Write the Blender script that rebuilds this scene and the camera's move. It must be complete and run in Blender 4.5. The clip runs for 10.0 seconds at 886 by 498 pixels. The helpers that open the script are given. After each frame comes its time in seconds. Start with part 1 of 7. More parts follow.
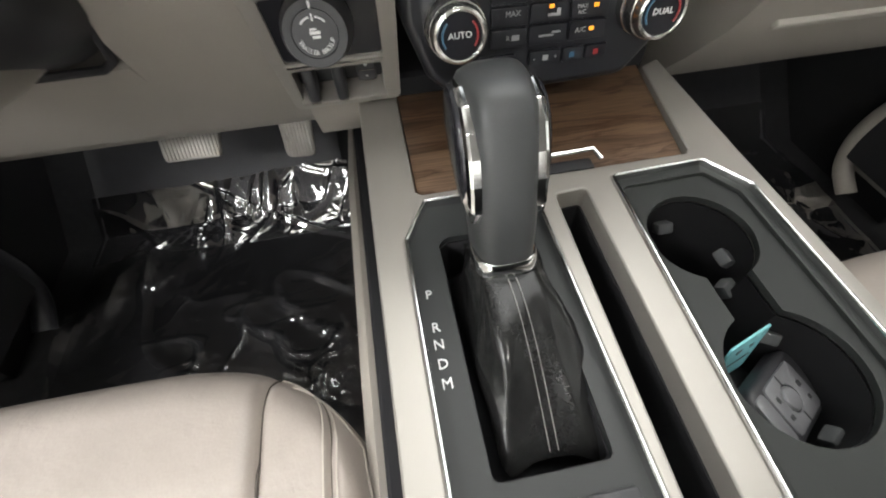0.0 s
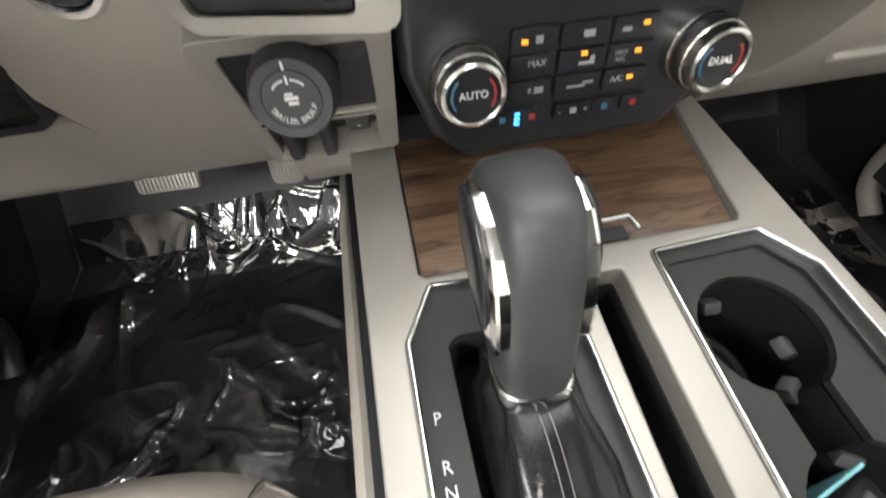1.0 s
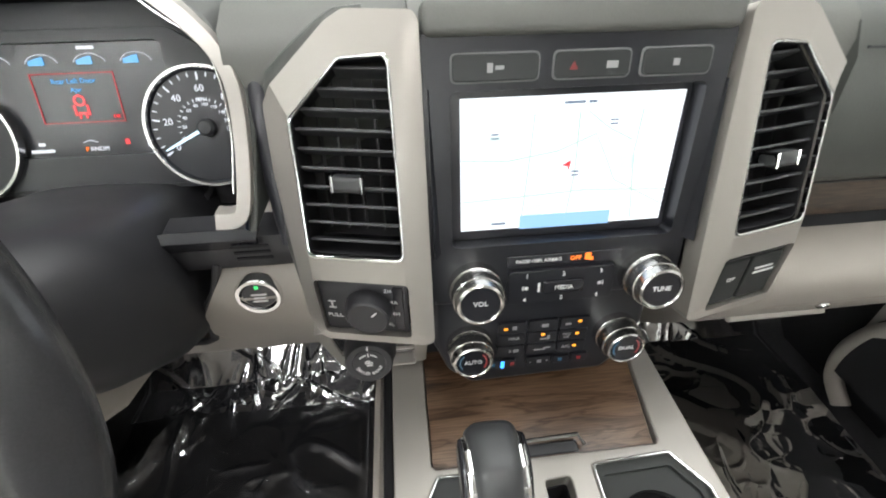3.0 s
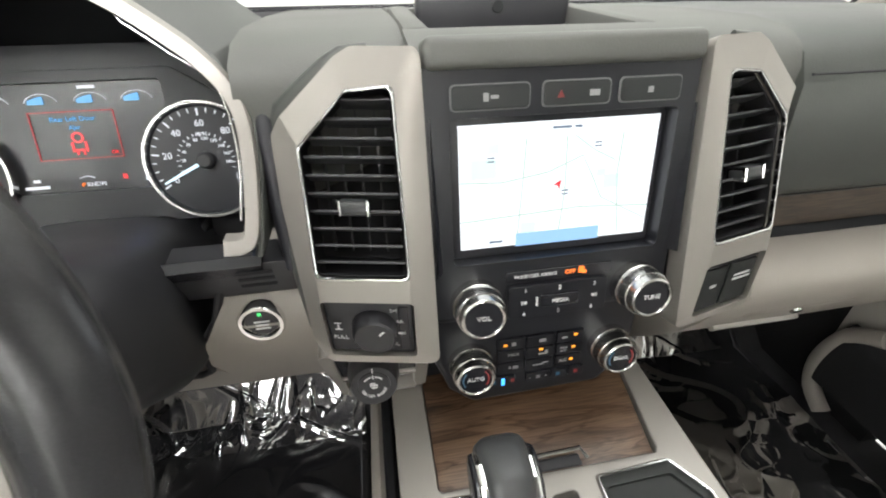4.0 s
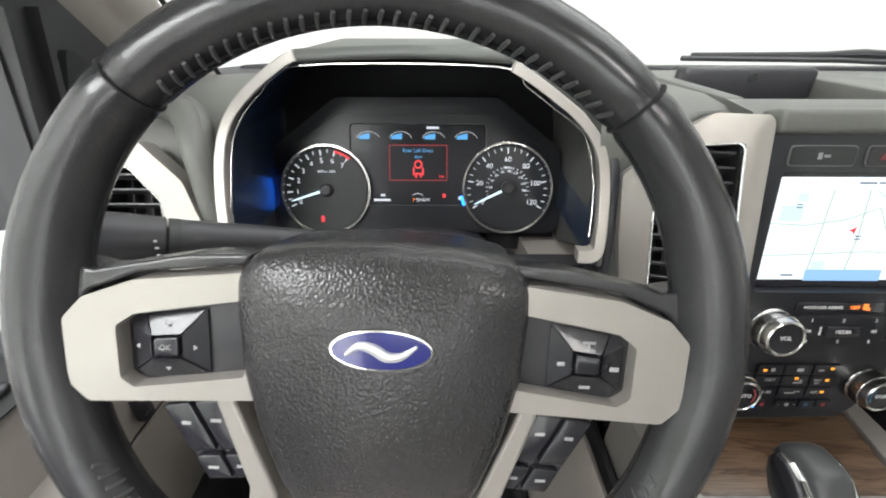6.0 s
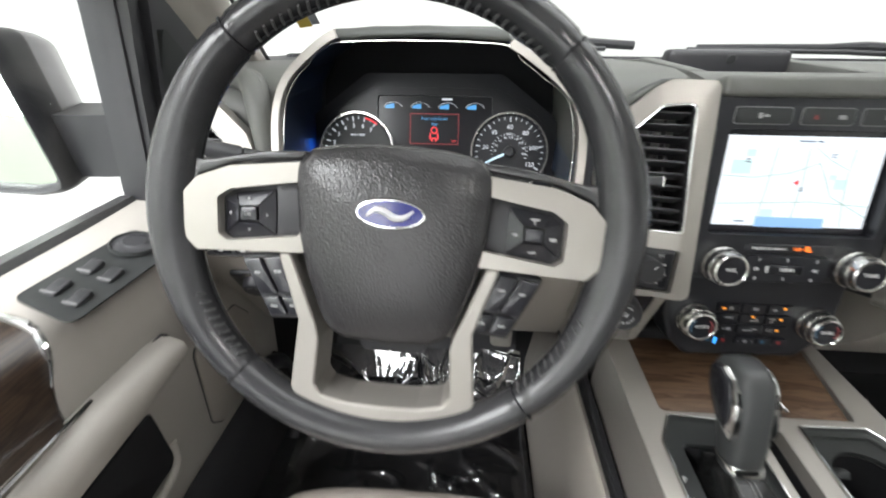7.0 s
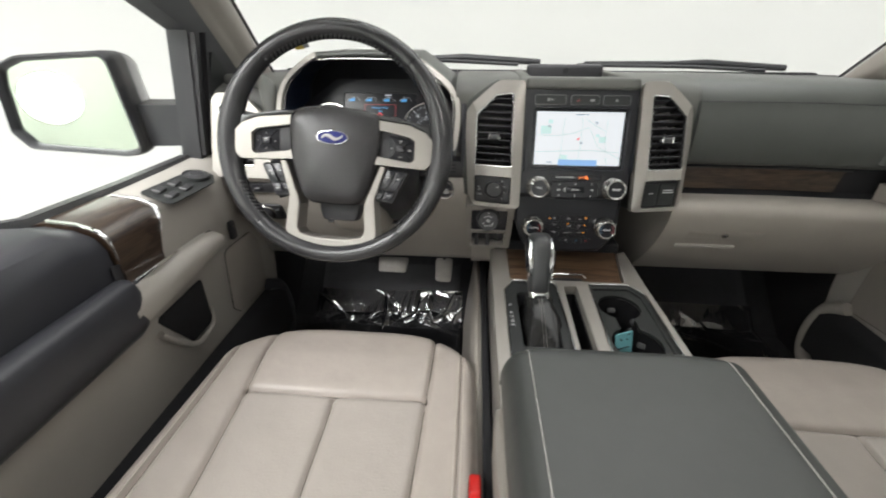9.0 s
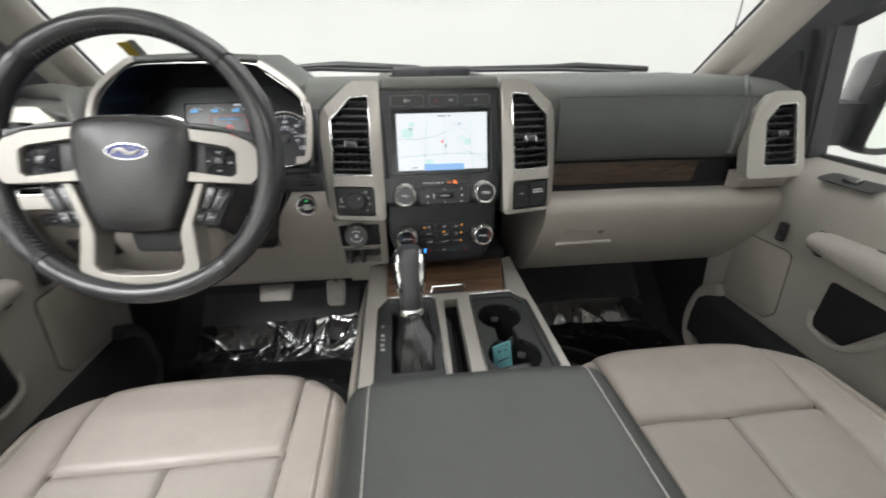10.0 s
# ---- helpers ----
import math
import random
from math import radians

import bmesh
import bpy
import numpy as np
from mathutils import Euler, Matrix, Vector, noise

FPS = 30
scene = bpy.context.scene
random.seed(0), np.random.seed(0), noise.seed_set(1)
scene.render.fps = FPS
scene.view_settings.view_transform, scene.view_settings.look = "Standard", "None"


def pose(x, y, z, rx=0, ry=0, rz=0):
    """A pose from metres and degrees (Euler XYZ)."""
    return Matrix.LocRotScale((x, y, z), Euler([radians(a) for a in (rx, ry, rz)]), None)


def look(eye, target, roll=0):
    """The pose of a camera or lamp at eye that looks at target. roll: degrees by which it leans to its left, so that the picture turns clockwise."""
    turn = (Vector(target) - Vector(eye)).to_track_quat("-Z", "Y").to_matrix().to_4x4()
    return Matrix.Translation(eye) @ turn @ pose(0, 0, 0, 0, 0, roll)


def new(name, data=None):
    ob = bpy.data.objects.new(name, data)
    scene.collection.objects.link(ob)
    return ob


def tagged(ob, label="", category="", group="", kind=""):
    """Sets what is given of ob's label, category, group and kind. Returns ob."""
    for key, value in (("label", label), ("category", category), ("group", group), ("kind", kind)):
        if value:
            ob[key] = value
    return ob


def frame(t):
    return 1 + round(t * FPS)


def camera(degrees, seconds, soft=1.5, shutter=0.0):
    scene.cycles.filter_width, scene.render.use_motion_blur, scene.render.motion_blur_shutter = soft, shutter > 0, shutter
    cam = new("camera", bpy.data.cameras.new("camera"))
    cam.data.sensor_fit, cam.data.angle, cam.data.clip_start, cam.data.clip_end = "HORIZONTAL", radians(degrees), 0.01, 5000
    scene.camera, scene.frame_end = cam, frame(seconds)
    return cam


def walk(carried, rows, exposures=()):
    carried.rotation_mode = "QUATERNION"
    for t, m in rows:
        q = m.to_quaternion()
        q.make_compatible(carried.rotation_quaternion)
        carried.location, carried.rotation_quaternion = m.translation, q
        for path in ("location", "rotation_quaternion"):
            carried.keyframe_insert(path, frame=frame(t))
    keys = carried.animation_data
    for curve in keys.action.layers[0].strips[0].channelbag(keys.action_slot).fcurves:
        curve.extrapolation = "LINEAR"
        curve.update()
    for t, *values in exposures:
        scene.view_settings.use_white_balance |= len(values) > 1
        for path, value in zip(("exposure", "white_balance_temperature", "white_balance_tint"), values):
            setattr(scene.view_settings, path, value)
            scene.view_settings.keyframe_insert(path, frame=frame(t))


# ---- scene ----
cam = camera(94.2, 10.0, soft=1.9, shutter=0.5)
PATH = [
    (0, (-0.138, -0.274, 0.674), (0.041, 0.885, -0.945), -2.4),
    (0.5, (-0.131, -0.226, 0.661), (0.074, 0.859, -1.006), -2.0),
    (1, (-0.13, -0.187, 0.669), (0.062, 0.941, -0.972), -2.1),
    (1.5, (-0.118, -0.176, 0.708), (0.033, 1.054, -0.862), -1.8),
    (2, (-0.124, -0.185, 0.775), (0.005, 1.166, -0.694), -0.9),
    (2.5, (-0.124, -0.199, 0.836), (-0.004, 1.247, -0.54), -0.4),
    (2.7, (-0.126, -0.208, 0.861), (0.004, 1.277, -0.473), -0.4),
    (4, (-0.15, -0.234, 0.863), (0.129, 1.374, -0.293), -0.3),
    (4.5, (-0.241, -0.242, 0.861), (0.012, 1.393, -0.262), -0.4),
    (5, (-0.339, -0.269, 0.868), (-0.168, 1.404, -0.214), -0.4),
    (5.5, (-0.387, -0.287, 0.887), (-0.302, 1.421, -0.15), 0.2),
    (5.7, (-0.406, -0.293, 0.893), (-0.357, 1.429, -0.124), 0.3),
    (6.8, (-0.396, -0.381, 0.877), (-0.503, 1.357, -0.106), 0.0),
    (7, (-0.377, -0.424, 0.874), (-0.505, 1.311, -0.113), 0.2),
    (7.5, (-0.326, -0.535, 0.881), (-0.507, 1.206, -0.087), 0.4),
    (8, (-0.281, -0.641, 0.894), (-0.5, 1.101, -0.065), 0.4),
    (8.5, (-0.238, -0.74, 0.892), (-0.451, 1.01, -0.053), 0.3),
    (9, (-0.211, -0.802, 0.893), (-0.339, 0.967, -0.032), 0.2),
    (9.5, (-0.141, -0.783, 0.872), (-0.121, 1.012, -0.01), -0.2),
    (10, (-0.084, -0.733, 0.86), (0.107, 1.061, -0.004), -0.6),
]
EXPOSURES = [(t, stops, kelvin, 10.0) for t, stops, kelvin in ((0.0, 0.36, 6500), (0.8, 0.56, 6550), (1.5, 0.72, 6450), (2.1, 0.70, 6350), (2.6, 0.55, 6350), (4.0, 0.32, 6500), (5.5, 0.20, 6400), (7.0, 0.10, 6300), (8.0, 0.0, 6350), (8.5, -0.20, 6450), (9.2, -0.29, 6480), (10.0, -0.22, 6400))]
walk(cam, [(t, look(eye, target, roll)) for t, eye, target, roll in PATH], EXPOSURES)


# ---- light: a white photo booth round the truck ----
world = bpy.data.worlds.new("booth_light")
scene.world = world
world.use_nodes = True
wbg = world.node_tree.nodes["Background"]
wbg.inputs[0].default_value = (0.98, 0.99, 1.0, 1)
wbg.inputs[1].default_value = 0.9


# ---- materials ----
def nodes_of(name):
    m = bpy.data.materials.new(name)
    m.use_nodes = True
    nt = m.node_tree
    return m, nt, nt.nodes["Principled BSDF"]


def surface(name, base, rough=0.5, metal=0.0, var=0.12, scale=25.0, bump=0.15, grain=500.0, depth=0.0004, coat=0.0, cells=False, wear=0.15, spec=0.5, soft=0.0):
    """A procedural surface: colour varies at two scales, with a fine relief and uneven gloss."""
    m, nt, b = nodes_of(name)
    N, L = nt.nodes, nt.links
    tc = N.new("ShaderNodeTexCoord")
    big = N.new("ShaderNodeTexNoise")
    big.inputs["Scale"].default_value, big.inputs["Detail"].default_value = scale, 4
    fine = N.new("ShaderNodeTexNoise")
    fine.inputs["Scale"].default_value, fine.inputs["Detail"].default_value = grain, 2
    L.new(tc.outputs["Object"], big.inputs["Vector"])
    L.new(tc.outputs["Object"], fine.inputs["Vector"])
    mixf = N.new("ShaderNodeMath")
    mixf.operation = "MULTIPLY_ADD"
    mixf.inputs[1].default_value = 0.35
    L.new(fine.outputs["Fac"], mixf.inputs[0])
    sub = N.new("ShaderNodeMath")
    sub.operation = "MULTIPLY"
    sub.inputs[1].default_value = 0.65
    L.new(big.outputs["Fac"], sub.inputs[0])
    L.new(sub.outputs[0], mixf.inputs[2])
    ramp = N.new("ShaderNodeValToRGB")
    lo = [max(0.0, c * (1 - var)) for c in base]
    hi = [min(1.0, c * (1 + var)) for c in base]
    ramp.color_ramp.elements[0].position, ramp.color_ramp.elements[0].color = 0.3, (*lo, 1)
    ramp.color_ramp.elements[1].position, ramp.color_ramp.elements[1].color = 0.7, (*hi, 1)
    L.new(mixf.outputs[0], ramp.inputs["Fac"])
    L.new(ramp.outputs["Color"], b.inputs["Base Color"])
    rr = N.new("ShaderNodeMapRange")
    rr.inputs["To Min"].default_value, rr.inputs["To Max"].default_value = rough * (1 - wear), min(1, rough * (1 + wear))
    L.new(big.outputs["Fac"], rr.inputs["Value"])
    L.new(rr.outputs[0], b.inputs["Roughness"])
    b.inputs["Metallic"].default_value = metal
    b.inputs["Specular IOR Level"].default_value = spec
    b.inputs["Coat Weight"].default_value = coat
    b.inputs["Coat Roughness"].default_value = 0.08
    if bump > 0:
        bp = N.new("ShaderNodeBump")
        bp.inputs["Strength"].default_value, bp.inputs["Distance"].default_value = bump, depth
        if cells:
            vor = N.new("ShaderNodeTexVoronoi")
            vor.feature = "SMOOTH_F1"
            vor.inputs["Scale"].default_value = grain
            L.new(tc.outputs["Object"], vor.inputs["Vector"])
            L.new(vor.outputs["Distance"], bp.inputs["Height"])
        else:
            L.new(fine.outputs["Fac"], bp.inputs["Height"])
        L.new(bp.outputs[0], b.inputs["Normal"])
        if soft > 0:
            dent = N.new("ShaderNodeBump")
            dent.inputs["Strength"].default_value, dent.inputs["Distance"].default_value = soft, 0.004
            L.new(big.outputs["Fac"], dent.inputs["Height"])
            L.new(dent.outputs[0], bp.inputs["Normal"])
    return m


def glow(name, colour, strength=1.0):
    m, nt, b = nodes_of(name)
    b.inputs["Base Color"].default_value = (0.02, 0.02, 0.02, 1)
    b.inputs["Emission Color"].default_value = (*colour, 1)
    b.inputs["Emission Strength"].default_value = strength
    b.inputs["Roughness"].default_value = 0.3
    return m


def wood(name, scale=(7, 46, 30), fine=(25, 700, 300), depth=0.55, tone=1.0, coat=0.25):
    """Walnut veneer, its grain along x, under a thin satin coat."""
    m, nt, b = nodes_of(name)
    N, L = nt.nodes, nt.links
    tc = N.new("ShaderNodeTexCoord")
    mp = N.new("ShaderNodeMapping")
    mp.inputs["Scale"].default_value = scale
    L.new(tc.outputs["Object"], mp.inputs["Vector"])
    n1 = N.new("ShaderNodeTexNoise")
    n1.inputs["Scale"].default_value, n1.inputs["Detail"].default_value, n1.inputs["Distortion"].default_value = 1.0, 6, 0.6
    L.new(mp.outputs[0], n1.inputs["Vector"])
    mp2 = N.new("ShaderNodeMapping")
    mp2.inputs["Scale"].default_value = fine
    L.new(tc.outputs["Object"], mp2.inputs["Vector"])
    n2 = N.new("ShaderNodeTexNoise")
    n2.inputs["Scale"].default_value, n2.inputs["Detail"].default_value = 1.0, 3
    L.new(mp2.outputs[0], n2.inputs["Vector"])
    r = N.new("ShaderNodeValToRGB")
    e = r.color_ramp.elements
    e[0].position, e[0].color = 0.30, (0.035, 0.016, 0.008, 1)
    e[1].position, e[1].color = 0.72, (0.180, 0.112, 0.067, 1)
    k = e.new(0.43)
    k.color = (0.122, 0.072, 0.042, 1)
    k = e.new(0.47)
    k.color = (0.06, 0.028, 0.013, 1)
    k = e.new(0.51)
    k.color = (0.145, 0.088, 0.052, 1)
    for q in e:
        q.color = (*[c * tone for c in q.color[:3]], 1)
    L.new(n1.outputs["Fac"], r.inputs["Fac"])
    mx = N.new("ShaderNodeMix")
    mx.data_type, mx.blend_type = "RGBA", "MULTIPLY"
    mx.inputs["Factor"].default_value = depth
    r2 = N.new("ShaderNodeValToRGB")
    r2.color_ramp.elements[0].position, r2.color_ramp.elements[0].color = 0.35, (0.35, 0.3, 0.28, 1)
    r2.color_ramp.elements[1].position, r2.color_ramp.elements[1].color = 0.6, (1, 1, 1, 1)
    L.new(n2.outputs["Fac"], r2.inputs["Fac"])
    L.new(r.outputs["Color"], mx.inputs["A"])
    L.new(r2.outputs["Color"], mx.inputs["B"])
    L.new(mx.outputs["Result"], b.inputs["Base Color"])
    b.inputs["Roughness"].default_value = 0.38
    b.inputs["Coat Weight"].default_value = coat
    b.inputs["Coat Roughness"].default_value = 0.2
    bp = N.new("ShaderNodeBump")
    bp.inputs["Strength"].default_value, bp.inputs["Distance"].default_value = 0.15, 0.0003
    L.new(n2.outputs["Fac"], bp.inputs["Height"])
    L.new(bp.outputs[0], b.inputs["Normal"])
    return m


def film(name, ior=1.95, haze=0.0):
    """Thin clear plastic: see-through, with a sharp gloss that grows at a slant."""
    m = bpy.data.materials.new(name)
    m.use_nodes = True
    nt = m.node_tree
    nt.nodes.clear()
    out = nt.nodes.new("ShaderNodeOutputMaterial")
    tr, gl, mx, fr = (nt.nodes.new(k) for k in ("ShaderNodeBsdfTransparent", "ShaderNodeBsdfGlossy", "ShaderNodeMixShader", "ShaderNodeFresnel"))
    tr.inputs[0].default_value = (0.9, 0.9, 0.9, 1)
    gl.inputs["Roughness"].default_value = 0.07
    fr.inputs["IOR"].default_value = ior
    nt.links.new(fr.outputs[0], mx.inputs[0])
    nt.links.new(tr.outputs[0], mx.inputs[1])
    nt.links.new(gl.outputs[0], mx.inputs[2])
    nt.links.new(mx.outputs[0], out.inputs[0])
    if haze:
        df, mh = nt.nodes.new("ShaderNodeBsdfDiffuse"), nt.nodes.new("ShaderNodeMixShader")
        df.inputs[0].default_value = (0.55, 0.55, 0.60, 1)
        mh.inputs[0].default_value = haze
        nt.links.new(mx.outputs[0], mh.inputs[1])
        nt.links.new(df.outputs[0], mh.inputs[2])
        nt.links.new(mh.outputs[0], out.inputs[0])
    return m


def glass(name, tint=(0.985, 0.995, 0.99)):
    """Clear pane: nearly all goes through, a little is mirrored."""
    m = film(name)
    nt = m.node_tree
    for n in list(nt.nodes):
        if n.type == "BSDF_TRANSPARENT":
            n.inputs[0].default_value = (*tint, 1)
        if n.type == "BSDF_GLOSSY":
            n.inputs["Roughness"].default_value = 0.0
        if n.type == "FRESNEL":
            nt.nodes.remove(n)
    for n in nt.nodes:
        if n.type == "MIX_SHADER":
            n.inputs[0].default_value = 0.025
    return m


CHAMP = surface("champagne_satin_paint", (0.335, 0.316, 0.289), 0.345, 0.38, 0.03, 12, 0.0, 900, wear=0.06)
BEIGE = surface("beige_grained_plastic", (0.315, 0.290, 0.259), 0.55, 0, 0.06, 14, 0.25, 900, cells=True)
BEIGEHI = surface("beige_soft_door_plastic", (0.35, 0.330, 0.30), 0.5, 0, 0.06, 10, 0.22, 800, cells=True)
LEATHER = surface("beige_leather", (0.345, 0.307, 0.276), 0.40, 0, 0.07, 22, 0.24, 520, 0.0005, cells=True, soft=0.55)
PERF = surface("perforated_beige_leather", (0.33, 0.298, 0.27), 0.46, 0, 0.05, 20, 0.45, 380, 0.0006, cells=True, soft=0.45)
DARKPAD = surface("dark_grey_soft_pad", (0.064, 0.068, 0.063), 0.42, 0, 0.1, 14, 0.3, 700, cells=True)
DASHTOP = surface("grey_grained_dash_skin", (0.105, 0.107, 0.098), 0.55, 0, 0.08, 10, 0.3, 700, cells=True)
BLACK = surface("black_matte_plastic", (0.027, 0.027, 0.030), 0.45, 0, 0.15, 20, 0.15, 900)
STACKBLACK = surface("black_fascia_plastic", (0.011, 0.0115, 0.015), 0.33, 0, 0.1, 20, 0.08, 900)
GLOSSBLACK = surface("black_satin_plastic", (0.020, 0.020, 0.024), 0.22, 0, 0.1, 20, 0.05, 900, wear=0.1)
# Black plastic; also the painted shade of hollows such as pockets and bins.
VOID = surface("black_plastic_and_hollow_shade", (0.020, 0.020, 0.022), 0.8, 0, 0.1, 20, 0.0, 900, spec=0.2)
WHEELSKIN = surface("black_wheel_leather", (0.034, 0.034, 0.036), 0.235, 0, 0.18, 30, 0.16, 900, 0.0004, cells=True, wear=0.08)
HUBSKIN = surface("black_grained_airbag_cover", (0.030, 0.029, 0.030), 0.24, 0, 0.15, 20, 0.50, 620, 0.0008, cells=True, wear=0.08)
ARMSKIN = surface("black_armrest_leather", (0.044, 0.047, 0.045), 0.40, 0, 0.12, 18, 0.18, 900, 0.0004, cells=True, soft=0.35)
KNOBSKIN = surface("dark_grey_soft_knob", (0.040, 0.042, 0.043), 0.40, 0, 0.1, 30, 0.12, 900)
PLATE = surface("dark_grey_console_plate", (0.026, 0.028, 0.028), 0.45, 0.0, 0.06, 20, 0.1, 1200, spec=0.35)
BOOT = surface("black_shift_boot_leather", (0.011, 0.011, 0.011), 0.235, 0, 0.2, 40, 0.12, 800, 0.0003, cells=True, wear=0.06, spec=0.42)
CHROME = surface("polished_chrome", (0.78, 0.78, 0.78), 0.10, 1.0, 0.03, 40, 0.0)
SATINCHROME = surface("satin_chrome", (0.62, 0.61, 0.59), 0.23, 1.0, 0.05, 40, 0.1, 800, wear=0.1)
RUBBER = surface("black_rubber_mat", (0.040, 0.040, 0.044), 0.6, 0, 0.2, 30, 0.4, 300)
CARPET = surface("black_carpet", (0.034, 0.034, 0.037), 0.95, 0, 0.3, 60, 0.8, 1500, 0.002)
PEDAL = surface("ribbed_pedal_metal", (0.40, 0.38, 0.35), 0.4, 0.6, 0.15, 40, 0.2, 500)
WOOD = wood("walnut_veneer")
DASHWOOD = wood("walnut_dash_veneer", (6, 60, 40), (25, 700, 300), 0.8, 0.42, 0.7)
DOORWOOD = wood("walnut_door_veneer", (26, 5, 26), (500, 18, 500), 0.9, 0.30, 0.7)
FILM = film("clear_protective_film", 2.1, 0.012)
BUNCHED = film("bunched_protective_film", 2.6, 0.025)
GLASS = glass("window_glass")
CUPBLACK = surface("matt_black_cup_liner", (0.010, 0.010, 0.011), 0.75, 0, 0.1, 30, 0.1, 900, spec=0.2)
FOBSILVER = surface("worn_dark_silver_paint", (0.20, 0.20, 0.21), 0.36, 0.3, 0.12, 60, 0.0, 900, wear=0.05)
CUPTAB = surface("grey_rubber_cup_tab", (0.060, 0.062, 0.064), 0.6, 0, 0.08, 60, 0.1, 900)
# Dark brown of the seat seam tubes, painting the shade down in the creases.
SEAM = surface("seam_crease_shade", (0.085, 0.072, 0.062), 0.8, 0, 0.1, 100, 0.0)
PRIVACY = glass("privacy_glass", (0.10, 0.105, 0.11))
THREAD = surface("pale_thread", (0.55, 0.53, 0.50), 0.8, 0, 0.1, 100, 0.0)
SEATTHREAD = surface("beige_thread", (0.50, 0.46, 0.41), 0.8, 0, 0.1, 100, 0.0)
BOOTTHREAD = surface("grey_boot_thread", (0.22, 0.21, 0.20), 0.8, 0, 0.1, 100, 0.0)
GREYINK = surface("grey_lettering", (0.30, 0.30, 0.30), 0.5, 0, 0.02, 50, 0.0)
RIMTHREAD = surface("black_thread", (0.065, 0.065, 0.066), 0.45, 0, 0.1, 100, 0.0)
DOORPAD = surface("black_soft_door_pad", (0.031, 0.032, 0.038), 0.40, 0, 0.12, 14, 0.25, 800, cells=True)
DARKTHREAD = surface("grey_thread", (0.16, 0.16, 0.16), 0.7, 0, 0.1, 100, 0.0)
WHITEINK = surface("white_lettering", (0.72, 0.72, 0.72), 0.5, 0, 0.02, 50, 0.0)
HEADLINER = surface("grey_headliner", (0.38, 0.37, 0.35), 0.9, 0, 0.05, 30, 0.3, 900)
BODYPAINT = surface("grey_body_paint", (0.15, 0.14, 0.155), 0.34, 0.5, 0.04, 30, 0.0, coat=0.8, wear=0.08)
# Body paint dimmed in its colour to keep the rear door dark in the mirror.
DIMMEDPAINT = surface("dimmed_body_paint", (0.03, 0.031, 0.034), 0.3, 0.2, 0.06, 30, 0.0, coat=0.4)
NAVYWALL = surface("blue_black_satin_plastic", (0.012, 0.024, 0.052), 0.35, 0, 0.1, 20, 0.05, 900)
RED = surface("red_plastic", (0.55, 0.015, 0.012), 0.4, 0, 0.1, 40, 0.1)
SILVERPAINT = surface("silver_paint", (0.55, 0.55, 0.56), 0.38, 0.25, 0.05, 60, 0.0)
TEAL = surface("pale_teal_card", (0.16, 0.42, 0.46), 0.6, 0, 0.1, 60, 0.1)
BLUE = surface("blue_enamel", (0.012, 0.016, 0.13), 0.15, 0, 0.1, 60, 0.0, coat=0.6)
BOOTHWHITE = surface("white_booth_paint", (0.74, 0.74, 0.725), 0.7, 0, 0.02, 1, 0.0)
YELLOW = surface("yellow_paper", (0.55, 0.40, 0.06), 0.7, 0, 0.15, 90, 0.0)
GREYCARD = surface("grey_paper", (0.30, 0.31, 0.33), 0.7, 0, 0.2, 120, 0.0)
MIRROR, _nt, _b = nodes_of("mirror_glass")
_b.inputs["Base Color"].default_value, _b.inputs["Metallic"].default_value, _b.inputs["Roughness"].default_value = (0.82, 0.86, 0.82, 1), 1.0, 0.02
MAPLIT = glow("lit_map_screen", (0.93, 0.97, 1.0), 1.08)
MAPBLUE = glow("lit_blue_banner", (0.25, 0.45, 0.75), 1.3)
MAPROAD = glow("lit_map_road", (0.52, 0.66, 0.60), 0.95)
MAPWATER = glow("lit_map_park", (0.68, 0.90, 0.86), 1.05)
MAPGREY = glow("lit_map_mark", (0.16, 0.22, 0.30), 0.9)
WARNRED = glow("lit_warning_outline", (1.0, 0.05, 0.06), 0.35)
LEDRED = glow("lit_red", (1.0, 0.04, 0.05), 1.1)
LEDAMBER = glow("lit_amber", (1.0, 0.36, 0.02), 1.3)
LEDORANGE = glow("lit_orange", (1.0, 0.20, 0.02), 1.6)
LEDBLUE = glow("lit_blue", (0.05, 0.35, 1.0), 2.4)
GAUGEBLUE = glow("lit_gauge_blue", (0.10, 0.45, 0.90), 0.9)
GAUGEWHITE = glow("lit_gauge_white", (0.9, 0.93, 1.0), 0.8)
NEEDLE = glow("lit_needle", (0.65, 0.88, 1.0), 1.4)
GAUGELAMP = glow("lit_gauge_edge", (0.01, 0.16, 1.0), 8.0)
DOMELIT = glow("lit_courtesy_lens", (1.0, 0.97, 0.92), 70.0)
LEDGREEN = glow("lit_green", (0.05, 0.9, 0.2), 1.0)


# ---- mesh helpers ----
FLAT_FACED = (CHAMP, CHROME, SATINCHROME, PLATE, STACKBLACK)
ORIGIN = {}


def fresh():
    return bmesh.new()


def thing(name, label, category, at=(0, 0, 0), group="", kind=""):
    ob = new(name)
    ob.location = at
    ob.empty_display_size = 0.02
    ORIGIN[ob] = Vector(at)
    return tagged(ob, label, category, group, kind)


def mesh_of(name, bm, material, at, smooth=38):
    bmesh.ops.recalc_face_normals(bm, faces=bm.faces)
    bm.transform(Matrix.Translation(-Vector(at)))
    me = bpy.data.meshes.new(name)
    bm.to_mesh(me)
    bm.free()
    me.materials.append(material)
    me.polygons.foreach_set("use_smooth", [True] * len(me.polygons))
    me.set_sharp_from_angle(angle=radians(smooth))
    if material in FLAT_FACED and len(me.polygons) < 6000:
        weighted_normals(me, math.cos(radians(smooth)))
    return me


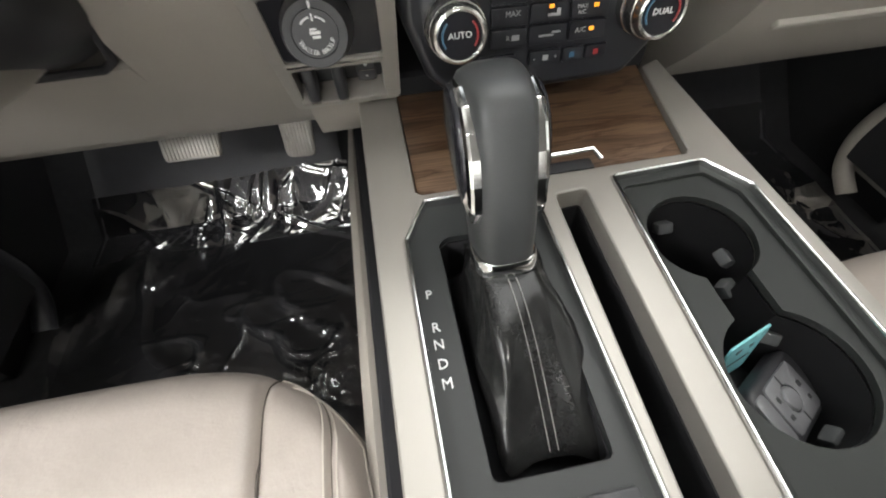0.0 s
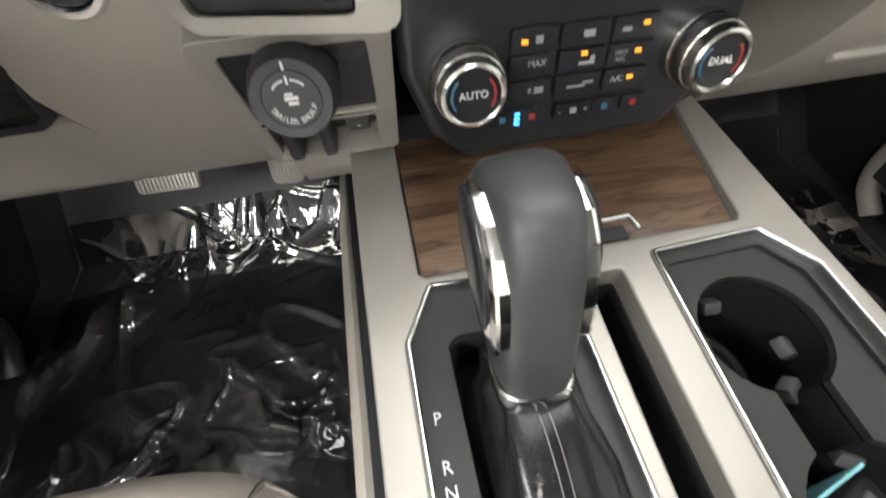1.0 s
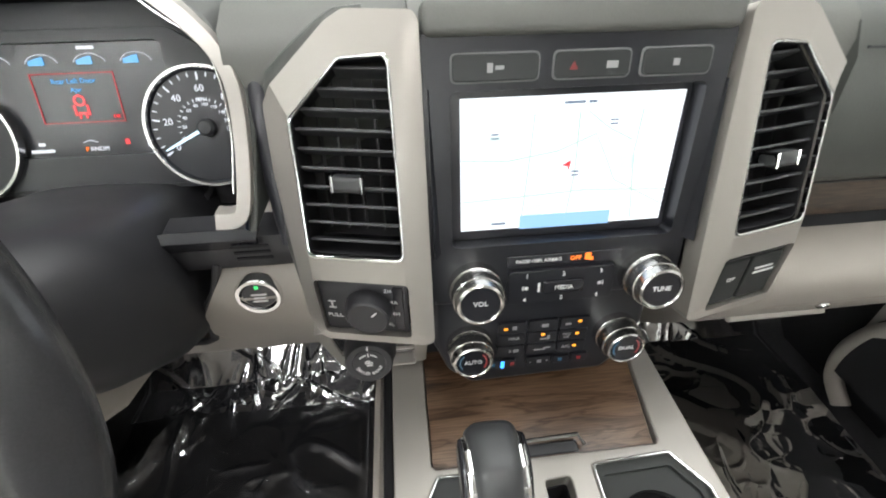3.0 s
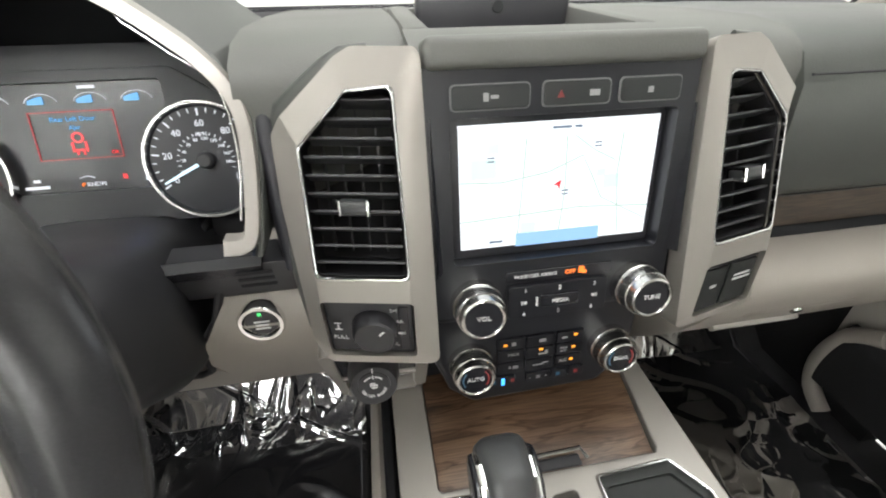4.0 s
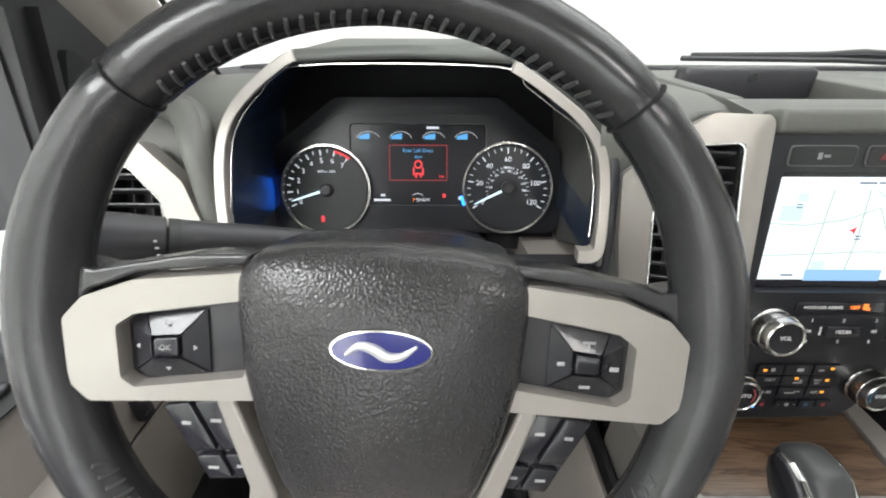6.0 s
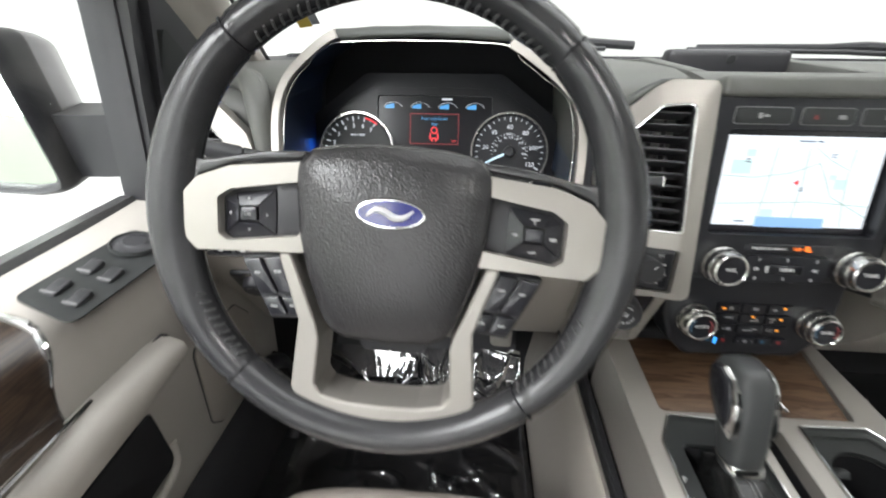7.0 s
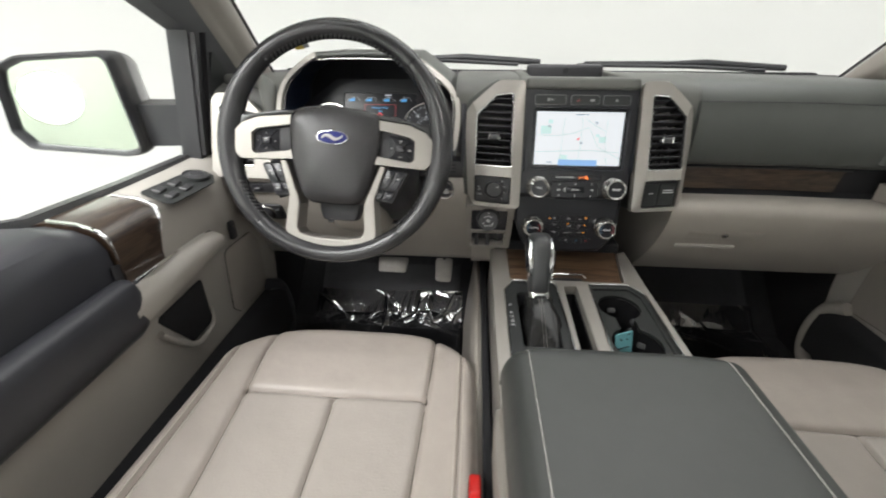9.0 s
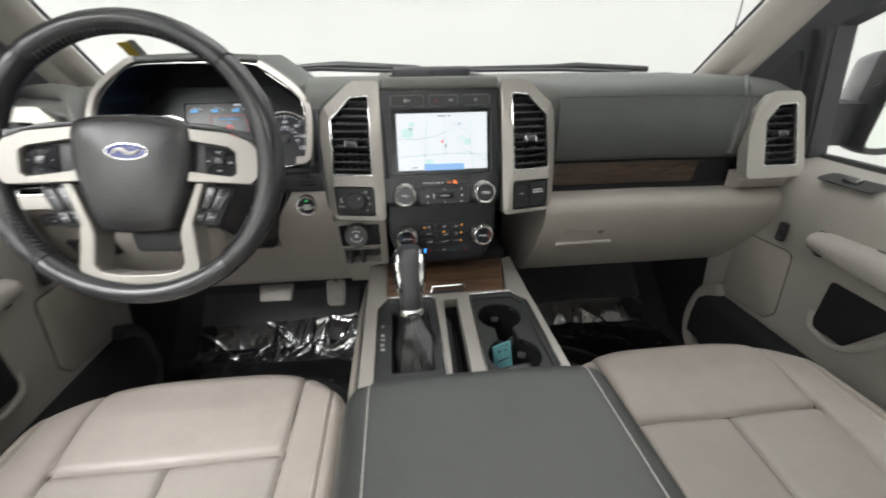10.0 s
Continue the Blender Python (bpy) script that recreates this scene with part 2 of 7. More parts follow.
def weighted_normals(me, limit):
    """Corner normals weighted by face area, so that wide faces stay flat up to their rounded rims."""
    faces = [[] for _ in me.vertices]
    for p in me.polygons:
        for v in p.vertices:
            faces[v].append((p.normal.copy(), p.area))
    corners = []
    for p in me.polygons:
        for v in p.vertices:
            n = Vector()
            for q, area in faces[v]:
                if q.dot(p.normal) > limit:
                    n += q * area
            corners.append(n.normalized() if n.length > 0 else p.normal.copy())
    me.normals_split_custom_set(corners)


SMALL_MARKS = ("ticks", "inner_numbers", "numbers", "letters", "marking", "media_letters", "media_marks", "climate_letters", "climate_marks", "map_marks", "pad_marks", "small_marks", "display_marks", "stalk_marks", "card_marks", "gear_letters", "airbag_letters", "warning_letters", "airbag_mark", "warning_mark", "dial_marks", "slot_marks")


def part(name, bm, material, parent, label="", smooth=38):
    """Links a bmesh, built in world places, as one mesh under a thing or part."""
    at = ORIGIN[parent]
    ob = new(name, mesh_of(name, bm, material, at, smooth))
    ob.parent = parent
    ORIGIN[ob] = at
    return tagged(ob, label, kind="stuff" if "stitching" in name or name in SMALL_MARKS else "")


def solo(name, bm, material, label, category, at=(0, 0, 0), kind="", group="", smooth=38):
    ob = new(name, mesh_of(name, bm, material, at, smooth))
    ob.location = at
    ORIGIN[ob] = Vector(at)
    return tagged(ob, label, category, group, kind)


def axes(o, u, v, n):
    m = Matrix.Identity(4)
    for i, c in enumerate((u, v, n)):
        for j in range(3):
            m[j][i] = c[j]
    for j in range(3):
        m[j][3] = o[j]
    return m


def tilted(x, y, z, lean):
    """A frame on a face that looks to the rear: u to the right, v up along the face, n out of it. lean: degrees by which its top leans away."""
    a = radians(lean)
    return axes((x, y, z), (1, 0, 0), (0, math.sin(a), math.cos(a)), (0, -math.cos(a), math.sin(a)))


def fillet(pts, r, seg=4):
    out, n = [], len(pts)
    for i in range(n):
        p, a, b = Vector(pts[i]), Vector(pts[i - 1]), Vector(pts[(i + 1) % n])
        da, db = (a - p), (b - p)
        ang = da.angle(db)
        if ang > 3.05 or r <= 0:
            out.append(tuple(p))
            continue
        d = min(r / math.tan(ang / 2), da.length * 0.45, db.length * 0.45)
        p0, p1 = p + da.normalized() * d, p + db.normalized() * d
        for k in range(seg + 1):
            t = k / seg
            out.append(tuple((1 - t) ** 2 * p0 + 2 * t * (1 - t) * p + t * t * p1))
    return out


def plate(outer, holes=(), h=0.01, bev=0.0, seg=2, m=None, base=0.0):
    """A flat plate with holes, from base to base + h, its upper rims rounded."""
    bm = fresh()
    edges = []
    for loop in (outer, *holes):
        vs = [bm.verts.new((x, y, base)) for x, y in loop]
        edges += [bm.edges.new((vs[i], vs[(i + 1) % len(vs)])) for i in range(len(vs))]
    if holes:
        bmesh.ops.triangle_fill(bm, use_beauty=True, use_dissolve=False, edges=edges)
    else:
        bm.faces.new([e.verts[0] for e in edges]) if len(outer) < 3 else bm.faces.new(list(dict.fromkeys(v for e in edges for v in e.verts)))
    up = bmesh.ops.extrude_face_region(bm, geom=bm.faces[:])
    bmesh.ops.translate(bm, vec=(0, 0, h), verts=[g for g in up["geom"] if isinstance(g, bmesh.types.BMVert)])
    bmesh.ops.recalc_face_normals(bm, faces=bm.faces)
    if bev > 0:
        top = base + h
        rim = [e for e in bm.edges if len(e.link_faces) == 2 and e.calc_face_angle() > 0.7 and all(abs(v.co.z - top) < 1e-7 for v in e.verts)]
        bmesh.ops.bevel(bm, geom=rim, offset=bev, segments=seg, profile=0.5, affect="EDGES", clamp_overlap=True)
    if m is not None:
        bm.transform(m)
    return bm


def rbox(sx, sy, sz, bev=0.002, seg=2, m=None):
    bm = fresh()
    bmesh.ops.create_cube(bm, size=1.0)
    bm.transform(Matrix.Diagonal((sx, sy, sz, 1)))
    if bev > 0:
        bmesh.ops.bevel(bm, geom=bm.edges[:], offset=min(bev, 0.49 * min(sx, sy, sz)), segments=seg, profile=0.5, affect="EDGES", clamp_overlap=True)
    if m is not None:
        bm.transform(m)
    return bm


def loft(sections, closed=True, cap=True):
    """Faces between rows of points."""
    bm = fresh()
    rows = [[bm.verts.new(p) for p in s] for s in sections]
    n = len(rows[0])
    for a, b in zip(rows, rows[1:]):
        for i in range(n if closed else n - 1):
            j = (i + 1) % n
            bm.faces.new((a[i], a[j], b[j], b[i]))
    if cap and closed:
        bm.faces.new(rows[0])
        bm.faces.new(rows[-1])
    return bm


def lathe(profile, n=32, m=None, rib=0.0, ribs=0):
    """Turned round n's axis from (radius, height) pairs."""
    secs = []
    for r, z in profile:
        row = []
        for i in range(n):
            a = 2 * math.pi * i / n
            k = r + (rib * (0.5 + 0.5 * math.cos(a * ribs)) if ribs and r > 0.004 else 0)
            row.append((k * math.cos(a), k * math.sin(a), z))
        secs.append(row)
    bm = loft(secs, True, False)
    if m is not None:
        bm.transform(m)
    return bm


def tube(path, r, n=10, closed=False, cap=True):
    """A round bar along a path; r a number or a list."""
    pts = [Vector(p) for p in path]
    secs, k, ref = [], len(pts), None
    for i, p in enumerate(pts):
        a = pts[i - 1] if (i or closed) else p
        b = pts[(i + 1) % k] if (i < k - 1 or closed) else p
        d = (b - a).normalized()
        if ref is None:
            ref = d.orthogonal().normalized()
        ref = (ref - d * ref.dot(d)).normalized()
        s = d.cross(ref)
        rad = r[i] if isinstance(r, (list, tuple)) else r
        secs.append([p + rad * (math.cos(2 * math.pi * j / n) * ref + math.sin(2 * math.pi * j / n) * s) for j in range(n)])
    if closed:
        secs.append(secs[0])
    bm = loft(secs, True, cap and not closed)
    if closed:
        bmesh.ops.remove_doubles(bm, verts=bm.verts, dist=1e-7)
    return bm


def extrude_x(profile, x0, x1, steps=1, fn=None):
    """A closed (y, z) profile drawn along x. fn(x, y, z) may bend it."""
    secs = []
    for i in range(steps + 1):
        x = x0 + (x1 - x0) * i / steps
        secs.append([fn(x, y, z) if fn else (x, y, z) for y, z in profile])
    return loft(secs)


def sheet(fn, nu, nv, keep=None):
    bm = fresh()
    g = [[bm.verts.new(fn(i / nu, j / nv)) for i in range(nu + 1)] for j in range(nv + 1)]
    for j in range(nv):
        for i in range(nu):
            if keep is None or keep((i + 0.5) / nu, (j + 0.5) / nv):
                bm.faces.new((g[j][i], g[j][i + 1], g[j + 1][i + 1], g[j + 1][i]))
    bmesh.ops.delete(bm, geom=[v for v in bm.verts if not v.link_faces], context="VERTS")
    return bm


def weave(fn, us, vs, keep=None):
    """A sheet over uneven steps."""
    bm = fresh()
    g = [[bm.verts.new(fn(u, v)) for u in us] for v in vs]
    for j in range(len(vs) - 1):
        for i in range(len(us) - 1):
            if keep is None or keep((us[i] + us[i + 1]) / 2, (vs[j] + vs[j + 1]) / 2):
                bm.faces.new((g[j][i], g[j][i + 1], g[j + 1][i + 1], g[j + 1][i]))
    bmesh.ops.delete(bm, geom=[v for v in bm.verts if not v.link_faces], context="VERTS")
    return bm


def steps(lo, hi, coarse, dense_at=(), dense=0.0012, reach=0.010):
    """Even steps, made finer round some places."""
    out = [lo + (hi - lo) * i / round((hi - lo) / coarse) for i in range(round((hi - lo) / coarse) + 1)]
    for c in dense_at:
        k = int(reach / dense)
        out = [x for x in out if abs(x - c) > reach] + [c + dense * i for i in range(-k, k + 1) if lo < c + dense * i < hi]
    return sorted(out)


def join(*bms):
    out = fresh()
    for b in bms:
        me = bpy.data.meshes.new("tmp")
        b.to_mesh(me)
        b.free()
        out.from_mesh(me)
        bpy.data.meshes.remove(me)
    return out


def stitches(path, length=0.004, gap=0.002, r=0.0005):
    """A run of short thread bars along a path."""
    bm = fresh()
    pts = [Vector(p) for p in path]
    run = []
    for a, b in zip(pts, pts[1:]):
        k = max(1, int((b - a).length / 0.0008))
        run += [a.lerp(b, i / k) for i in range(k)]
    d, start = 0.0, None
    for a, b in zip(run, run[1:]):
        if start is None:
            start = a
        d += (b - a).length
        if d >= length:
            v = (b - start)
            t = v.normalized()
            s = t.orthogonal().normalized() * r
            w = t.cross(s)
            q = [bm.verts.new(p + o) for p in (start, b) for o in (s, w, -s, -w)]
            for i in range(4):
                bm.faces.new((q[i], q[(i + 1) % 4], q[4 + (i + 1) % 4], q[4 + i]))
            bm.faces.new(q[:4])
            bm.faces.new(q[4:])
            d, start = -gap, None
    return bm


def letters(rows, m, thick=0.0003):
    """Words in the built-in font, joined: rows of (text, size, u, v[, turn])."""
    out = []
    for row in rows:
        s, size, u, v = row[:4]
        cu = bpy.data.curves.new("words", "FONT")
        cu.body, cu.size, cu.align_x, cu.align_y, cu.resolution_u = s, size, "CENTER", "CENTER", 2
        cu.extrude = thick
        ob = new("words", cu)
        dg = bpy.context.evaluated_depsgraph_get()
        me = bpy.data.meshes.new_from_object(ob.evaluated_get(dg))
        b = fresh()
        b.from_mesh(me)
        b.transform(m @ Matrix.Translation((u, v, thick)) @ Matrix.Rotation(radians(row[4]) if len(row) > 4 else 0, 4, "Z"))
        out.append(b)
        bpy.data.objects.remove(ob)
        bpy.data.curves.remove(cu)
        bpy.data.meshes.remove(me)
    return join(*out)


def bars(rows, m, thick=0.0004):
    """Flat bars (u, v, width, height) on a face."""
    return join(*[rbox(w, h, thick, 0, 1, m @ Matrix.Translation((u, v, thick / 2))) for u, v, w, h in rows])


def rect(x0, y0, x1, y1):
    return [(x0, y0), (x1, y0), (x1, y1), (x0, y1)]


def oval(a, b, n=40, cx=0, cy=0):
    return [(cx + a * math.cos(2 * math.pi * i / n), cy + b * math.sin(2 * math.pi * i / n)) for i in range(n)]


# ---- the booth and the cab's shell ----
solo("backdrop", lathe([(0.01, 3.2), (2.6, 3.2), (3.6, 2.9), (4.0, 2.2), (4.0, -0.9), (0.01, -0.9)], 48, Matrix.Translation((0, -0.4, 0))), BOOTHWHITE,
     "plain white photo booth round the truck", "backdrop", kind="structure")
# The last, low lamp is an added fill that brightens the dash from behind.
for name, at, target, sx_, sy_, watts in (("booth_ceiling_light", (-1.6, -2.2, 2.80), (-1.6, -2.2, 0.0), 2.6, 2.6, 430), ("booth_ceiling_light", (0.8, 0.9, 2.86), (0.8, 0.9, 0.0), 2.6, 2.6, 60), ("rear_fill_light", (-1.5, -3.75, 0.95), (-0.1, 0.0, 0.50), 3.2, 1.9, 76)):
    lamp = bpy.data.lights.new(name, "AREA")
    lamp.shape, lamp.size, lamp.size_y, lamp.energy, lamp.color = "RECTANGLE", sx_, sy_, watts, (1.0, 0.99, 0.98)
    new(name, lamp).matrix_basis = look(at, target)

# courtesy lamp in the headliner, lit because a rear door stands open
dome = thing("dome_lamp", "lit courtesy lamp in the grey headliner", "lamp", (0, -0.78, 1.315))
dome_at = Matrix.Translation((0, -0.78, 1.316))
floor_fn = lambda a, b: (-0.86 + 1.72 * a, -2.2 + 2.95 * b, (0.0 if -2.2 + 2.95 * b < 0.36 else min(0.30, ((-2.2 + 2.95 * b) - 0.36) * 0.95)))
solo("floor", sheet(floor_fn, 20, 60), CARPET, "black carpeted cab floor rising to the toe board", "floor", kind="structure")
for sx in (-1, 1):
    solo("kick_panel", plate([(0.72, -0.02), (0.72, 0.66), (0.09, 0.62), (0.09, -0.02)], (), 0.05, 0, 1, axes((sx * 0.822, 0, 0), (0, 1, 0), (0, 0, 1), (sx, 0, 0))), VOID, "black kick panel beside the footwell", "kick panel", kind="structure")
solo("firewall", rbox(1.7, 0.03, 0.62, 0.004, 1, Matrix.Translation((0, 0.68, 0.48))), VOID, "dark bulkhead behind the dashboard", "bulkhead", kind="structure")

solo("window_2", rbox(1.44, 0.005, 0.62, 0.0, 1, Matrix.Translation((0, -2.17, 0.98))), GLASS, "clear glass in the rear wall", "window", kind="structure").visible_shadow = False
# roof with its header, side rails and rear wall
ROOF_Z = 1.34
solo("ceiling", join(
    rbox(1.30, 1.80, 0.05, 0.01, 2, Matrix.Translation((0, -1.22, ROOF_Z))),
    rbox(1.56, 1.80, 0.03, 0.01, 2, Matrix.Translation((0, -1.22, ROOF_Z + 0.04)))), HEADLINER, "grey cloth headliner", "ceiling", kind="structure")
solo("wall_rear", plate(fillet(rect(-0.84, 0.0, 0.84, 1.38), 0.05), [fillet(rect(-0.70, 0.69, 0.70, 1.27), 0.06)], 0.05, 0.004, 2,
     axes((0, -2.15, 0), (1, 0, 0), (0, 0, 1), (0, -1, 0))), BEIGE, "beige rear cab wall with its window opening", "wall", kind="structure")


part("housing", plate(fillet(rect(-0.11, -0.075, 0.11, 0.075), 0.02), [fillet(rect(-0.085, -0.05, 0.085, 0.05), 0.012)], 0.012, 0.003, 2, dome_at @ Matrix.Rotation(math.pi, 4, "X"), 0.0), HEADLINER, dome, "grey plastic housing")
part("lens", plate(fillet(rect(-0.085, -0.05, 0.085, 0.05), 0.012), (), 0.006, 0.002, 2, dome_at @ Matrix.Rotation(math.pi, 4, "X"), 0.0), DOMELIT, dome, "lit white lens")


def side(sx, pts, holes, x0, h, bev=0.004, lean=0.0):
    """A plate in the side wall's plane: (y, z) outline at x = sx * x0, h thick outwards; lean: metres inwards per metre up, from z = 0.66."""
    m = axes((sx * x0, 0, 0), (0, 1, 0), (0, 0, 1), (sx, 0, 0))
    bm = plate(pts, holes, h, 0, 1, m)
    if lean:
        for v in bm.verts:
            v.co.x -= sx * max(0, v.co.z - 0.66) * lean
    return bm


for sx, word in ((-1, "driver"), (1, "passenger")):
    # windscreen pillar: slim beige cover along the glass's edge
    b0, b1 = Vector((sx * 0.87, 0.60, 0.775)), Vector((sx * 0.69, -0.26, 1.33))
    secs = []
    for k in range(7):
        p = b0.lerp(b1, k / 6)
        q = Vector((sx * 0.884, 0.352, 0.787)).lerp(Vector((sx * 0.766, -0.445, 1.331)), k / 6)
        q.z = p.z
        at = lambda f, o: p.lerp(q, f) + Vector((-sx * o, -o, 0))
        secs.append([p + Vector((sx * 0.02, 0.03, 0)), at(0, 0.006), at(0.06, 0.014), at(0.3, 0.026), at(0.42, 0.022), at(0.5, 0.024), at(0.8, 0.022), at(0.97, 0.010), at(1.0, -0.006), q + Vector((sx * 0.05, 0.03, 0))])
    solo("pillar_cover", loft(secs), BEIGE, "beige plastic cover on the windscreen pillar", "pillar cover", kind="structure", smooth=60)
    secs = []
    for k in range(7):
        p = b0.lerp(b1, k / 6) + Vector((0, 0.012, 0.004))
        secs.append([p + Vector(o) for o in ((-sx * 0.005, 0.002, 0), (-sx * 0.005, -0.003, 0.0), (sx * 0.002, -0.005, 0), (sx * 0.002, 0.004, 0))])
    solo("trim", loft(secs), BLACK, "black rubber seal along the windscreen edge", "seal", kind="structure")

# windscreen glass
solo("window_1", loft([[(-0.86, 0.62, 0.79), (0.86, 0.62, 0.79), (0.86, 0.626, 0.793), (-0.86, 0.626, 0.793)],
                       [(-0.68, -0.30, 1.34), (0.68, -0.30, 1.34), (0.68, -0.296, 1.344), (-0.68, -0.296, 1.344)]]), GLASS,
     "clear windscreen", "windscreen", kind="structure").visible_shadow = False
stk = thing("inspection_sticker", "yellow and grey paper sticker on the windscreen corner", "sticker", (-0.70, 0.46, 0.85))
SM = axes((-0.700, 0.440, 0.872), (0.93, -0.2, 0.1), (0.02, -0.82, 0.57), (0, -0.55, -0.83))
part("yellow_half", bars([(-0.012, 0, 0.030, 0.06)], SM, 0.0005), YELLOW, stk)
part("grey_half", bars([(0.013, 0.004, 0.019, 0.058)], SM, 0.0005), GREYCARD, stk)


# ---- wipers and cowl ----
def wiper(x0, x1, z0, z1, y):
    w = thing("windscreen_wiper", "black windscreen wiper resting on the cowl", "wiper", ((x0 + x1) / 2, y, z0), "wipers")
    part("arm", tube([(x0, y, z0), (x0 * 0.6 + x1 * 0.4, y - 0.01, z0 + 0.014), (x0 * 0.45 + x1 * 0.55, y - 0.02, z0 + 0.012), (x1, y - 0.02, z1)], [0.010, 0.011, 0.008, 0.005], 8), BLACK, w)
    part("blade", tube([(x0 + (x1 - x0) * 0.12, y - 0.03, z0 - 0.006), (x0 * 0.5 + x1 * 0.5, y - 0.04, z0 + 0.004), (x1 + (x1 - x0) * 0.04, y - 0.03, z1 - 0.006)], 0.006, 6), BLACK, w)


wiper(0.0, -0.62, 0.812, 0.800, 0.72)
wiper(0.78, 0.14, 0.800, 0.812, 0.72)
solo("cowl", extrude_x([(0.60, 0.77), (0.66, 0.785), (0.92, 0.77), (0.92, 0.74), (0.60, 0.74)], -0.9, 0.9), BLACK, "black plastic cowl under the windscreen", "cowl", kind="structure")


# ---- dashboard ----
dash = thing("dashboard", "two-tone grey and beige truck dashboard with walnut strip", "dashboard", (0, 0.3, 0.34))
bow = lambda x, y, z: (x, y + 0.10 * max(0, abs(x) - 0.35) ** 2, z - 0.03 * max(0, abs(x) - 0.45))
top_p = [(0.66, 0.785), (0.50, 0.800), (0.30, 0.812), (0.18, 0.814), (0.135, 0.808), (0.108, 0.792), (0.094, 0.768), (0.088, 0.730), (0.088, 0.690), (0.092, 0.658), (0.100, 0.648), (0.16, 0.645), (0.30, 0.66), (0.66, 0.70)]
part("passenger_pad", extrude_x(top_p, 0.240, 0.664, 10, bow), DARKPAD, dash, "dark grey soft pad over the glovebox", 50)
part("pad_seam", tube([bow(0.24 + 0.044 * i, 0.0905, 0.777) for i in range(11)], 0.0012, 6), BLACK, dash)
mid_p = [(0.66, 0.785), (0.50, 0.800), (0.318, 0.814), (0.314, 0.786), (0.150, 0.782), (0.140, 0.816), (0.095, 0.812), (0.082, 0.800), (0.12, 0.79), (0.66, 0.70)]
part("centre_top", extrude_x(mid_p, -0.118, 0.112, 4), DASHTOP, dash, "", 50)
shoulder_p = [(0.66, 0.785), (0.50, 0.800), (0.30, 0.812), (0.18, 0.815), (0.135, 0.810), (0.112, 0.798), (0.104, 0.780), (0.104, 0.74), (0.11, 0.66), (0.2, 0.62), (0.66, 0.70)]
part("shoulder", extrude_x(shoulder_p, 0.112, 0.240, 4), DASHTOP, dash, "", 50)
part("shoulder", extrude_x(shoulder_p, -0.250, -0.118, 4), DASHTOP, dash, "", 50)
part("pod_roll", tube([(-0.234, 0.170, 0.802), (-0.2335, 0.140, 0.794), (-0.2330, 0.118, 0.774), (-0.2325, 0.100, 0.740), (-0.2320, 0.084, 0.690), (-0.2300, 0.072, 0.640)], [0.006, 0.008, 0.0085, 0.0085, 0.008, 0.007], 14), DOORPAD, dash, "dark roll beside the vent pod", 60)
part("pad_roll", tube([(0.672, 0.150, 0.806), (0.655, 0.122, 0.785), (0.646, 0.108, 0.750), (0.641, 0.100, 0.700), (0.636, 0.098, 0.655)], [0.005, 0.009, 0.011, 0.011, 0.009], 12), DARKPAD, dash, "dark fold beside the end vent", 60)
left_p = [(0.66, 0.785), (0.50, 0.800), (0.30, 0.808), (0.20, 0.802), (0.15, 0.786), (0.132, 0.755), (0.135, 0.60), (0.25, 0.60), (0.66, 0.70)]
part("left_shoulder", extrude_x(left_p, -0.84, -0.640, 6, bow), DASHTOP, dash, "", 50)
def flowing(pts, k=8):
    """A smooth line through some points."""
    out, n = [], len(pts)
    for i in range(n - 1):
        p0, p1, p2, p3 = (Vector(pts[j]) for j in (max(0, i - 1), i, i + 1, min(n - 1, i + 2)))
        out += [0.5 * (2 * p1 + (p2 - p0) * t + (2 * p0 - 5 * p1 + 4 * p2 - p3) * t * t + (3 * p1 - p0 - 3 * p2 + p3) * t ** 3) for t in (j / k for j in range(k))]
    return out + [Vector(pts[-1])]


for d, r in ((0.0, 0.016), (0.024, 0.012)):
    part("left_fold", tube(flowing([(-0.80, 0.22 + d, 0.792), (-0.73, 0.19 + d, 0.797), (-0.685 + d * 0.3, 0.155 + d * 0.3, 0.792), (-0.662 + d * 0.2, 0.120, 0.770), (-0.654 + d * 0.2, 0.108, 0.730), (-0.652 + d * 0.2, 0.104, 0.680)]), r, 14), DASHTOP, dash, "soft fold in the dash skin", 60)
part("right_end", extrude_x(left_p, 0.660, 0.84, 5, bow), DASHTOP, dash, "", 50)
# dark slot with the walnut strip
part("slot", extrude_x([(0.112, 0.650), (0.135, 0.650), (0.20, 0.60), (0.20, 0.565), (0.10, 0.572), (0.128, 0.586)], 0.225, 0.735, 8, bow), VOID, dash)
part("wood_strip", extrude_x([(0.110, 0.638), (0.116, 0.640), (0.127, 0.592), (0.120, 0.590)], 0.228, 0.585, 6, bow), DASHWOOD, dash, "walnut trim strip")
part("strip_edge", extrude_x([(0.1085, 0.6415), (0.1145, 0.6435), (0.1160, 0.6405), (0.1095, 0.6385)], 0.228, 0.60, 6, bow), BLACK, dash)
low_p = [(0.122, 0.578), (0.080, 0.580), (0.056, 0.575), (0.045, 0.565), (0.043, 0.550), (0.050, 0.525), (0.062, 0.500), (0.085, 0.460), (0.125, 0.410), (0.170, 0.362), (0.190, 0.345), (0.215, 0.336), (0.40, 0.34), (0.40, 0.56)]
part("lower_panel", extrude_x(low_p, 0.215, 0.815, 12, bow), BEIGE, dash, "beige lower dash with glovebox", 50)
part("glovebox_latch", plate(fillet(rect(-0.075, -0.014, 0.085, 0.014), 0.006), (), 0.005, 0.002, 2, tilted(0.345, 0.066, 0.503, -28)), BEIGE, dash)
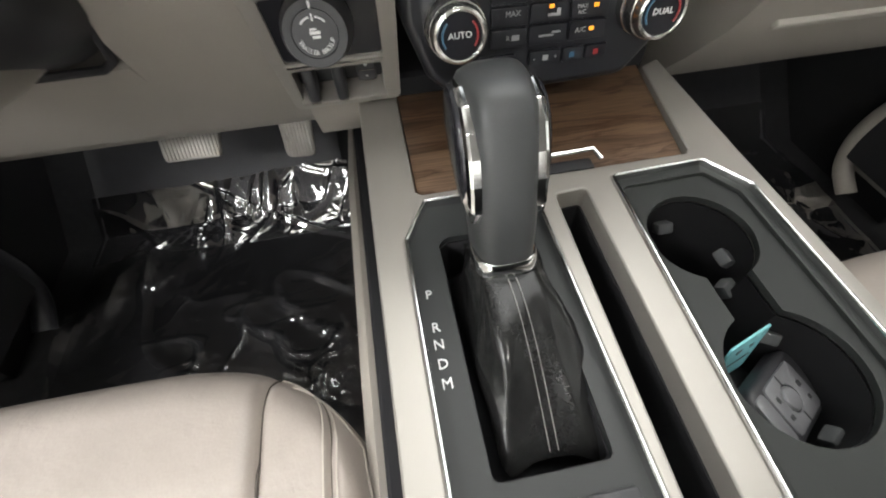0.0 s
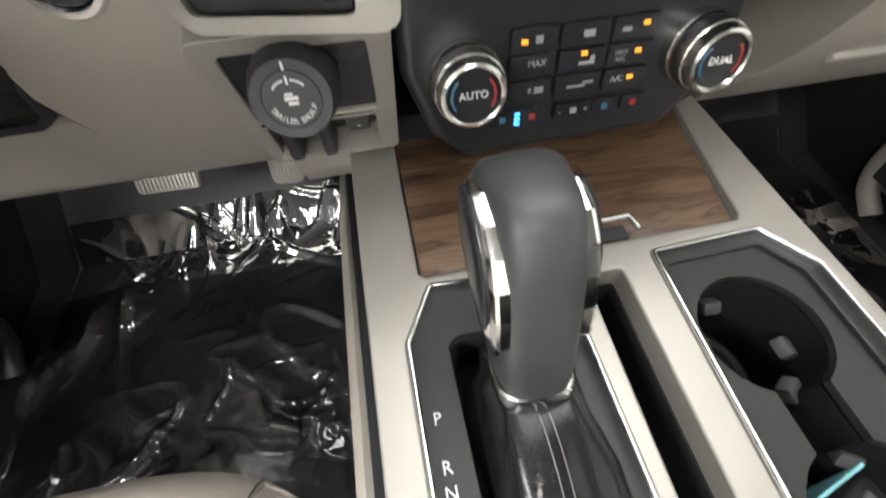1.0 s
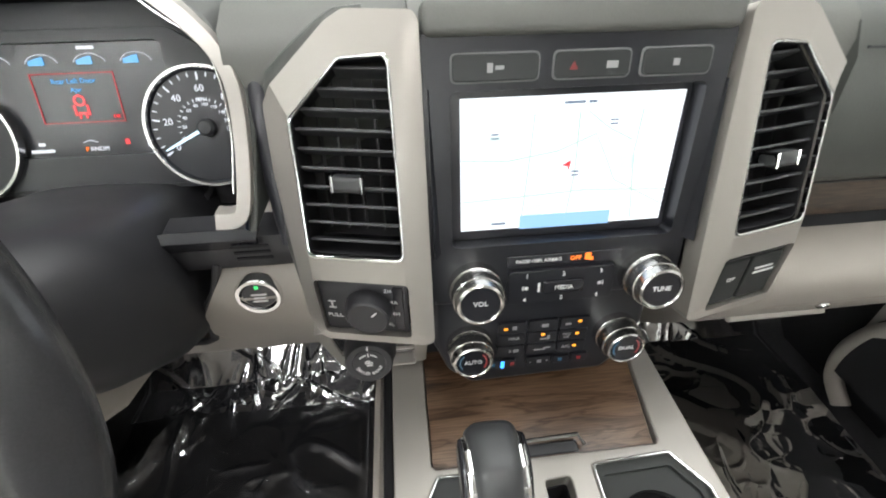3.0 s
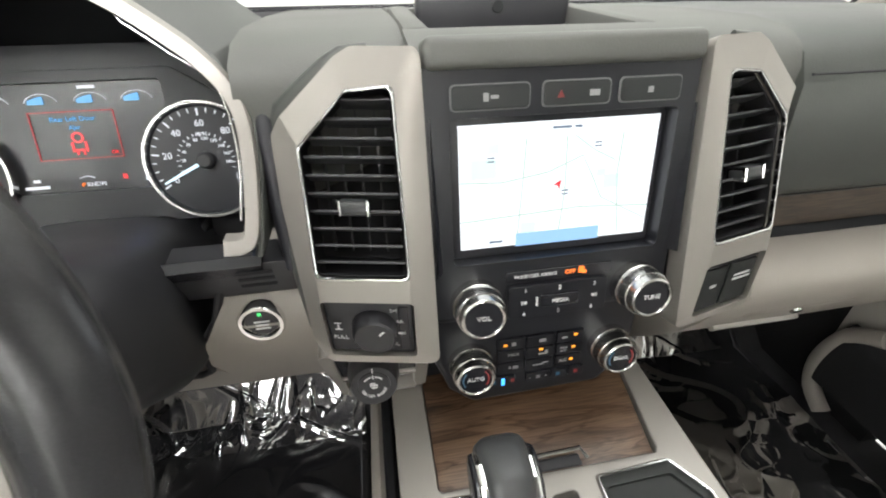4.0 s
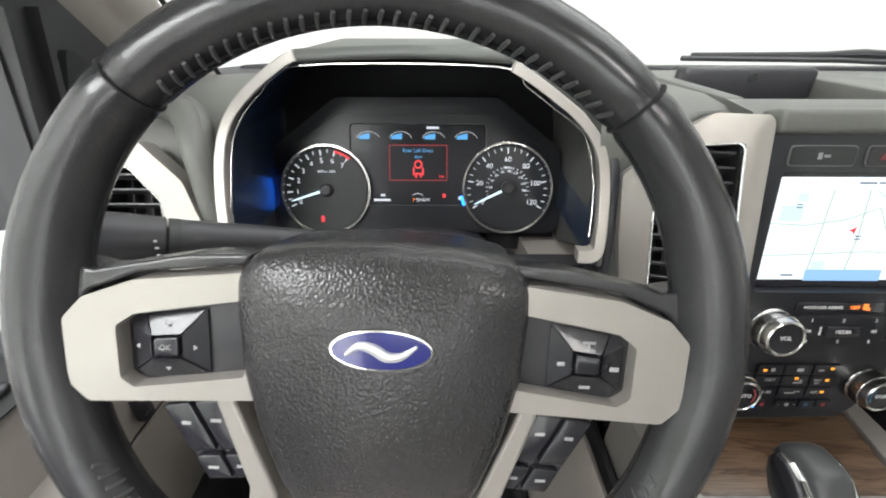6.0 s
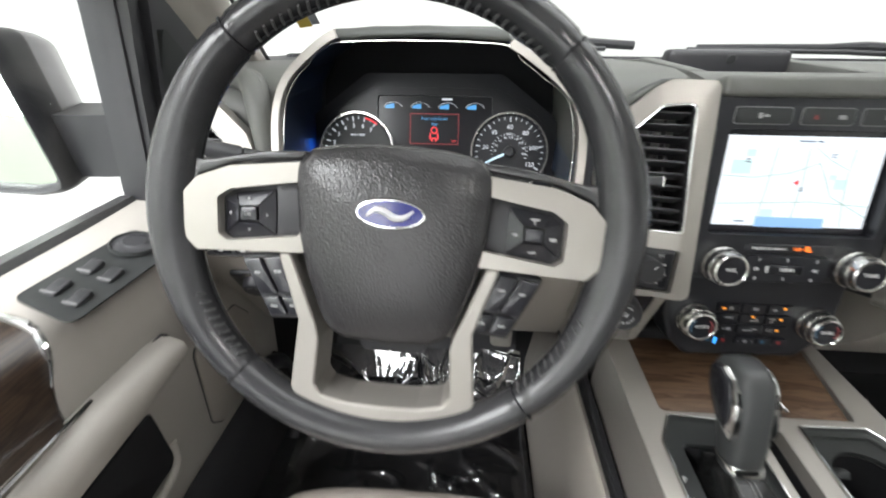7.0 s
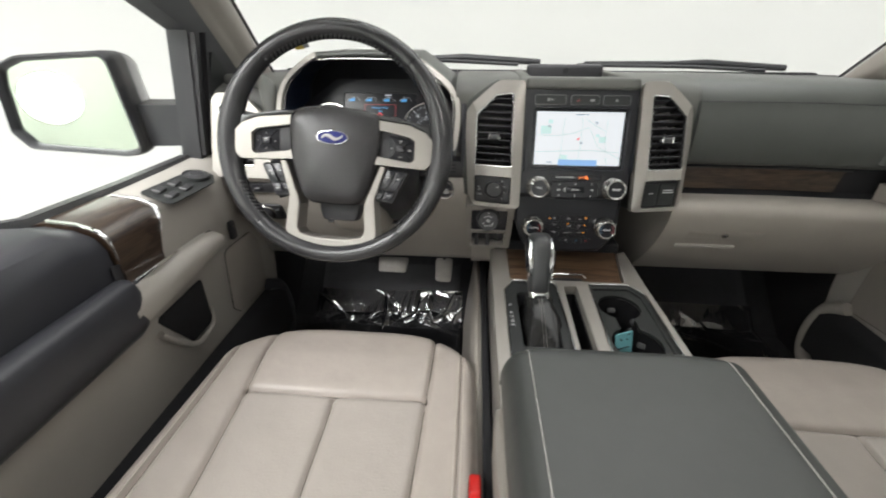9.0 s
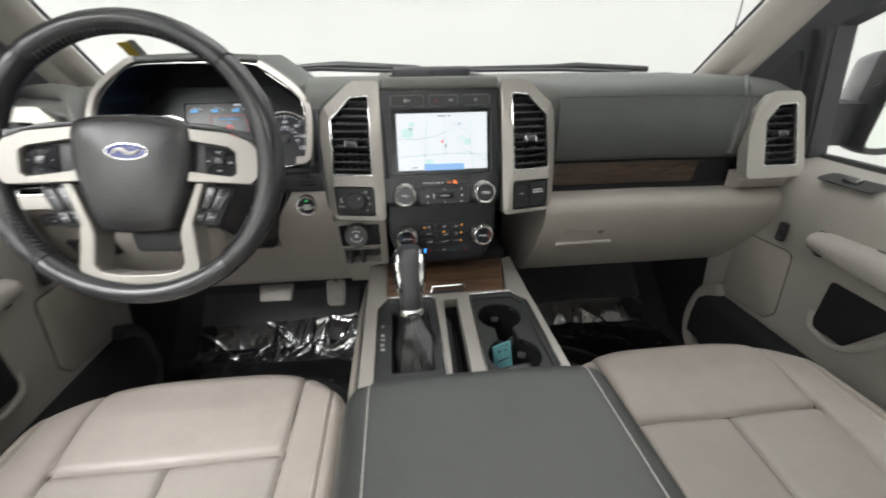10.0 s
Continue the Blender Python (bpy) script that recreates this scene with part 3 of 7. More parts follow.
part("glovebox_lock", lathe([(0.0, 0.0085), (0.006, 0.0085), (0.0072, 0.006), (0.0072, 0)], 16, tilted(0.350, 0.066, 0.503, -28)), SATINCHROME, dash)
part("glovebox_grip", plate(fillet(rect(-0.06, -0.005, 0.07, 0.005), 0.003), (), 0.009, 0.003, 2, tilted(0.320, 0.085, 0.467, -33)), BEIGEHI, dash)
# driver's lower panel, split round the column
dlow_p = [(0.13, 0.622), (0.088, 0.618), (0.070, 0.606), (0.062, 0.585), (0.066, 0.560), (0.085, 0.515), (0.118, 0.462), (0.160, 0.402), (0.186, 0.362), (0.200, 0.344), (0.220, 0.336), (0.40, 0.34), (0.40, 0.60)]
slant = lambda x, y, z: (x + (-0.205 - x) / 0.14 * (0.010 * min(1, max(0, z - 0.49) / 0.06) + 0.040 * min(1, max(0, z - 0.55) / 0.065)), y, z)
part("driver_lower_panel", extrude_x(dlow_p, -0.345, -0.205, 6, slant), BEIGE, dash, "beige panel with the start button", 50)
part("driver_lower_panel", extrude_x(dlow_p, -0.815, -0.555, 8, bow), BEIGE, dash, "", 50)
knee_p = [(0.15, 0.492), (0.110, 0.491), (0.1035, 0.485), (0.118, 0.462), (0.160, 0.402), (0.186, 0.362), (0.200, 0.344), (0.220, 0.336), (0.40, 0.34), (0.40, 0.50)]
part("knee_panel", extrude_x(knee_p, -0.555, -0.345, 4), BEIGE, dash, "", 50)
part("column_void", rbox(0.212, 0.20, 0.13, 0.004, 1, Matrix.Translation((-0.45, 0.24, 0.555))), VOID, dash)
part("recess_edge", tube([(-0.556, 0.097, 0.489), (-0.46, 0.097, 0.489), (-0.360, 0.097, 0.490), (-0.348, 0.094, 0.498), (-0.341, 0.084, 0.525), (-0.337, 0.074, 0.552), (-0.31, 0.070, 0.59), (-0.299, 0.075, 0.62)], 0.004, 8), BLACK, dash)
part("column_plate", loft([[(-0.55, 0.118, 0.500), (-0.372, 0.118, 0.500), (-0.380, 0.128, 0.500), (-0.55, 0.128, 0.500)], [(-0.55, 0.105, 0.545), (-0.400, 0.105, 0.545), (-0.405, 0.115, 0.545), (-0.55, 0.115, 0.545)]]), PLATE, dash, "dark grey plate under the column")
part("cluster_skirt", extrude_x([(0.100, 0.654), (0.070, 0.650), (0.067, 0.635), (0.075, 0.6135), (0.13, 0.600), (0.2, 0.585)], -0.335, -0.222, 3), BLACK, dash, "black skirt with speaker slots")
part("cluster_skirt", extrude_x([(0.100, 0.654), (0.070, 0.650), (0.067, 0.635), (0.075, 0.6135), (0.13, 0.600), (0.2, 0.585)], -0.66, -0.555, 3), BLACK, dash)
part("speaker_slot", bars([(0, 0.008 * k, 0.030, 0.003) for k in (-1, 0, 1)], tilted(-0.262, 0.0675, 0.636, -12), 0.001), VOID, dash)
# tray and sensor block on the centre top
part("tray_floor", plate(fillet(rect(-0.092, 0.150, 0.090, 0.285), 0.012), (), 0.004, 0.001, 1, Matrix.Translation((0, 0, 0.785))), BLACK, dash, "black rubber tray")
for s in (-1, 1):
    part("tray_side", rbox(0.022, 0.18, 0.036, 0.004, 2, Matrix.Translation((s * 0.103 - 0.003, 0.232, 0.799))), DASHTOP, dash)
part("tray_back", rbox(0.180, 0.030, 0.044, 0.008, 3, Matrix.Translation((0.002, 0.300, 0.808))), BLACK, dash)
part("sensor_mark", lathe([(0, 0.001), (0.006, 0.001), (0.007, 0)], 20, tilted(0.004, 0.2845, 0.818, 0)), PLATE, dash)

# start button
start = thing("start_button", "round engine start button with chrome ring", "button", (-0.269, 0.062, 0.588))
SB = tilted(-0.269, 0.066, 0.588, 2)
part("ring", lathe([(0.0155, 0.003), (0.0165, 0.0065), (0.0195, 0.0065), (0.0215, 0.003), (0.0215, -0.004), (0.0155, -0.004)], 36, SB), CHROME, start, "chrome ring")
part("cap", lathe([(0, 0.0035), (0.0145, 0.0035), (0.0156, 0.002), (0.0156, -0.004)], 32, SB), GLOSSBLACK, start)
part("lamp", rbox(0.003, 0.003, 0.001, 0, 1, SB @ Matrix.Translation((0, 0.010, 0.004))), LEDGREEN, start)
part("marking", bars([(0, 0.001, 0.014, 0.002), (0, -0.003, 0.011, 0.002), (0, -0.007, 0.013, 0.002)], SB @ Matrix.Translation((0, 0, 0.0035))), WHITEINK, start)


# ---- the vent pods either side of the stack ----
POD = lambda: tilted(0, 0.020, 0.645, 20.8)


def bend(bm):
    """The pods turn outwards, and stand steeper below the vent."""
    for v in bm.verts:
        v.co.y += 0.21 * (abs(v.co.x) - 0.135) + 0.27 * max(0.0, 0.645 - v.co.z) + 1.3 * max(0.0, abs(v.co.x) - 0.2125)
    return bm


def mirrored(pts, s):
    return [(s * x, y) for x, y in pts] if s > 0 else [(-x, y) for x, y in reversed(pts)]


def vent(name, opening, m, slats, knob_at, label, group, depth=0.05, verticals=4, warp=lambda b: b):
    o = m.translation
    v = thing(name, label, "air vent", tuple(o), group)
    us = [p[0] for p in opening]
    vs = [p[1] for p in opening]
    cx, cy = sum(us) / len(us), sum(vs) / len(vs)
    inner = [(cx + (x - cx) * 0.94, cy + (y - cy) * 0.965) for x, y in opening]
    part("chrome_rim", warp(plate(opening, [inner], 0.004, 0.001, 2, m, 0.004)), CHROME, v, "thin chrome rim")
    part("duct", warp(join(plate(opening, [[(cx + (x - cx) * 0.955, cy + (y - cy) * 0.97) for x, y in opening]], depth, 0, 1, m, -depth), plate(opening, (), 0.002, 0, 1, m, -depth - 0.002))), VOID, v)
    lo, hi = min(vs), max(vs)

    def span(y):
        xs = []
        n = len(inner)
        for i in range(n):
            (xa, ya), (xb, yb) = inner[i], inner[(i + 1) % n]
            if (ya - y) * (yb - y) < 0:
                xs.append(xa + (xb - xa) * (y - ya) / (yb - ya))
        return (min(xs), max(xs)) if len(xs) >= 2 else (cx, cx)

    for k in range(slats):
        y = lo + (hi - lo) * (k + 0.8) / (slats + 0.6)
        a, b = span(y)
        part("slat", warp(rbox(b - a - 0.001, 0.0024, 0.020, 0.0009, 2, m @ Matrix.Translation(((a + b) / 2, y, -0.010)) @ Matrix.Rotation(radians(-14), 4, "X"))), SLAT, v)
    for k in range(verticals):
        x = min(us) + (max(us) - min(us)) * (k + 1) / (verticals + 1)
        part("vane", warp(rbox(0.0015, (hi - lo) * 0.86, 0.014, 0, 1, m @ Matrix.Translation((x, cy, -0.034)))), SLAT, v)
    kx, ky = knob_at
    kn = part("knob", warp(rbox(0.024, 0.012, 0.020, 0.004, 3, m @ Matrix.Translation((kx, ky, 0.001)))), KNOBSKIN, v)
    part("knob_band", warp(join(*[rbox(0.002, 0.0128, 0.0205, 0.0008, 1, m @ Matrix.Translation((kx + s * 0.0105, ky, 0.0014))) for s in (-1, 1)])), CHROME, kn, "chrome bands")
    return v


SLAT = surface("grey_vent_plastic", (0.035, 0.035, 0.038), 0.4, 0, 0.1, 30, 0.1, 900)
pod_outer = [(0.1125, -0.080), (0.206, -0.080), (0.219, -0.060), (0.2275, 0.060), (0.2270, 0.112), (0.216, 0.130), (0.172, 0.171), (0.160, 0.178), (0.116, 0.178), (0.1125, 0.172)]
pod_open = [(0.1325, 0.008), (0.2065, 0.008), (0.2060, 0.110), (0.1665, 0.150), (0.1325, 0.154)]
pod_box = [(0.1315, -0.072), (0.2045, -0.072), (0.2065, -0.012), (0.1315, -0.012)]
for s, word in ((-1, "driver"), (1, "passenger")):
    m = POD()
    bez = thing("vent_bezel", "champagne satin bezel framing a tall air vent", "trim bezel", (s * 0.17, 0.03, 0.60), "stack bezels")
    outer = fillet(mirrored(pod_outer, s), 0.012, 4)
    op, bx = fillet(mirrored(pod_open, s), 0.006, 3), fillet(mirrored(pod_box, s), 0.005, 3)
    part("frame", bend(plate(outer, [op, bx], 0.020, 0.006, 4, m, -0.012)), CHAMP, bez, "", 50)
    part("housing", bend(plate(fillet(mirrored([(0.118, -0.074), (0.204, -0.074), (0.222, 0.06), (0.220, 0.11), (0.166, 0.165), (0.118, 0.168)], s), 0.01), [fillet(mirrored([(0.129, -0.066), (0.200, -0.066), (0.209, 0.06), (0.208, 0.11), (0.165, 0.158), (0.129, 0.158)], s), 0.008)], 0.075, 0, 1, m, -0.088)), BLACK, bez)
    roll = [(0.150, 0.184), (0.168, 0.181), (0.180, 0.173), (0.222, 0.137), (0.2315, 0.122), (0.2335, 0.100), (0.2335, 0.05), (0.229, 0.0), (0.224, -0.060)]
    part("side_roll", bend(tube([m @ Vector((s * (x - 0.002), y - 0.003, -0.008)) for x, y in roll], [0.003, 0.004, 0.005, 0.006, 0.007, 0.007, 0.007, 0.007, 0.005], 10)), DARKPAD, bez, "dark roll beside the vent pod", 60)
    vent("air_vent", op, m, 10, (s * 0.170, 0.066), "tall black air vent with thin chrome rim", "centre air vents", warp=bend)

def bent_part(name, bm, material, parent):
    return part(name, bend(bm), material, parent)


# four-wheel-drive switch in the driver's pod
m = POD() @ Matrix.Translation((0, 0, 0.0))
fw = thing("drive_mode_switch", "black rotary four-wheel-drive switch panel", "switch panel", (-0.169, 0.0, 0.605))
bent_part("panel", plate(fillet(mirrored([(0.1325, -0.071), (0.2035, -0.071), (0.2055, -0.013), (0.1325, -0.013)], -1), 0.004), (), 0.006, 0.002, 2, m, -0.004), BLACK, fw)
KN = m @ Matrix.Translation((-0.1655, -0.042, 0.002))
kk = bent_part("knob", lathe([(0, 0.020), (0.0150, 0.020), (0.0168, 0.018), (0.0182, 0.004), (0.0186, 0)], 40, KN, 0.0006, 20), BLACK, fw)
bent_part("pointer", rbox(0.0012, 0.006, 0.0006, 0, 1, KN @ Matrix.Translation((0.006, 0.006, 0.0202)) @ Matrix.Rotation(radians(-40), 4, "Z")), WHITEINK, kk)
bent_part("mark_strip", plate(fillet(rect(-0.1445, -0.066, -0.1365, -0.018), 0.001), (), 0.0025, 0.0005, 1, m, 0.001), GLOSSBLACK, fw)
bent_part("letters", letters([("2H", 0.0052, -0.1485, -0.022), ("4A", 0.0052, -0.1440, -0.034), ("4H", 0.0052, -0.1430, -0.047), ("4L", 0.0052, -0.1480, -0.060), ("PULL", 0.0058, -0.1945, -0.053)], m @ Matrix.Translation((0, 0, 0.0036))), WHITEINK, fw)
bent_part("marking", bars([(-0.1955, -0.044, 0.006, 0.0012), (-0.1955, -0.040, 0.0012, 0.007), (-0.1955, -0.037, 0.006, 0.0012)], m @ Matrix.Translation((0, 0, 0.0036))), WHITEINK, fw)

# socket panel in the passenger's pod
sk = thing("power_socket_panel", "dark grey hinged power socket cover", "socket panel", (0.169, 0.0, 0.605))
bent_part("panel", plate(fillet([(0.1325, -0.071), (0.2035, -0.071), (0.2055, -0.013), (0.1325, -0.013)], 0.004), (), 0.006, 0.002, 2, m, -0.004), BLACK, sk)
bent_part("socket_cover", plate(fillet(rect(0.1350, -0.068, 0.1640, -0.019), 0.003), (), 0.006, 0.002, 2, m, 0.0), PLATE, sk)
bent_part("outlet_cover", plate(fillet(rect(0.1660, -0.068, 0.2010, -0.019), 0.003), (), 0.006, 0.002, 2, m, 0.0), PLATE, sk)
bent_part("hinge", tube([m @ Vector((0.138, -0.0165, 0.004)), m @ Vector((0.200, -0.0165, 0.004))], 0.0016, 8), BLACK, sk)
bent_part("letters", letters([("12V", 0.0055, 0.149, -0.040)], m @ Matrix.Translation((0, 0, 0.0062))), WHITEINK, sk)
bent_part("marking", bars([(0.184, -0.034, 0.020, 0.0022), (0.185, -0.039, 0.023, 0.0022)], m @ Matrix.Translation((0, 0, 0.0062))), WHITEINK, sk)

# ---- trailer panel under the driver's pod ----
TM = tilted(-0.17, 0.036, 0.562, -21.5)
tp = thing("trailer_panel", "champagne panel with trailer knob and brake toggles", "control panel", (-0.17, 0.03, 0.50))
part("frame", plate(fillet([(-0.052, 0.004), (0.054, 0.004), (0.052, -0.130), (-0.046, -0.130)], 0.008), [fillet(rect(-0.039, -0.070, 0.040, -0.008), 0.004), fillet(rect(-0.037, -0.117, 0.038, -0.079), 0.003)], 0.045, 0.004, 3, TM, -0.041), CHAMP, tp, "", 50)
part("backing", plate(rect(-0.046, -0.124, 0.048, -0.002), (), 0.006, 0, 1, TM, -0.020), BLACK, tp)
part("knob_plate", plate(rect(-0.041, -0.071, 0.042, -0.007), (), 0.006, 0, 1, TM, -0.005), GLOSSBLACK, tp, "black plate behind the knob")
part("plate_edge", bars([(0.0005, -0.0735, 0.078, 0.0022)], TM @ Matrix.Translation((0, 0, 0.0035)), 0.0012), SATINCHROME, tp)
part("skirt", extrude_x([(0.086, 0.446), (0.094, 0.420), (0.115, 0.385), (0.135, 0.372), (0.22, 0.372), (0.22, 0.450)], -0.206, -0.150, 2), BEIGE, tp, "", 50)
KT = tilted(-0.1730, 0.0480, 0.5300, 14) @ Matrix.Diagonal((0.88, 0.88, 0.92, 1))
tk = part("knob", lathe([(0, 0.0395), (0.0170, 0.0395), (0.0175, 0.0405), (0.0235, 0.0410), (0.0252, 0.038), (0.0255, 0.028), (0.0280, 0.022), (0.0285, 0.010), (0.0270, 0.0)], 48, KT), BLACK, tp, "large grey rotary knob")
part("knob_face", lathe([(0, 0.0408), (0.0168, 0.0408), (0.0170, 0.039)], 40, KT), BLACK, tk)
words = []
for i, ch in enumerate("TRAILER BACKUP"):
    a = radians(-90 + (i - 6.5) * 10.6)
    words.append((ch, 0.0048, 0.0130 * math.cos(a), 0.0130 * math.sin(a), (i - 6.5) * 10.6))
part("letters", letters(words, KT @ Matrix.Translation((0, 0, 0.0408))), WHITEINK, tk)
arc = [(0.0118 * math.cos(radians(a)), 0.0118 * math.sin(radians(a))) for a in list(range(40, 81, 8))]
part("marking", join(*[tube([KT @ Vector((s * x, y, 0.0410)) for x, y in arc], 0.0007, 6) for s in (-1, 1)], bars([(0, 0.0115, 0.0012, 0.005), (0, 0.0195, 0.0014, 0.005), (0, 0.001, 0.008, 0.0022), (0.0005, -0.002, 0.006, 0.002), (-0.001, 0.0035, 0.005, 0.0015)], KT @ Matrix.Translation((0, 0, 0.0408)))), WHITEINK, tk)
for u in (-0.025, 0.000):
    tg = part("toggle", rbox(0.010, 0.034, 0.024, 0.004, 3, TM @ Matrix.Translation((u, -0.098, -0.002)) @ Matrix.Rotation(radians(-18), 4, "X")), BLACK, tp)
    part("toggle_tip", rbox(0.009, 0.003, 0.010, 0.001, 2, TM @ Matrix.Translation((u, -0.1135, 0.007)) @ Matrix.Rotation(radians(-18), 4, "X")), SATINCHROME, tg)
rk = part("gain_rocker", rbox(0.017, 0.030, 0.008, 0.002, 2, TM @ Matrix.Translation((0.024, -0.096, -0.008))), BLACK, tp)
part("letters", letters([("+", 0.007, 0.024, -0.089), ("-", 0.008, 0.024, -0.102)], TM @ Matrix.Translation((0, 0, -0.0035))), WHITEINK, rk)
part("rocker_edge", bars([(0.024, -0.0955, 0.014, 0.0008)], TM @ Matrix.Translation((0, 0, -0.0038)), 0.0006), SATINCHROME, rk)
part("sill_bar", rbox(0.078, 0.006, 0.014, 0.0015, 2, TM @ Matrix.Translation((0.0005, -0.1185, 0.002))), CHAMP, tp)

# ---- centre stack ----
LEDBLUE_DIM = glow("dim_blue_arc", (0.05, 0.35, 0.6), 0.18)
LEDRED_DIM = glow("dim_red_arc", (0.8, 0.05, 0.05), 0.22)
stack = thing("centre_stack", "black centre stack with touch screen and control knobs", "centre stack", (0, 0.05, 0.46))
UP = tilted(0, 0.0285, 0.605, 12.5)
scr = fillet(rect(-0.0935, 0.044, 0.0935, 0.164), 0.006)
part("upper_panel", plate(fillet([(-0.112, -0.006), (0.107, -0.006), (0.107, 0.200), (-0.112, 0.200)], 0.004), [scr], 0.014, 0.002, 2, UP, -0.012), STACKBLACK, stack, "satin black fascia")
part("panel_box", plate(rect(-0.110, -0.004, 0.105, 0.198), (), 0.03, 0, 1, UP, -0.058), VOID, stack)
part("top_lip", rbox(0.217, 0.022, 0.030, 0.006, 3, UP @ Matrix.Translation((-0.0025, 0.2085, -0.006))), DASHTOP, stack)
d = part("display", plate(fillet(rect(-0.0935, 0.044, 0.0935, 0.164), 0.004), (), 0.004, 0.0005, 1, UP, -0.017), GLOSSBLACK, stack, "lit map screen in a black surround")
part("map", plate(rect(-0.0845, 0.0525, 0.0885, 0.1575), (), 0.0006, 0, 1, UP, -0.0128), MAPLIT, d, "pale lit street map")
MS = UP @ Matrix.Translation((0.002, 0, -0.0121))


def road(pts, r=0.0007):
    return tube([MS @ Vector((x, y, 0.0)) for x, y in pts], r, 4)


for row in (([(-0.086, 0.112), (-0.05, 0.110), (-0.01, 0.116), (0.02, 0.128), (0.03, 0.110), (0.04, 0.090), (0.086, 0.066)]), ([(-0.03, 0.145), (-0.032, 0.11), (-0.036, 0.055)]), ([(0.005, 0.145), (0.006, 0.10), (0.002, 0.056)]), ([(-0.086, 0.078), (-0.04, 0.080), (0.02, 0.083), (0.086, 0.079)]), ([(0.012, 0.145), (0.03, 0.132), (0.05, 0.122)]), ([(0.055, 0.145), (0.053, 0.110), (0.06, 0.055)])):
    part("map_road", road(row), MAPROAD, d)
for row in ((-0.066, 0.122, 0.022, 0.016), (-0.026, 0.068, 0.014, 0.010), (0.048, 0.104, 0.014, 0.012), (0.038, 0.112, 0.008, 0.006), (-0.058, 0.138, 0.010, 0.008)):
    part("map_park", bars([row], MS, 0.0003), MAPWATER, d)
part("map_banner", bars([(0.002, 0.0575, 0.078, 0.012)], MS, 0.0005), MAPBLUE, d)
part("map_marks", bars([(-0.060, 0.131, 0.006, 0.0012), (-0.060, 0.128, 0.006, 0.0012), (0.033, 0.138, 0.006, 0.0012), (0.033, 0.135, 0.006, 0.0012), (0.006, 0.099, 0.006, 0.0012), (0.006, 0.096, 0.006, 0.0012), (0.0, 0.152, 0.016, 0.0018), (0.014, 0.152, 0.006, 0.0018), (-0.055, 0.0575, 0.012, 0.0018)], MS, 0.0005), MAPGREY, d)
part("map_arrow", plate([(-0.005, 0.1045), (0.002, 0.1085), (0.0005, 0.1005), (-0.0005, 0.1035)], (), 0.0005, 0, 1, MS, 0.0002), LEDRED, d)
for s in (-1, 1):
    part("screen_cheek", loft([[UP @ Vector((s * 0.0935, 0.040, -0.016)), UP @ Vector((s * 0.1085, 0.040, 0.012)), UP @ Vector((s * 0.1085, 0.040, -0.016))], [UP @ Vector((s * 0.0935, 0.166, -0.016)), UP @ Vector((s * 0.1085, 0.166, 0.003)), UP @ Vector((s * 0.1085, 0.166, -0.016))]]), STACKBLACK, stack)
part("screen_ledge", loft([[UP @ Vector((-0.110, 0.033, 0.0)), UP @ Vector((-0.110, 0.046, -0.017)), UP @ Vector((-0.110, 0.046, -0.02)), UP @ Vector((-0.110, 0.030, -0.01))], [UP @ Vector((0.106, 0.033, 0.0)), UP @ Vector((0.106, 0.046, -0.017)), UP @ Vector((0.106, 0.046, -0.02)), UP @ Vector((0.106, 0.030, -0.01))]]), STACKBLACK, stack)
for a, b in ((-0.092, -0.033), (-0.022, 0.031), (0.040, 0.090)):
    part("hard_button", plate(fillet(rect(a, 0.170, b, 0.187), 0.004), (), 0.005, 0.0012, 2, UP, 0.000), PLATE, stack)
    part("button_rim", plate(fillet(rect(a - 0.001, 0.169, b + 0.001, 0.188), 0.0045), [fillet(rect(a + 0.0002, 0.1702, b - 0.0002, 0.1868), 0.004)], 0.003, 0, 1, UP, 0.0005), DARKTHREAD, stack)
BT = UP @ Matrix.Translation((0, 0, 0.0051))
part("marking", bars([(-0.0665, 0.1785, 0.004, 0.006), (-0.060, 0.1785, 0.006, 0.0025), (0.018, 0.178, 0.008, 0.0045), (0.064, 0.178, 0.0045, 0.0045)], BT), GREYINK, stack)
part("hazard_mark", plate([(-0.012, 0.1755), (-0.006, 0.1755), (-0.009, 0.181)], (), 0.0006, 0, 1, BT), LEDRED_DIM, stack)
part("airbag_strip", plate(fillet(rect(-0.048, 0.0235, 0.052, 0.0335), 0.002), (), 0.002, 0.0005, 1, UP, 0.002), GLOSSBLACK, stack)
part("airbag_letters", letters([("PASSENGER AIRBAG", 0.0044, -0.021, 0.0285)], UP @ Matrix.Translation((0, 0, 0.0042))), WHITEINK, stack)
part("airbag_lamp", join(letters([("OFF", 0.0056, 0.011, 0.0285)], UP @ Matrix.Translation((0, 0, 0.0043))), bars([(0.0215, 0.0295, 0.005, 0.006), (0.0245, 0.027, 0.004, 0.003)], UP @ Matrix.Translation((0, 0, 0.0043)))), LEDORANGE, stack)
part("media_block", plate(fillet(rect(-0.0470, -0.013, 0.0475, 0.0205), 0.005), (), 0.006, 0.0015, 2, UP, 0.001), STACKBLACK, stack)
part("media_bar", plate(fillet(rect(-0.017, -0.002, 0.019, 0.010), 0.002), (), 0.0035, 0.001, 2, UP, 0.0065), GLOSSBLACK, stack)
part("media_letters", letters([("1", 0.0058, -0.031, 0.0155), ("2", 0.0058, 0.001, 0.0155), ("3", 0.0058, 0.034, 0.0155), ("4", 0.0058, -0.032, -0.0085), ("5", 0.0058, 0.001, -0.0085), ("6", 0.0058, 0.033, -0.0085)], UP @ Matrix.Translation((0, 0, 0.0071))), WHITEINK, stack)
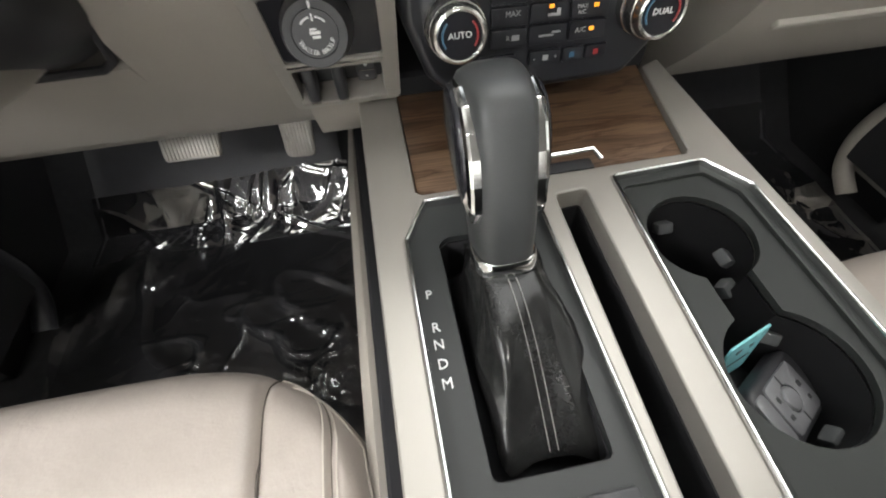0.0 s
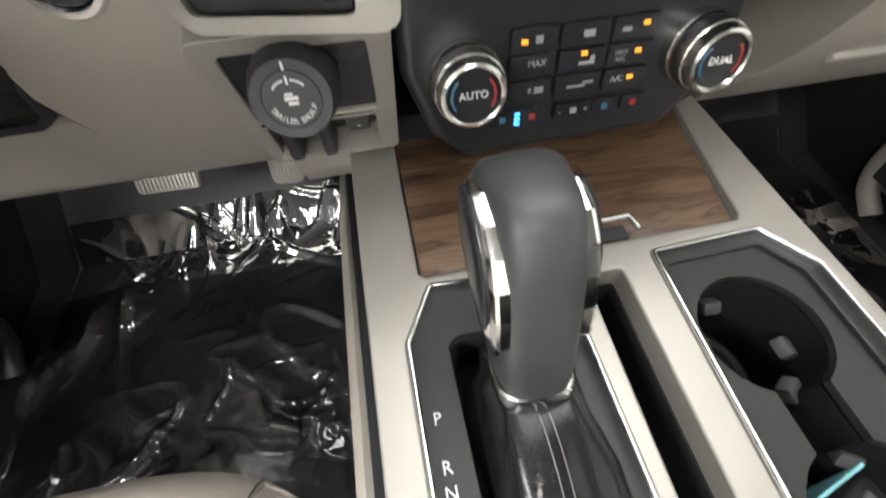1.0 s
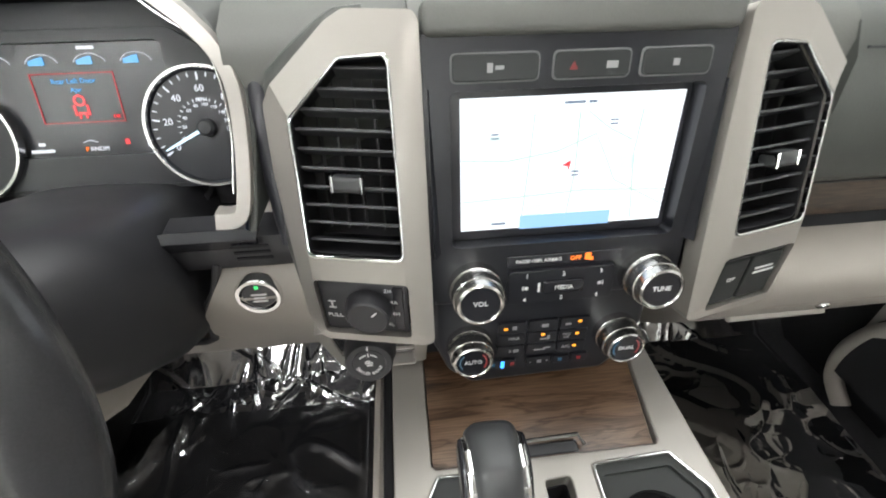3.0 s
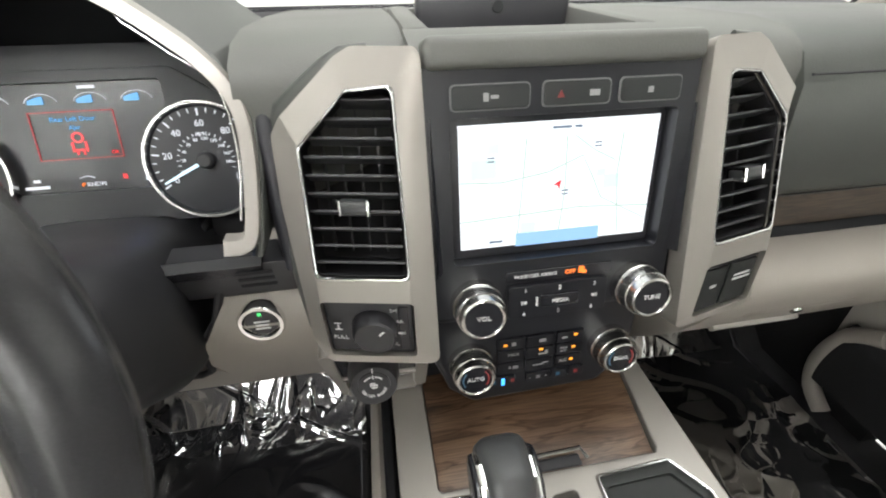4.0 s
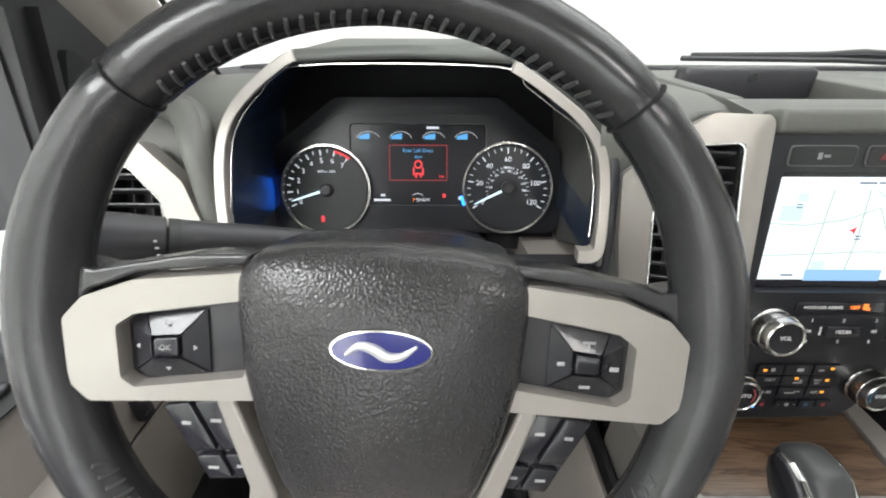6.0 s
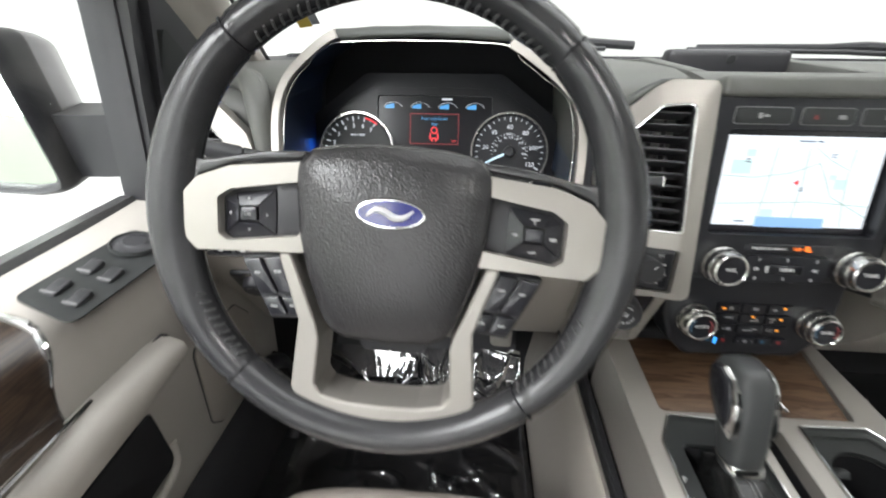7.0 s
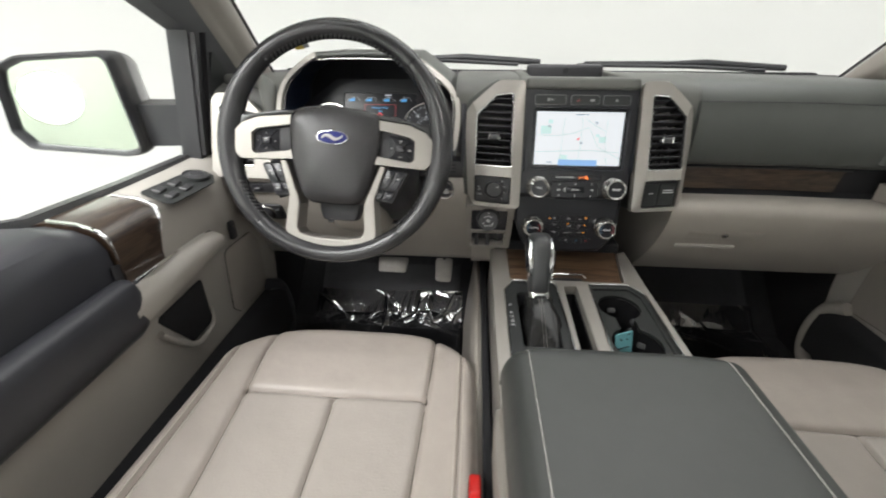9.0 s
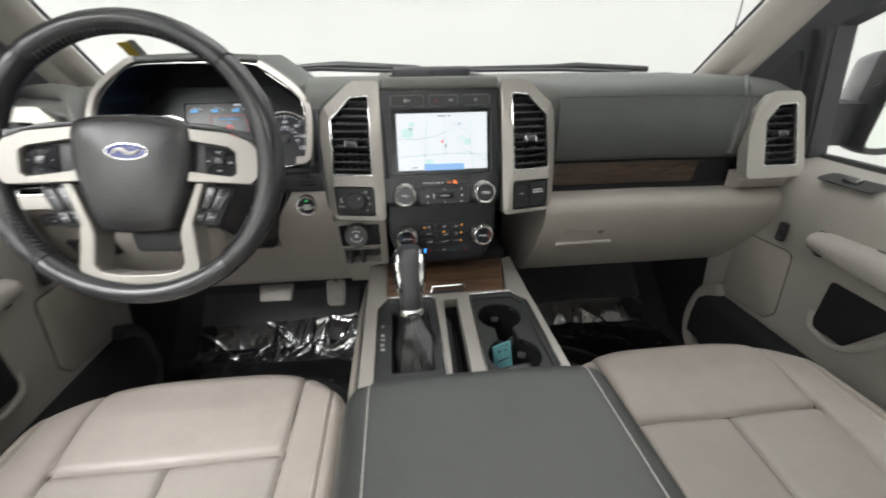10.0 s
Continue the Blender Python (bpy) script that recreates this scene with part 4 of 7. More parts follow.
part("media_letters", letters([("MEDIA", 0.0055, 0.001, 0.004)], UP @ Matrix.Translation((0, 0, 0.0101))), WHITEINK, stack)
part("media_marks", bars([(-0.034, 0.0035, 0.001, 0.004), (-0.031, 0.0035, 0.003, 0.0028), (0.037, 0.0035, 0.001, 0.004), (0.034, 0.0035, 0.003, 0.0028), (-0.020, 0.0035, 0.0018, 0.009)], UP @ Matrix.Translation((0, 0, 0.0071))), WHITEINK, stack)


def knob(m, word, ring=True, colours=False):
    k = part("knob", lathe([(0.0160, 0.0285), (0.0172, 0.0295), (0.0190, 0.0285), (0.0203, 0.022), (0.0208, 0.010), (0.0225, 0.008), (0.0228, 0.0), (0.0228, -0.008), (0.016, -0.008)], 48, m), SATINCHROME, stack, "knurled chrome ring")
    part("grip", lathe([(0.0204, 0.0105), (0.0212, 0.012), (0.0210, 0.021), (0.0203, 0.0215)], 72, m, 0.0005, 36), SATINCHROME, k)
    part("face", lathe([(0, 0.0275), (0.0155, 0.0275), (0.0163, 0.0282), (0.0163, 0.02)], 40, m), GLOSSBLACK, k, "black cap")
    part("letters", letters([(word, 0.0062, 0, 0.0005)], m @ Matrix.Translation((0, 0, 0.0277))), WHITEINK, k)
    if colours:
        for s, mt in ((-1, LEDBLUE_DIM), (1, LEDRED_DIM)):
            part("arc", tube([m @ Vector((s * 0.0128 * math.cos(radians(a)), 0.0128 * math.sin(radians(a)), 0.0278)) for a in range(-35, 46, 10)], 0.0007, 6), mt, k)
    return k


knob(tilted(-0.0755, 0.0265, 0.6135, 12.5), "VOL")
knob(tilted(0.0755, 0.0265, 0.6135, 12.5), "TUNE")
part("waist", rbox(0.216, 0.03, 0.020, 0.005, 2, Matrix.Translation((-0.002, 0.045, 0.597))), STACKBLACK, stack)
LO = tilted(0, 0.0480, 0.5905, 9)
lower = fillet([(-0.113, 0.0), (0.108, 0.0), (0.108, -0.060), (0.096, -0.100), (0.074, -0.126), (-0.072, -0.130), (-0.097, -0.108), (-0.113, -0.065)], 0.014, 4)
part("lower_panel", plate(lower, (), 0.05, 0.008, 4, LO, -0.050), STACKBLACK, stack, "satin black climate panel", 50)
knob(tilted(-0.0755, 0.0375, 0.5225, 9), "AUTO", colours=True)
knob(tilted(0.0770, 0.0375, 0.5225, 9), "DUAL", colours=True)
cols = [(-0.047, -0.018), (-0.016, 0.015), (0.017, 0.047)]
for i, (a, b) in enumerate(cols):
    for j in range(3):
        part("climate_button", plate(fillet(rect(a, -0.059 - 0.0155 * j, b, -0.045 - 0.0155 * j), 0.002), (), 0.003, 0.001, 2, LO, 0.0005), STACKBLACK, stack)
for a, b in ((-0.056, -0.026), (-0.014, 0.012), (0.014, 0.032), (0.034, 0.052)):
    part("climate_button", plate(fillet(rect(a, -0.106, b, -0.095), 0.002), (), 0.003, 0.001, 2, LO, 0.0005), STACKBLACK, stack)
CB = LO @ Matrix.Translation((0, -0.023, 0.0037))
part("climate_letters", letters([("MAX", 0.0055, -0.030, -0.0425), ("R", 0.0050, -0.033, -0.0595), ("MAX", 0.0040, 0.025, -0.0425), ("A/C", 0.0040, 0.025, -0.0465), ("A/C", 0.0055, 0.026, -0.0595), ("-", 0.006, -0.010, -0.0775), ("+", 0.005, 0.008, -0.0775)], CB), GREYINK, stack)
part("climate_marks", bars([(-0.030, -0.0285, 0.0045, 0.0045), (-0.027, -0.0595, 0.006, 0.004), (0.001, -0.0285, 0.007, 0.004), (0.001, -0.046, 0.007, 0.002), (0.006, -0.0445, 0.003, 0.005), (-0.002, -0.0605, 0.012, 0.0015), (0.006, -0.0585, 0.007, 0.0015), (0.025, -0.029, 0.006, 0.0025), (-0.0005, -0.0775, 0.0045, 0.004)], CB), GREYINK, stack)
for u, v in ((-0.039, -0.029), (0.0, -0.040), (0.037, -0.0265), (0.036, -0.0425), (0.035, -0.0590)):
    part("amber_lamp", bars([(u, v, 0.0038, 0.0026)], CB, 0.0006), LEDAMBER, stack)
for k in range(3):
    part("blue_lamp", bars([(-0.040, -0.0745 - 0.0033 * k, 0.0036, 0.0022)], CB, 0.0006), LEDBLUE, stack)
for u in (-0.050, 0.022):
    part("seat_mark", bars([(u, -0.0775, 0.004, 0.004)], CB), LEDBLUE_DIM, stack)
    part("heat_mark", bars([(u + 0.0205, -0.0775, 0.004, 0.004)], CB), LEDRED_DIM, stack)

# ---- instrument cluster ----
clu = thing("instrument_cluster", "instrument cluster with two round gauges and colour display", "instrument cluster", (-0.444, 0.2, 0.66))
arch_out = [(-0.634, 0.668), (-0.638, 0.730), (-0.638, 0.778), (-0.622, 0.812), (-0.558, 0.858), (-0.345, 0.858), (-0.262, 0.804), (-0.238, 0.772), (-0.237, 0.728), (-0.245, 0.668)]
AM = axes((0, 0.082, 0), (1, 0, 0), (0, 0, 1), (0, -1, 0))
hood_in = [(-0.444 + (x + 0.444) * 0.965, z if z < 0.7 else 0.765 + (z - 0.765) * 0.955) for x, z in arch_out]
def lean_back(bm):
    """The hood's mouth leans away from the driver."""
    for v in bm.verts:
        v.co.y += 0.575 * (v.co.z - 0.716)
    return bm


def arch(outer, inner):
    """An open arch between two lines of points."""
    return fillet(outer + inner[::-1], 0.010, 3)


part("hood", lean_back(plate(arch(arch_out, hood_in), (), 0.22, 0.004, 2, AM, -0.216)), DARKPAD, clu, "dark grey hood", 50)
part("inner_wall", lean_back(plate(arch(hood_in, [(-0.444 + (x + 0.444) * 0.985, z if z < 0.7 else 0.765 + (z - 0.765) * 0.97) for x, z in hood_in]), (), 0.165, 0, 1, AM, -0.165)), NAVYWALL, clu)


def band(side_pts, w, h, m):
    """A flat band of width w along points of a face, rounded on top."""
    a, b = [], []
    n = len(side_pts)
    for i, p in enumerate(side_pts):
        p = Vector(p)
        q0, q1 = Vector(side_pts[max(0, i - 1)]), Vector(side_pts[min(n - 1, i + 1)])
        t = (q1 - q0).normalized()
        nrm = Vector((-t.y, t.x))
        a.append(tuple(p + nrm * w / 2))
        b.append(tuple(p - nrm * w / 2))
    return plate(a + b[::-1], (), h, min(w, h) * 0.35, 3, m)


def smooth_line(pts, k=5):
    out = []
    n = len(pts)
    for i in range(n - 1):
        p0, p1, p2, p3 = (Vector(pts[max(0, i - 1)]), Vector(pts[i]), Vector(pts[i + 1]), Vector(pts[min(n - 1, i + 2)]))
        for j in range(k):
            t = j / k
            out.append(tuple(0.5 * ((2 * p1) + (p2 - p0) * t + (2 * p0 - 5 * p1 + 4 * p2 - p3) * t * t + (3 * p1 - p0 - 3 * p2 + p3) * t ** 3)))
    return out + [tuple(pts[-1])]


for s, line in ((-1, [(-0.614, 0.672), (-0.621, 0.689), (-0.628, 0.729), (-0.629, 0.771), (-0.620, 0.801), (-0.600, 0.824), (-0.573, 0.845), (-0.556, 0.854)]), (1, [(-0.272, 0.681), (-0.258, 0.681), (-0.2500, 0.690), (-0.2455, 0.728), (-0.2462, 0.762), (-0.2545, 0.784), (-0.271, 0.802), (-0.285, 0.813), (-0.313, 0.832), (-0.336, 0.845)])):
    part("bezel_band", lean_back(band(smooth_line(line), 0.0105 if s > 0 else 0.0115, 0.012, AM @ Matrix.Translation((0, 0, 0.001)))), CHAMP, clu, "champagne bezel band", 50)
inner_line = [(x + 0.0085 * (1 if x < -0.444 else -1), z - 0.004 * (z > 0.79)) for x, z in ((-0.629, 0.700), (-0.629, 0.771), (-0.620, 0.801), (-0.600, 0.824), (-0.565, 0.848), (-0.345, 0.848), (-0.313, 0.830), (-0.285, 0.811), (-0.2545, 0.784), (-0.2455, 0.740), (-0.250, 0.695))]
part("bezel_edge", lean_back(band(smooth_line(inner_line), 0.0016, 0.003, AM @ Matrix.Translation((0, 0, 0.002)))), SATINCHROME, clu, "thin bright inner edge", 50)
part("hood_lip", lean_back(tube([(-0.560, 0.080, 0.8525), (-0.50, 0.079, 0.8555), (-0.444, 0.0785, 0.857), (-0.39, 0.079, 0.8555), (-0.338, 0.080, 0.8525)], 0.0065, 12)), DARKPAD, clu, "rounded front lip", 60)
part("hood_back", lean_back(plate(fillet([(x, z if z > 0.7 else 0.60) for x, z in hood_in], 0.012), (), 0.004, 0, 1, AM, -0.195)), VOID, clu)
CM = tilted(-0.441, 0.218, 0.709, 20.8)
part("face", plate(fillet([(-0.190, -0.080), (0.190, -0.080), (0.190, 0.030), (0.105, 0.095), (-0.105, 0.095), (-0.190, 0.030)], 0.02), (), 0.004, 0, 1, CM, -0.006), STACKBLACK, clu)
part("surround", plate(fillet([(-0.175, -0.075), (0.175, -0.075), (0.165, 0.030), (0.100, 0.072), (-0.098, 0.072), (-0.165, 0.030)], 0.02), [fillet(rect(-0.086, -0.043, 0.090, 0.061), 0.006)], 0.006, 0.002, 2, CM, -0.002), STACKBLACK, clu)
part("lower_shelf", extrude_x([(0.070, 0.630), (0.066, 0.650), (0.076, 0.654), (0.110, 0.638), (0.165, 0.606), (0.215, 0.588), (0.215, 0.576)], -0.63, -0.255, 2), GLOSSBLACK, clu)
disp = part("display", plate(rect(-0.088, -0.045, 0.092, 0.063), (), 0.002, 0, 1, CM, -0.002), GLOSSBLACK, clu, "dark colour display")
DM = CM @ Matrix.Translation((0, 0, 0.0005))
part("warning_frame", plate(rect(-0.036, -0.011, 0.040, 0.035), [rect(-0.0350, -0.0100, 0.0390, 0.0340)], 0.0006, 0, 1, DM), WARNRED, disp)
part("warning_mark", join(plate(oval(0.0055, 0.0055, 16, 0.002, 0.010), [oval(0.0035, 0.0035, 16, 0.002, 0.010)], 0.0005, 0, 1, DM), bars([(-0.004, 0.001, 0.0022, 0.010), (0.008, 0.001, 0.0022, 0.010), (0.002, -0.002, 0.008, 0.0022), (-0.001, -0.004, 0.002, 0.006), (0.005, -0.004, 0.002, 0.006)], DM), letters([("OK", 0.005, 0.033, -0.006)], DM)), LEDRED, disp)
part("warning_letters", letters([("Rear Left Door", 0.0065, 0.002, 0.0275), ("Ajar", 0.0060, 0.002, 0.0195)], DM), GAUGEBLUE, disp)
part("gear_letters", letters([("RNDM", 0.0062, 0.008, -0.0365)], DM), GAUGEWHITE, disp)
part("gear_lit", letters([("P", 0.0062, -0.004, -0.0365)], DM), LEDORANGE, disp)
part("display_marks", join(bars([(-0.046, -0.0365, 0.022, 0.003), (0.058, -0.034, 0.006, 0.004), (0.021, 0.0565, 0.016, 0.003), (-0.045, -0.030, 0.006, 0.003)], DM), tube([DM @ Vector((-0.006 + 0.0035 * i, -0.030 + 0.0022 * math.sin(math.pi * i / 4), 0.0004)) for i in range(5)], 0.0005, 4)), GAUGEWHITE, disp)
part("alert_mark", bars([(0.036, -0.0305, 0.004, 0.005)], DM), LEDRED, disp)
for i, u in enumerate((-0.063, -0.021, 0.022, 0.064)):
    mini = part("mini_gauge", plate([(u - 0.012, 0.042)] + [(u - 0.012 + 0.0035 * k, 0.042 + 0.0075 * math.sin(0.5 + 0.9 * k / 4)) for k in range(5)] + [(u + 0.002, 0.042)], (), 0.0005, 0, 1, DM), GAUGEBLUE, disp)
    part("mini_arc", tube([DM @ Vector((u + 0.015 * math.cos(radians(a)), 0.041 + 0.0105 * math.sin(radians(a)), 0.0005)) for a in range(15, 166, 15)], 0.0004, 4), GAUGEWHITE, mini)


def gauge(u, v, r, marks, numbers, needle_deg, dark=True, glow_at=(190, 226)):
    m = CM @ Matrix.Translation((u, v, 0.003))
    g = part("gauge", lathe([(0, 0.003), (r * 0.90, 0.003), (r * 0.93, 0.005), (r * 0.93, -0.004), (0, -0.004)], 48, m), STACKBLACK if dark else PLATE, clu, "round gauge with white ticks")
    part("rim", lathe([(r * 0.915, 0.003), (r * 0.945, 0.0075), (r * 0.99, 0.0075), (r, 0.002), (r, -0.004), (r * 0.93, -0.004)], 64, m), SATINCHROME, g, "chrome ring")
    tk = []
    for i, (a, long) in enumerate(marks):
        rr = r * (0.84 if long else 0.87)
        tk.append(rbox(r * (0.12 if long else 0.07), 0.0016 if long else 0.0010, 0.0004, 0, 1, m @ Matrix.Rotation(radians(a), 4, "Z") @ Matrix.Translation((rr - r * 0.03, 0, 0.0034))))
    part("ticks", join(*tk), GAUGEWHITE, g)
    part("numbers", letters([(s, size, rad * r * math.cos(radians(a)), rad * r * math.sin(radians(a))) for s, a, size, rad in numbers], m @ Matrix.Translation((0, 0, 0.0034))), GAUGEWHITE, g)
    part("needle", loft([[m @ Matrix.Rotation(radians(needle_deg), 4, "Z") @ Vector(p) for p in ((x, -w, 0.006), (x, w, 0.006), (x, w, 0.0075), (x, -w, 0.0075))] for x, w in ((-0.004, 0.0016), (r * 0.40, 0.0014), (r * 0.80, 0.0007))]), NEEDLE, g, "lit pale blue needle")
    part("hub", lathe([(0, 0.0105), (r * 0.10, 0.0105), (r * 0.14, 0.0085), (r * 0.15, 0.003)], 28, m), BLACK, g)
    part("edge_lamp", tube([m @ Vector((r * 1.02 * math.cos(radians(a)), r * 1.02 * math.sin(radians(a)), -0.001)) for a in range(*glow_at, 10)], 0.0013, 6), GAUGELAMP, g, "blue edge light")
    return g, m


span = lambda i, n: 210 - 240 * i / n
g1, gm = gauge(0.1185, -0.0205, 0.0595, [(span(i, 12), i % 2 == 0) for i in range(13)] + [(span(i + 0.5, 12), False) for i in range(12)],
           [(str(20 * i), span(i, 6), 0.0095, 0.62) for i in range(7)] + [("MPH", 90, 0.0055, 0.44)], 206)
part("inner_numbers", join(letters([(str(20 * i), 0.0046, 0.0218 * math.cos(radians(200 - 23.0 * i)), 0.0218 * math.sin(radians(200 - 23.0 * i))) for i in range(1, 10)], gm @ Matrix.Translation((0, 0, 0.0034))), *[rbox(0.003, 0.0008, 0.0004, 0, 1, gm @ Matrix.Rotation(radians(200 - 11.5 * i), 4, "Z") @ Matrix.Translation((0.0268, 0, 0.0036))) for i in range(20)]), GAUGEWHITE, g1)
g2, gm = gauge(-0.1180, -0.0235, 0.0590, [(205 - 150 * i / 7, True) for i in range(8)] + [(205 - 150 * (i + 0.5) / 7, False) for i in range(7)],
           [(str(i), 205 - 150 * i / 7, 0.0090, 0.64) for i in range(8)] + [("RPM x 1000", 88, 0.0045, 0.40)], 198, dark=False, glow_at=(165, 236))
part("red_zone", tube([gm @ Vector((0.0505 * math.cos(radians(a)), 0.0505 * math.sin(radians(a)), 0.0036)) for a in range(52, 78, 4)], 0.0013, 4), LEDRED, g2)
part("belt_lamp", bars([(-0.006, -0.038, 0.004, 0.008)], gm @ Matrix.Translation((0, 0, 0.0034))), LEDRED, g2)
part("fuel_window", plate(fillet(rect(0.036, -0.018, 0.052, 0.022), 0.002), (), 0.001, 0.0003, 1, gm, 0.003), PLATE, g2)

# ---- steering column ----
col = thing("steering_column", "black steering column shroud with wiper stalk", "steering column", (-0.44, 0.05, 0.62))
secs = []
for y, zc, w, h in ((-0.068, 0.684, 0.050, 0.038), (-0.050, 0.667, 0.082, 0.055), (-0.015, 0.642, 0.106, 0.075), (0.04, 0.612, 0.118, 0.088), (0.10, 0.582, 0.112, 0.090), (0.26, 0.55, 0.10, 0.07)):
    secs.append([(-0.440 + w * math.copysign(abs(math.cos(a)) ** 0.6, math.cos(a)), y, zc + h * math.copysign(abs(math.sin(a)) ** 0.6, math.sin(a))) for a in (2 * math.pi * i / 28 for i in range(28))])
part("shroud", loft(secs), BLACK, col, "", 60)
secs = []
for y, z0, z1, w in ((-0.030, 0.550, 0.590, 0.050), (-0.015, 0.522, 0.585, 0.056), (0.010, 0.505, 0.580, 0.058), (0.06, 0.495, 0.560, 0.058), (0.12, 0.492, 0.540, 0.058)):
    secs.append([(-0.446 + w * math.copysign(abs(math.cos(a)) ** 0.5, math.cos(a)), y, (z0 + z1) / 2 + (z1 - z0) / 2 * math.copysign(abs(math.sin(a)) ** 0.5, math.sin(a))) for a in (2 * math.pi * i / 28 for i in range(28))])
part("lower_cover", loft(secs), BEIGE, col, "beige lower column cover", 60)
stalk = part("stalk", tube([(-0.470, 0.035, 0.703), (-0.530, 0.012, 0.716), (-0.575, -0.006, 0.728), (-0.612, -0.026, 0.740)], [0.0085, 0.0125, 0.0145, 0.0158], 18), BLACK, col, "wiper and light stalk")
part("stalk_tip", tube([(-0.6155, -0.0280, 0.7413), (-0.617, -0.0290, 0.7418), (-0.636, -0.0405, 0.7502), (-0.655, -0.0525, 0.7590), (-0.657, -0.0540, 0.7600)], [0.0150, 0.0170, 0.0172, 0.0166, 0.0140], 20), BLACK, stalk)
part("stalk_ring", tube([(-0.6090, -0.0240, 0.7388), (-0.6150, -0.0277, 0.7412)], 0.0163, 20), PLATE, stalk)
ST = axes((-0.620, -0.0465, 0.7480), (0.88, -0.42, 0.22), (-0.10, 0.28, 0.95), (-0.46, -0.86, 0.20))
part("stalk_marks", bars([(0.018, 0.002 - 0.005 * i, 0.004, 0.0013) for i in range(3)] + [(-0.014, 0.003, 0.009, 0.0012), (-0.014, -0.003, 0.009, 0.0012)], ST, 0.0006), GREYINK, stalk)
part("column_lever", tube([(-0.520, 0.03, 0.610), (-0.575, 0.00, 0.605), (-0.610, -0.02, 0.600)], [0.008, 0.009, 0.011], 10), BLACK, col)

# ---- steering wheel ----
WC = Vector((-0.4405, -0.134, 0.730))
WM = tilted(*WC, 19.9) @ Matrix.Rotation(radians(-2.4), 4, "Z")
wheel = thing("steering_wheel", "black leather steering wheel with champagne spokes", "steering wheel", tuple(WC))
rim_bm = fresh()
NA, NB, secs = 168, 18, []
for i in range(NA):
    a = 2 * math.pi * i / NA
    deg = math.degrees(a) % 360
    nick = min(abs(deg - d) for d in (47, 133, 228, 310))
    k = 1.0 - (0.10 if nick < 1.2 else 0.0)
    lobe = math.exp(-((min(deg, 360 - deg) - 8) / 22) ** 2) + math.exp(-((abs(deg - 180) - 8) / 22) ** 2)
    row = []
    for j in range(NB):
        b = 2 * math.pi * j / NB
        rr = 0.0152 * k * (1 + 0.05 * lobe)
        inward = 0.006 * lobe if math.cos(b) < 0 else 0.0
        row.append(WM @ Vector(((0.1818 + (rr + inward) * math.cos(b)) * math.cos(a), (0.1818 + (rr + inward) * math.cos(b)) * math.sin(a), 0.0178 * k * math.sin(b))))
    secs.append(row)
secs.append(secs[0])
rim_bm = loft(secs, True, False)
bmesh.ops.remove_doubles(rim_bm, verts=rim_bm.verts, dist=1e-7)
part("rim", rim_bm, WHEELSKIN, wheel, "worn black leather rim", 60)
hooks = []
for d0, d1 in ((50, 130), (204, 226), (312, 338)):
    for q in range(d0 * 2, d1 * 2, 5):
        a0 = radians(q / 2)
        hooks.append(tube([WM @ Vector((r * math.cos(a0 + da), r * math.sin(a0 + da), h)) for r, da, h in ((0.1676, 0.0, 0.0135), (0.1656, 0.010, 0.0095), (0.1650, 0.016, 0.0045))], [0.0012, 0.0013, 0.0010], 5))
    part("rim_seam", tube([WM @ Vector((0.1660 * math.cos(radians(q)), 0.1660 * math.sin(radians(q)), 0.0035)) for q in range(d0, d1 + 1, 2)], 0.0008, 6), VOID, wheel)
for d in (47, 133, 228, 310):
    ca, sa = math.cos(radians(d)), math.sin(radians(d))
    part("rim_joint", tube([WM @ Vector(((0.1818 + 0.0150 * math.cos(b)) * ca, (0.1818 + 0.0150 * math.cos(b)) * sa, 0.0176 * math.sin(b))) for b in (2 * math.pi * j / 24 for j in range(24))], 0.0009, 6, True), VOID, wheel)
part("rim_stitching", join(*hooks), RIMTHREAD, wheel, "black stitching inside the rim")
hub0 = [(-0.073, 0.028), (-0.072, 0.044), (-0.062, 0.055), (-0.040, 0.060), (0, 0.062), (0.040, 0.060), (0.062, 0.055), (0.072, 0.044), (0.073, 0.028), (0.071, -0.010), (0.064, -0.045), (0.053, -0.078), (0.046, -0.090), (0.034, -0.097), (0, -0.099), (-0.034, -0.097), (-0.046, -0.090), (-0.053, -0.078), (-0.064, -0.045), (-0.071, -0.010)]
hub0 = fillet([(x * 1.06 + 0.003, y) for x, y in hub0], 0.01, 2)
hub_sec = []
for k, n in ((1.0, -0.045), (1.0, -0.006), (0.990, 0.004), (0.965, 0.010), (0.92, 0.0140), (0.78, 0.0180), (0.52, 0.0212), (0.22, 0.0226)):
    hub_sec.append([WM @ Vector((0.003 + (x - 0.003) * k, -0.012 + (y + 0.012) * k, n)) for x, y in hub0])
part("airbag_cover", loft(hub_sec), HUBSKIN, wheel, "grained black airbag cover", 60)
part("airbag_mark", bars([(0.003, -0.052, 0.026, 0.0022), (-0.003, -0.058, 0.004, 0.004), (0.008, -0.058, 0.005, 0.002)], WM @ Matrix.Translation((0, 0, 0.0183)), 0.0003), BLACK, wheel)
LOGO = WM @ Matrix.Translation((0.004, 0.010, 0.0206)) @ Matrix.Diagonal((0.92, 0.92, 1.0, 1.0))
part("badge_bed", plate(oval(0.0345, 0.0172, 48), [oval(0.0295, 0.0130, 48)], 0.0016, 0.0007, 2, LOGO, -0.0010), HUBSKIN, wheel, "", 60)
bd = part("badge", plate(oval(0.0285, 0.0122), (), 0.0022, 0.001, 2, LOGO), CHROME, wheel, "blue oval badge with silver rim")
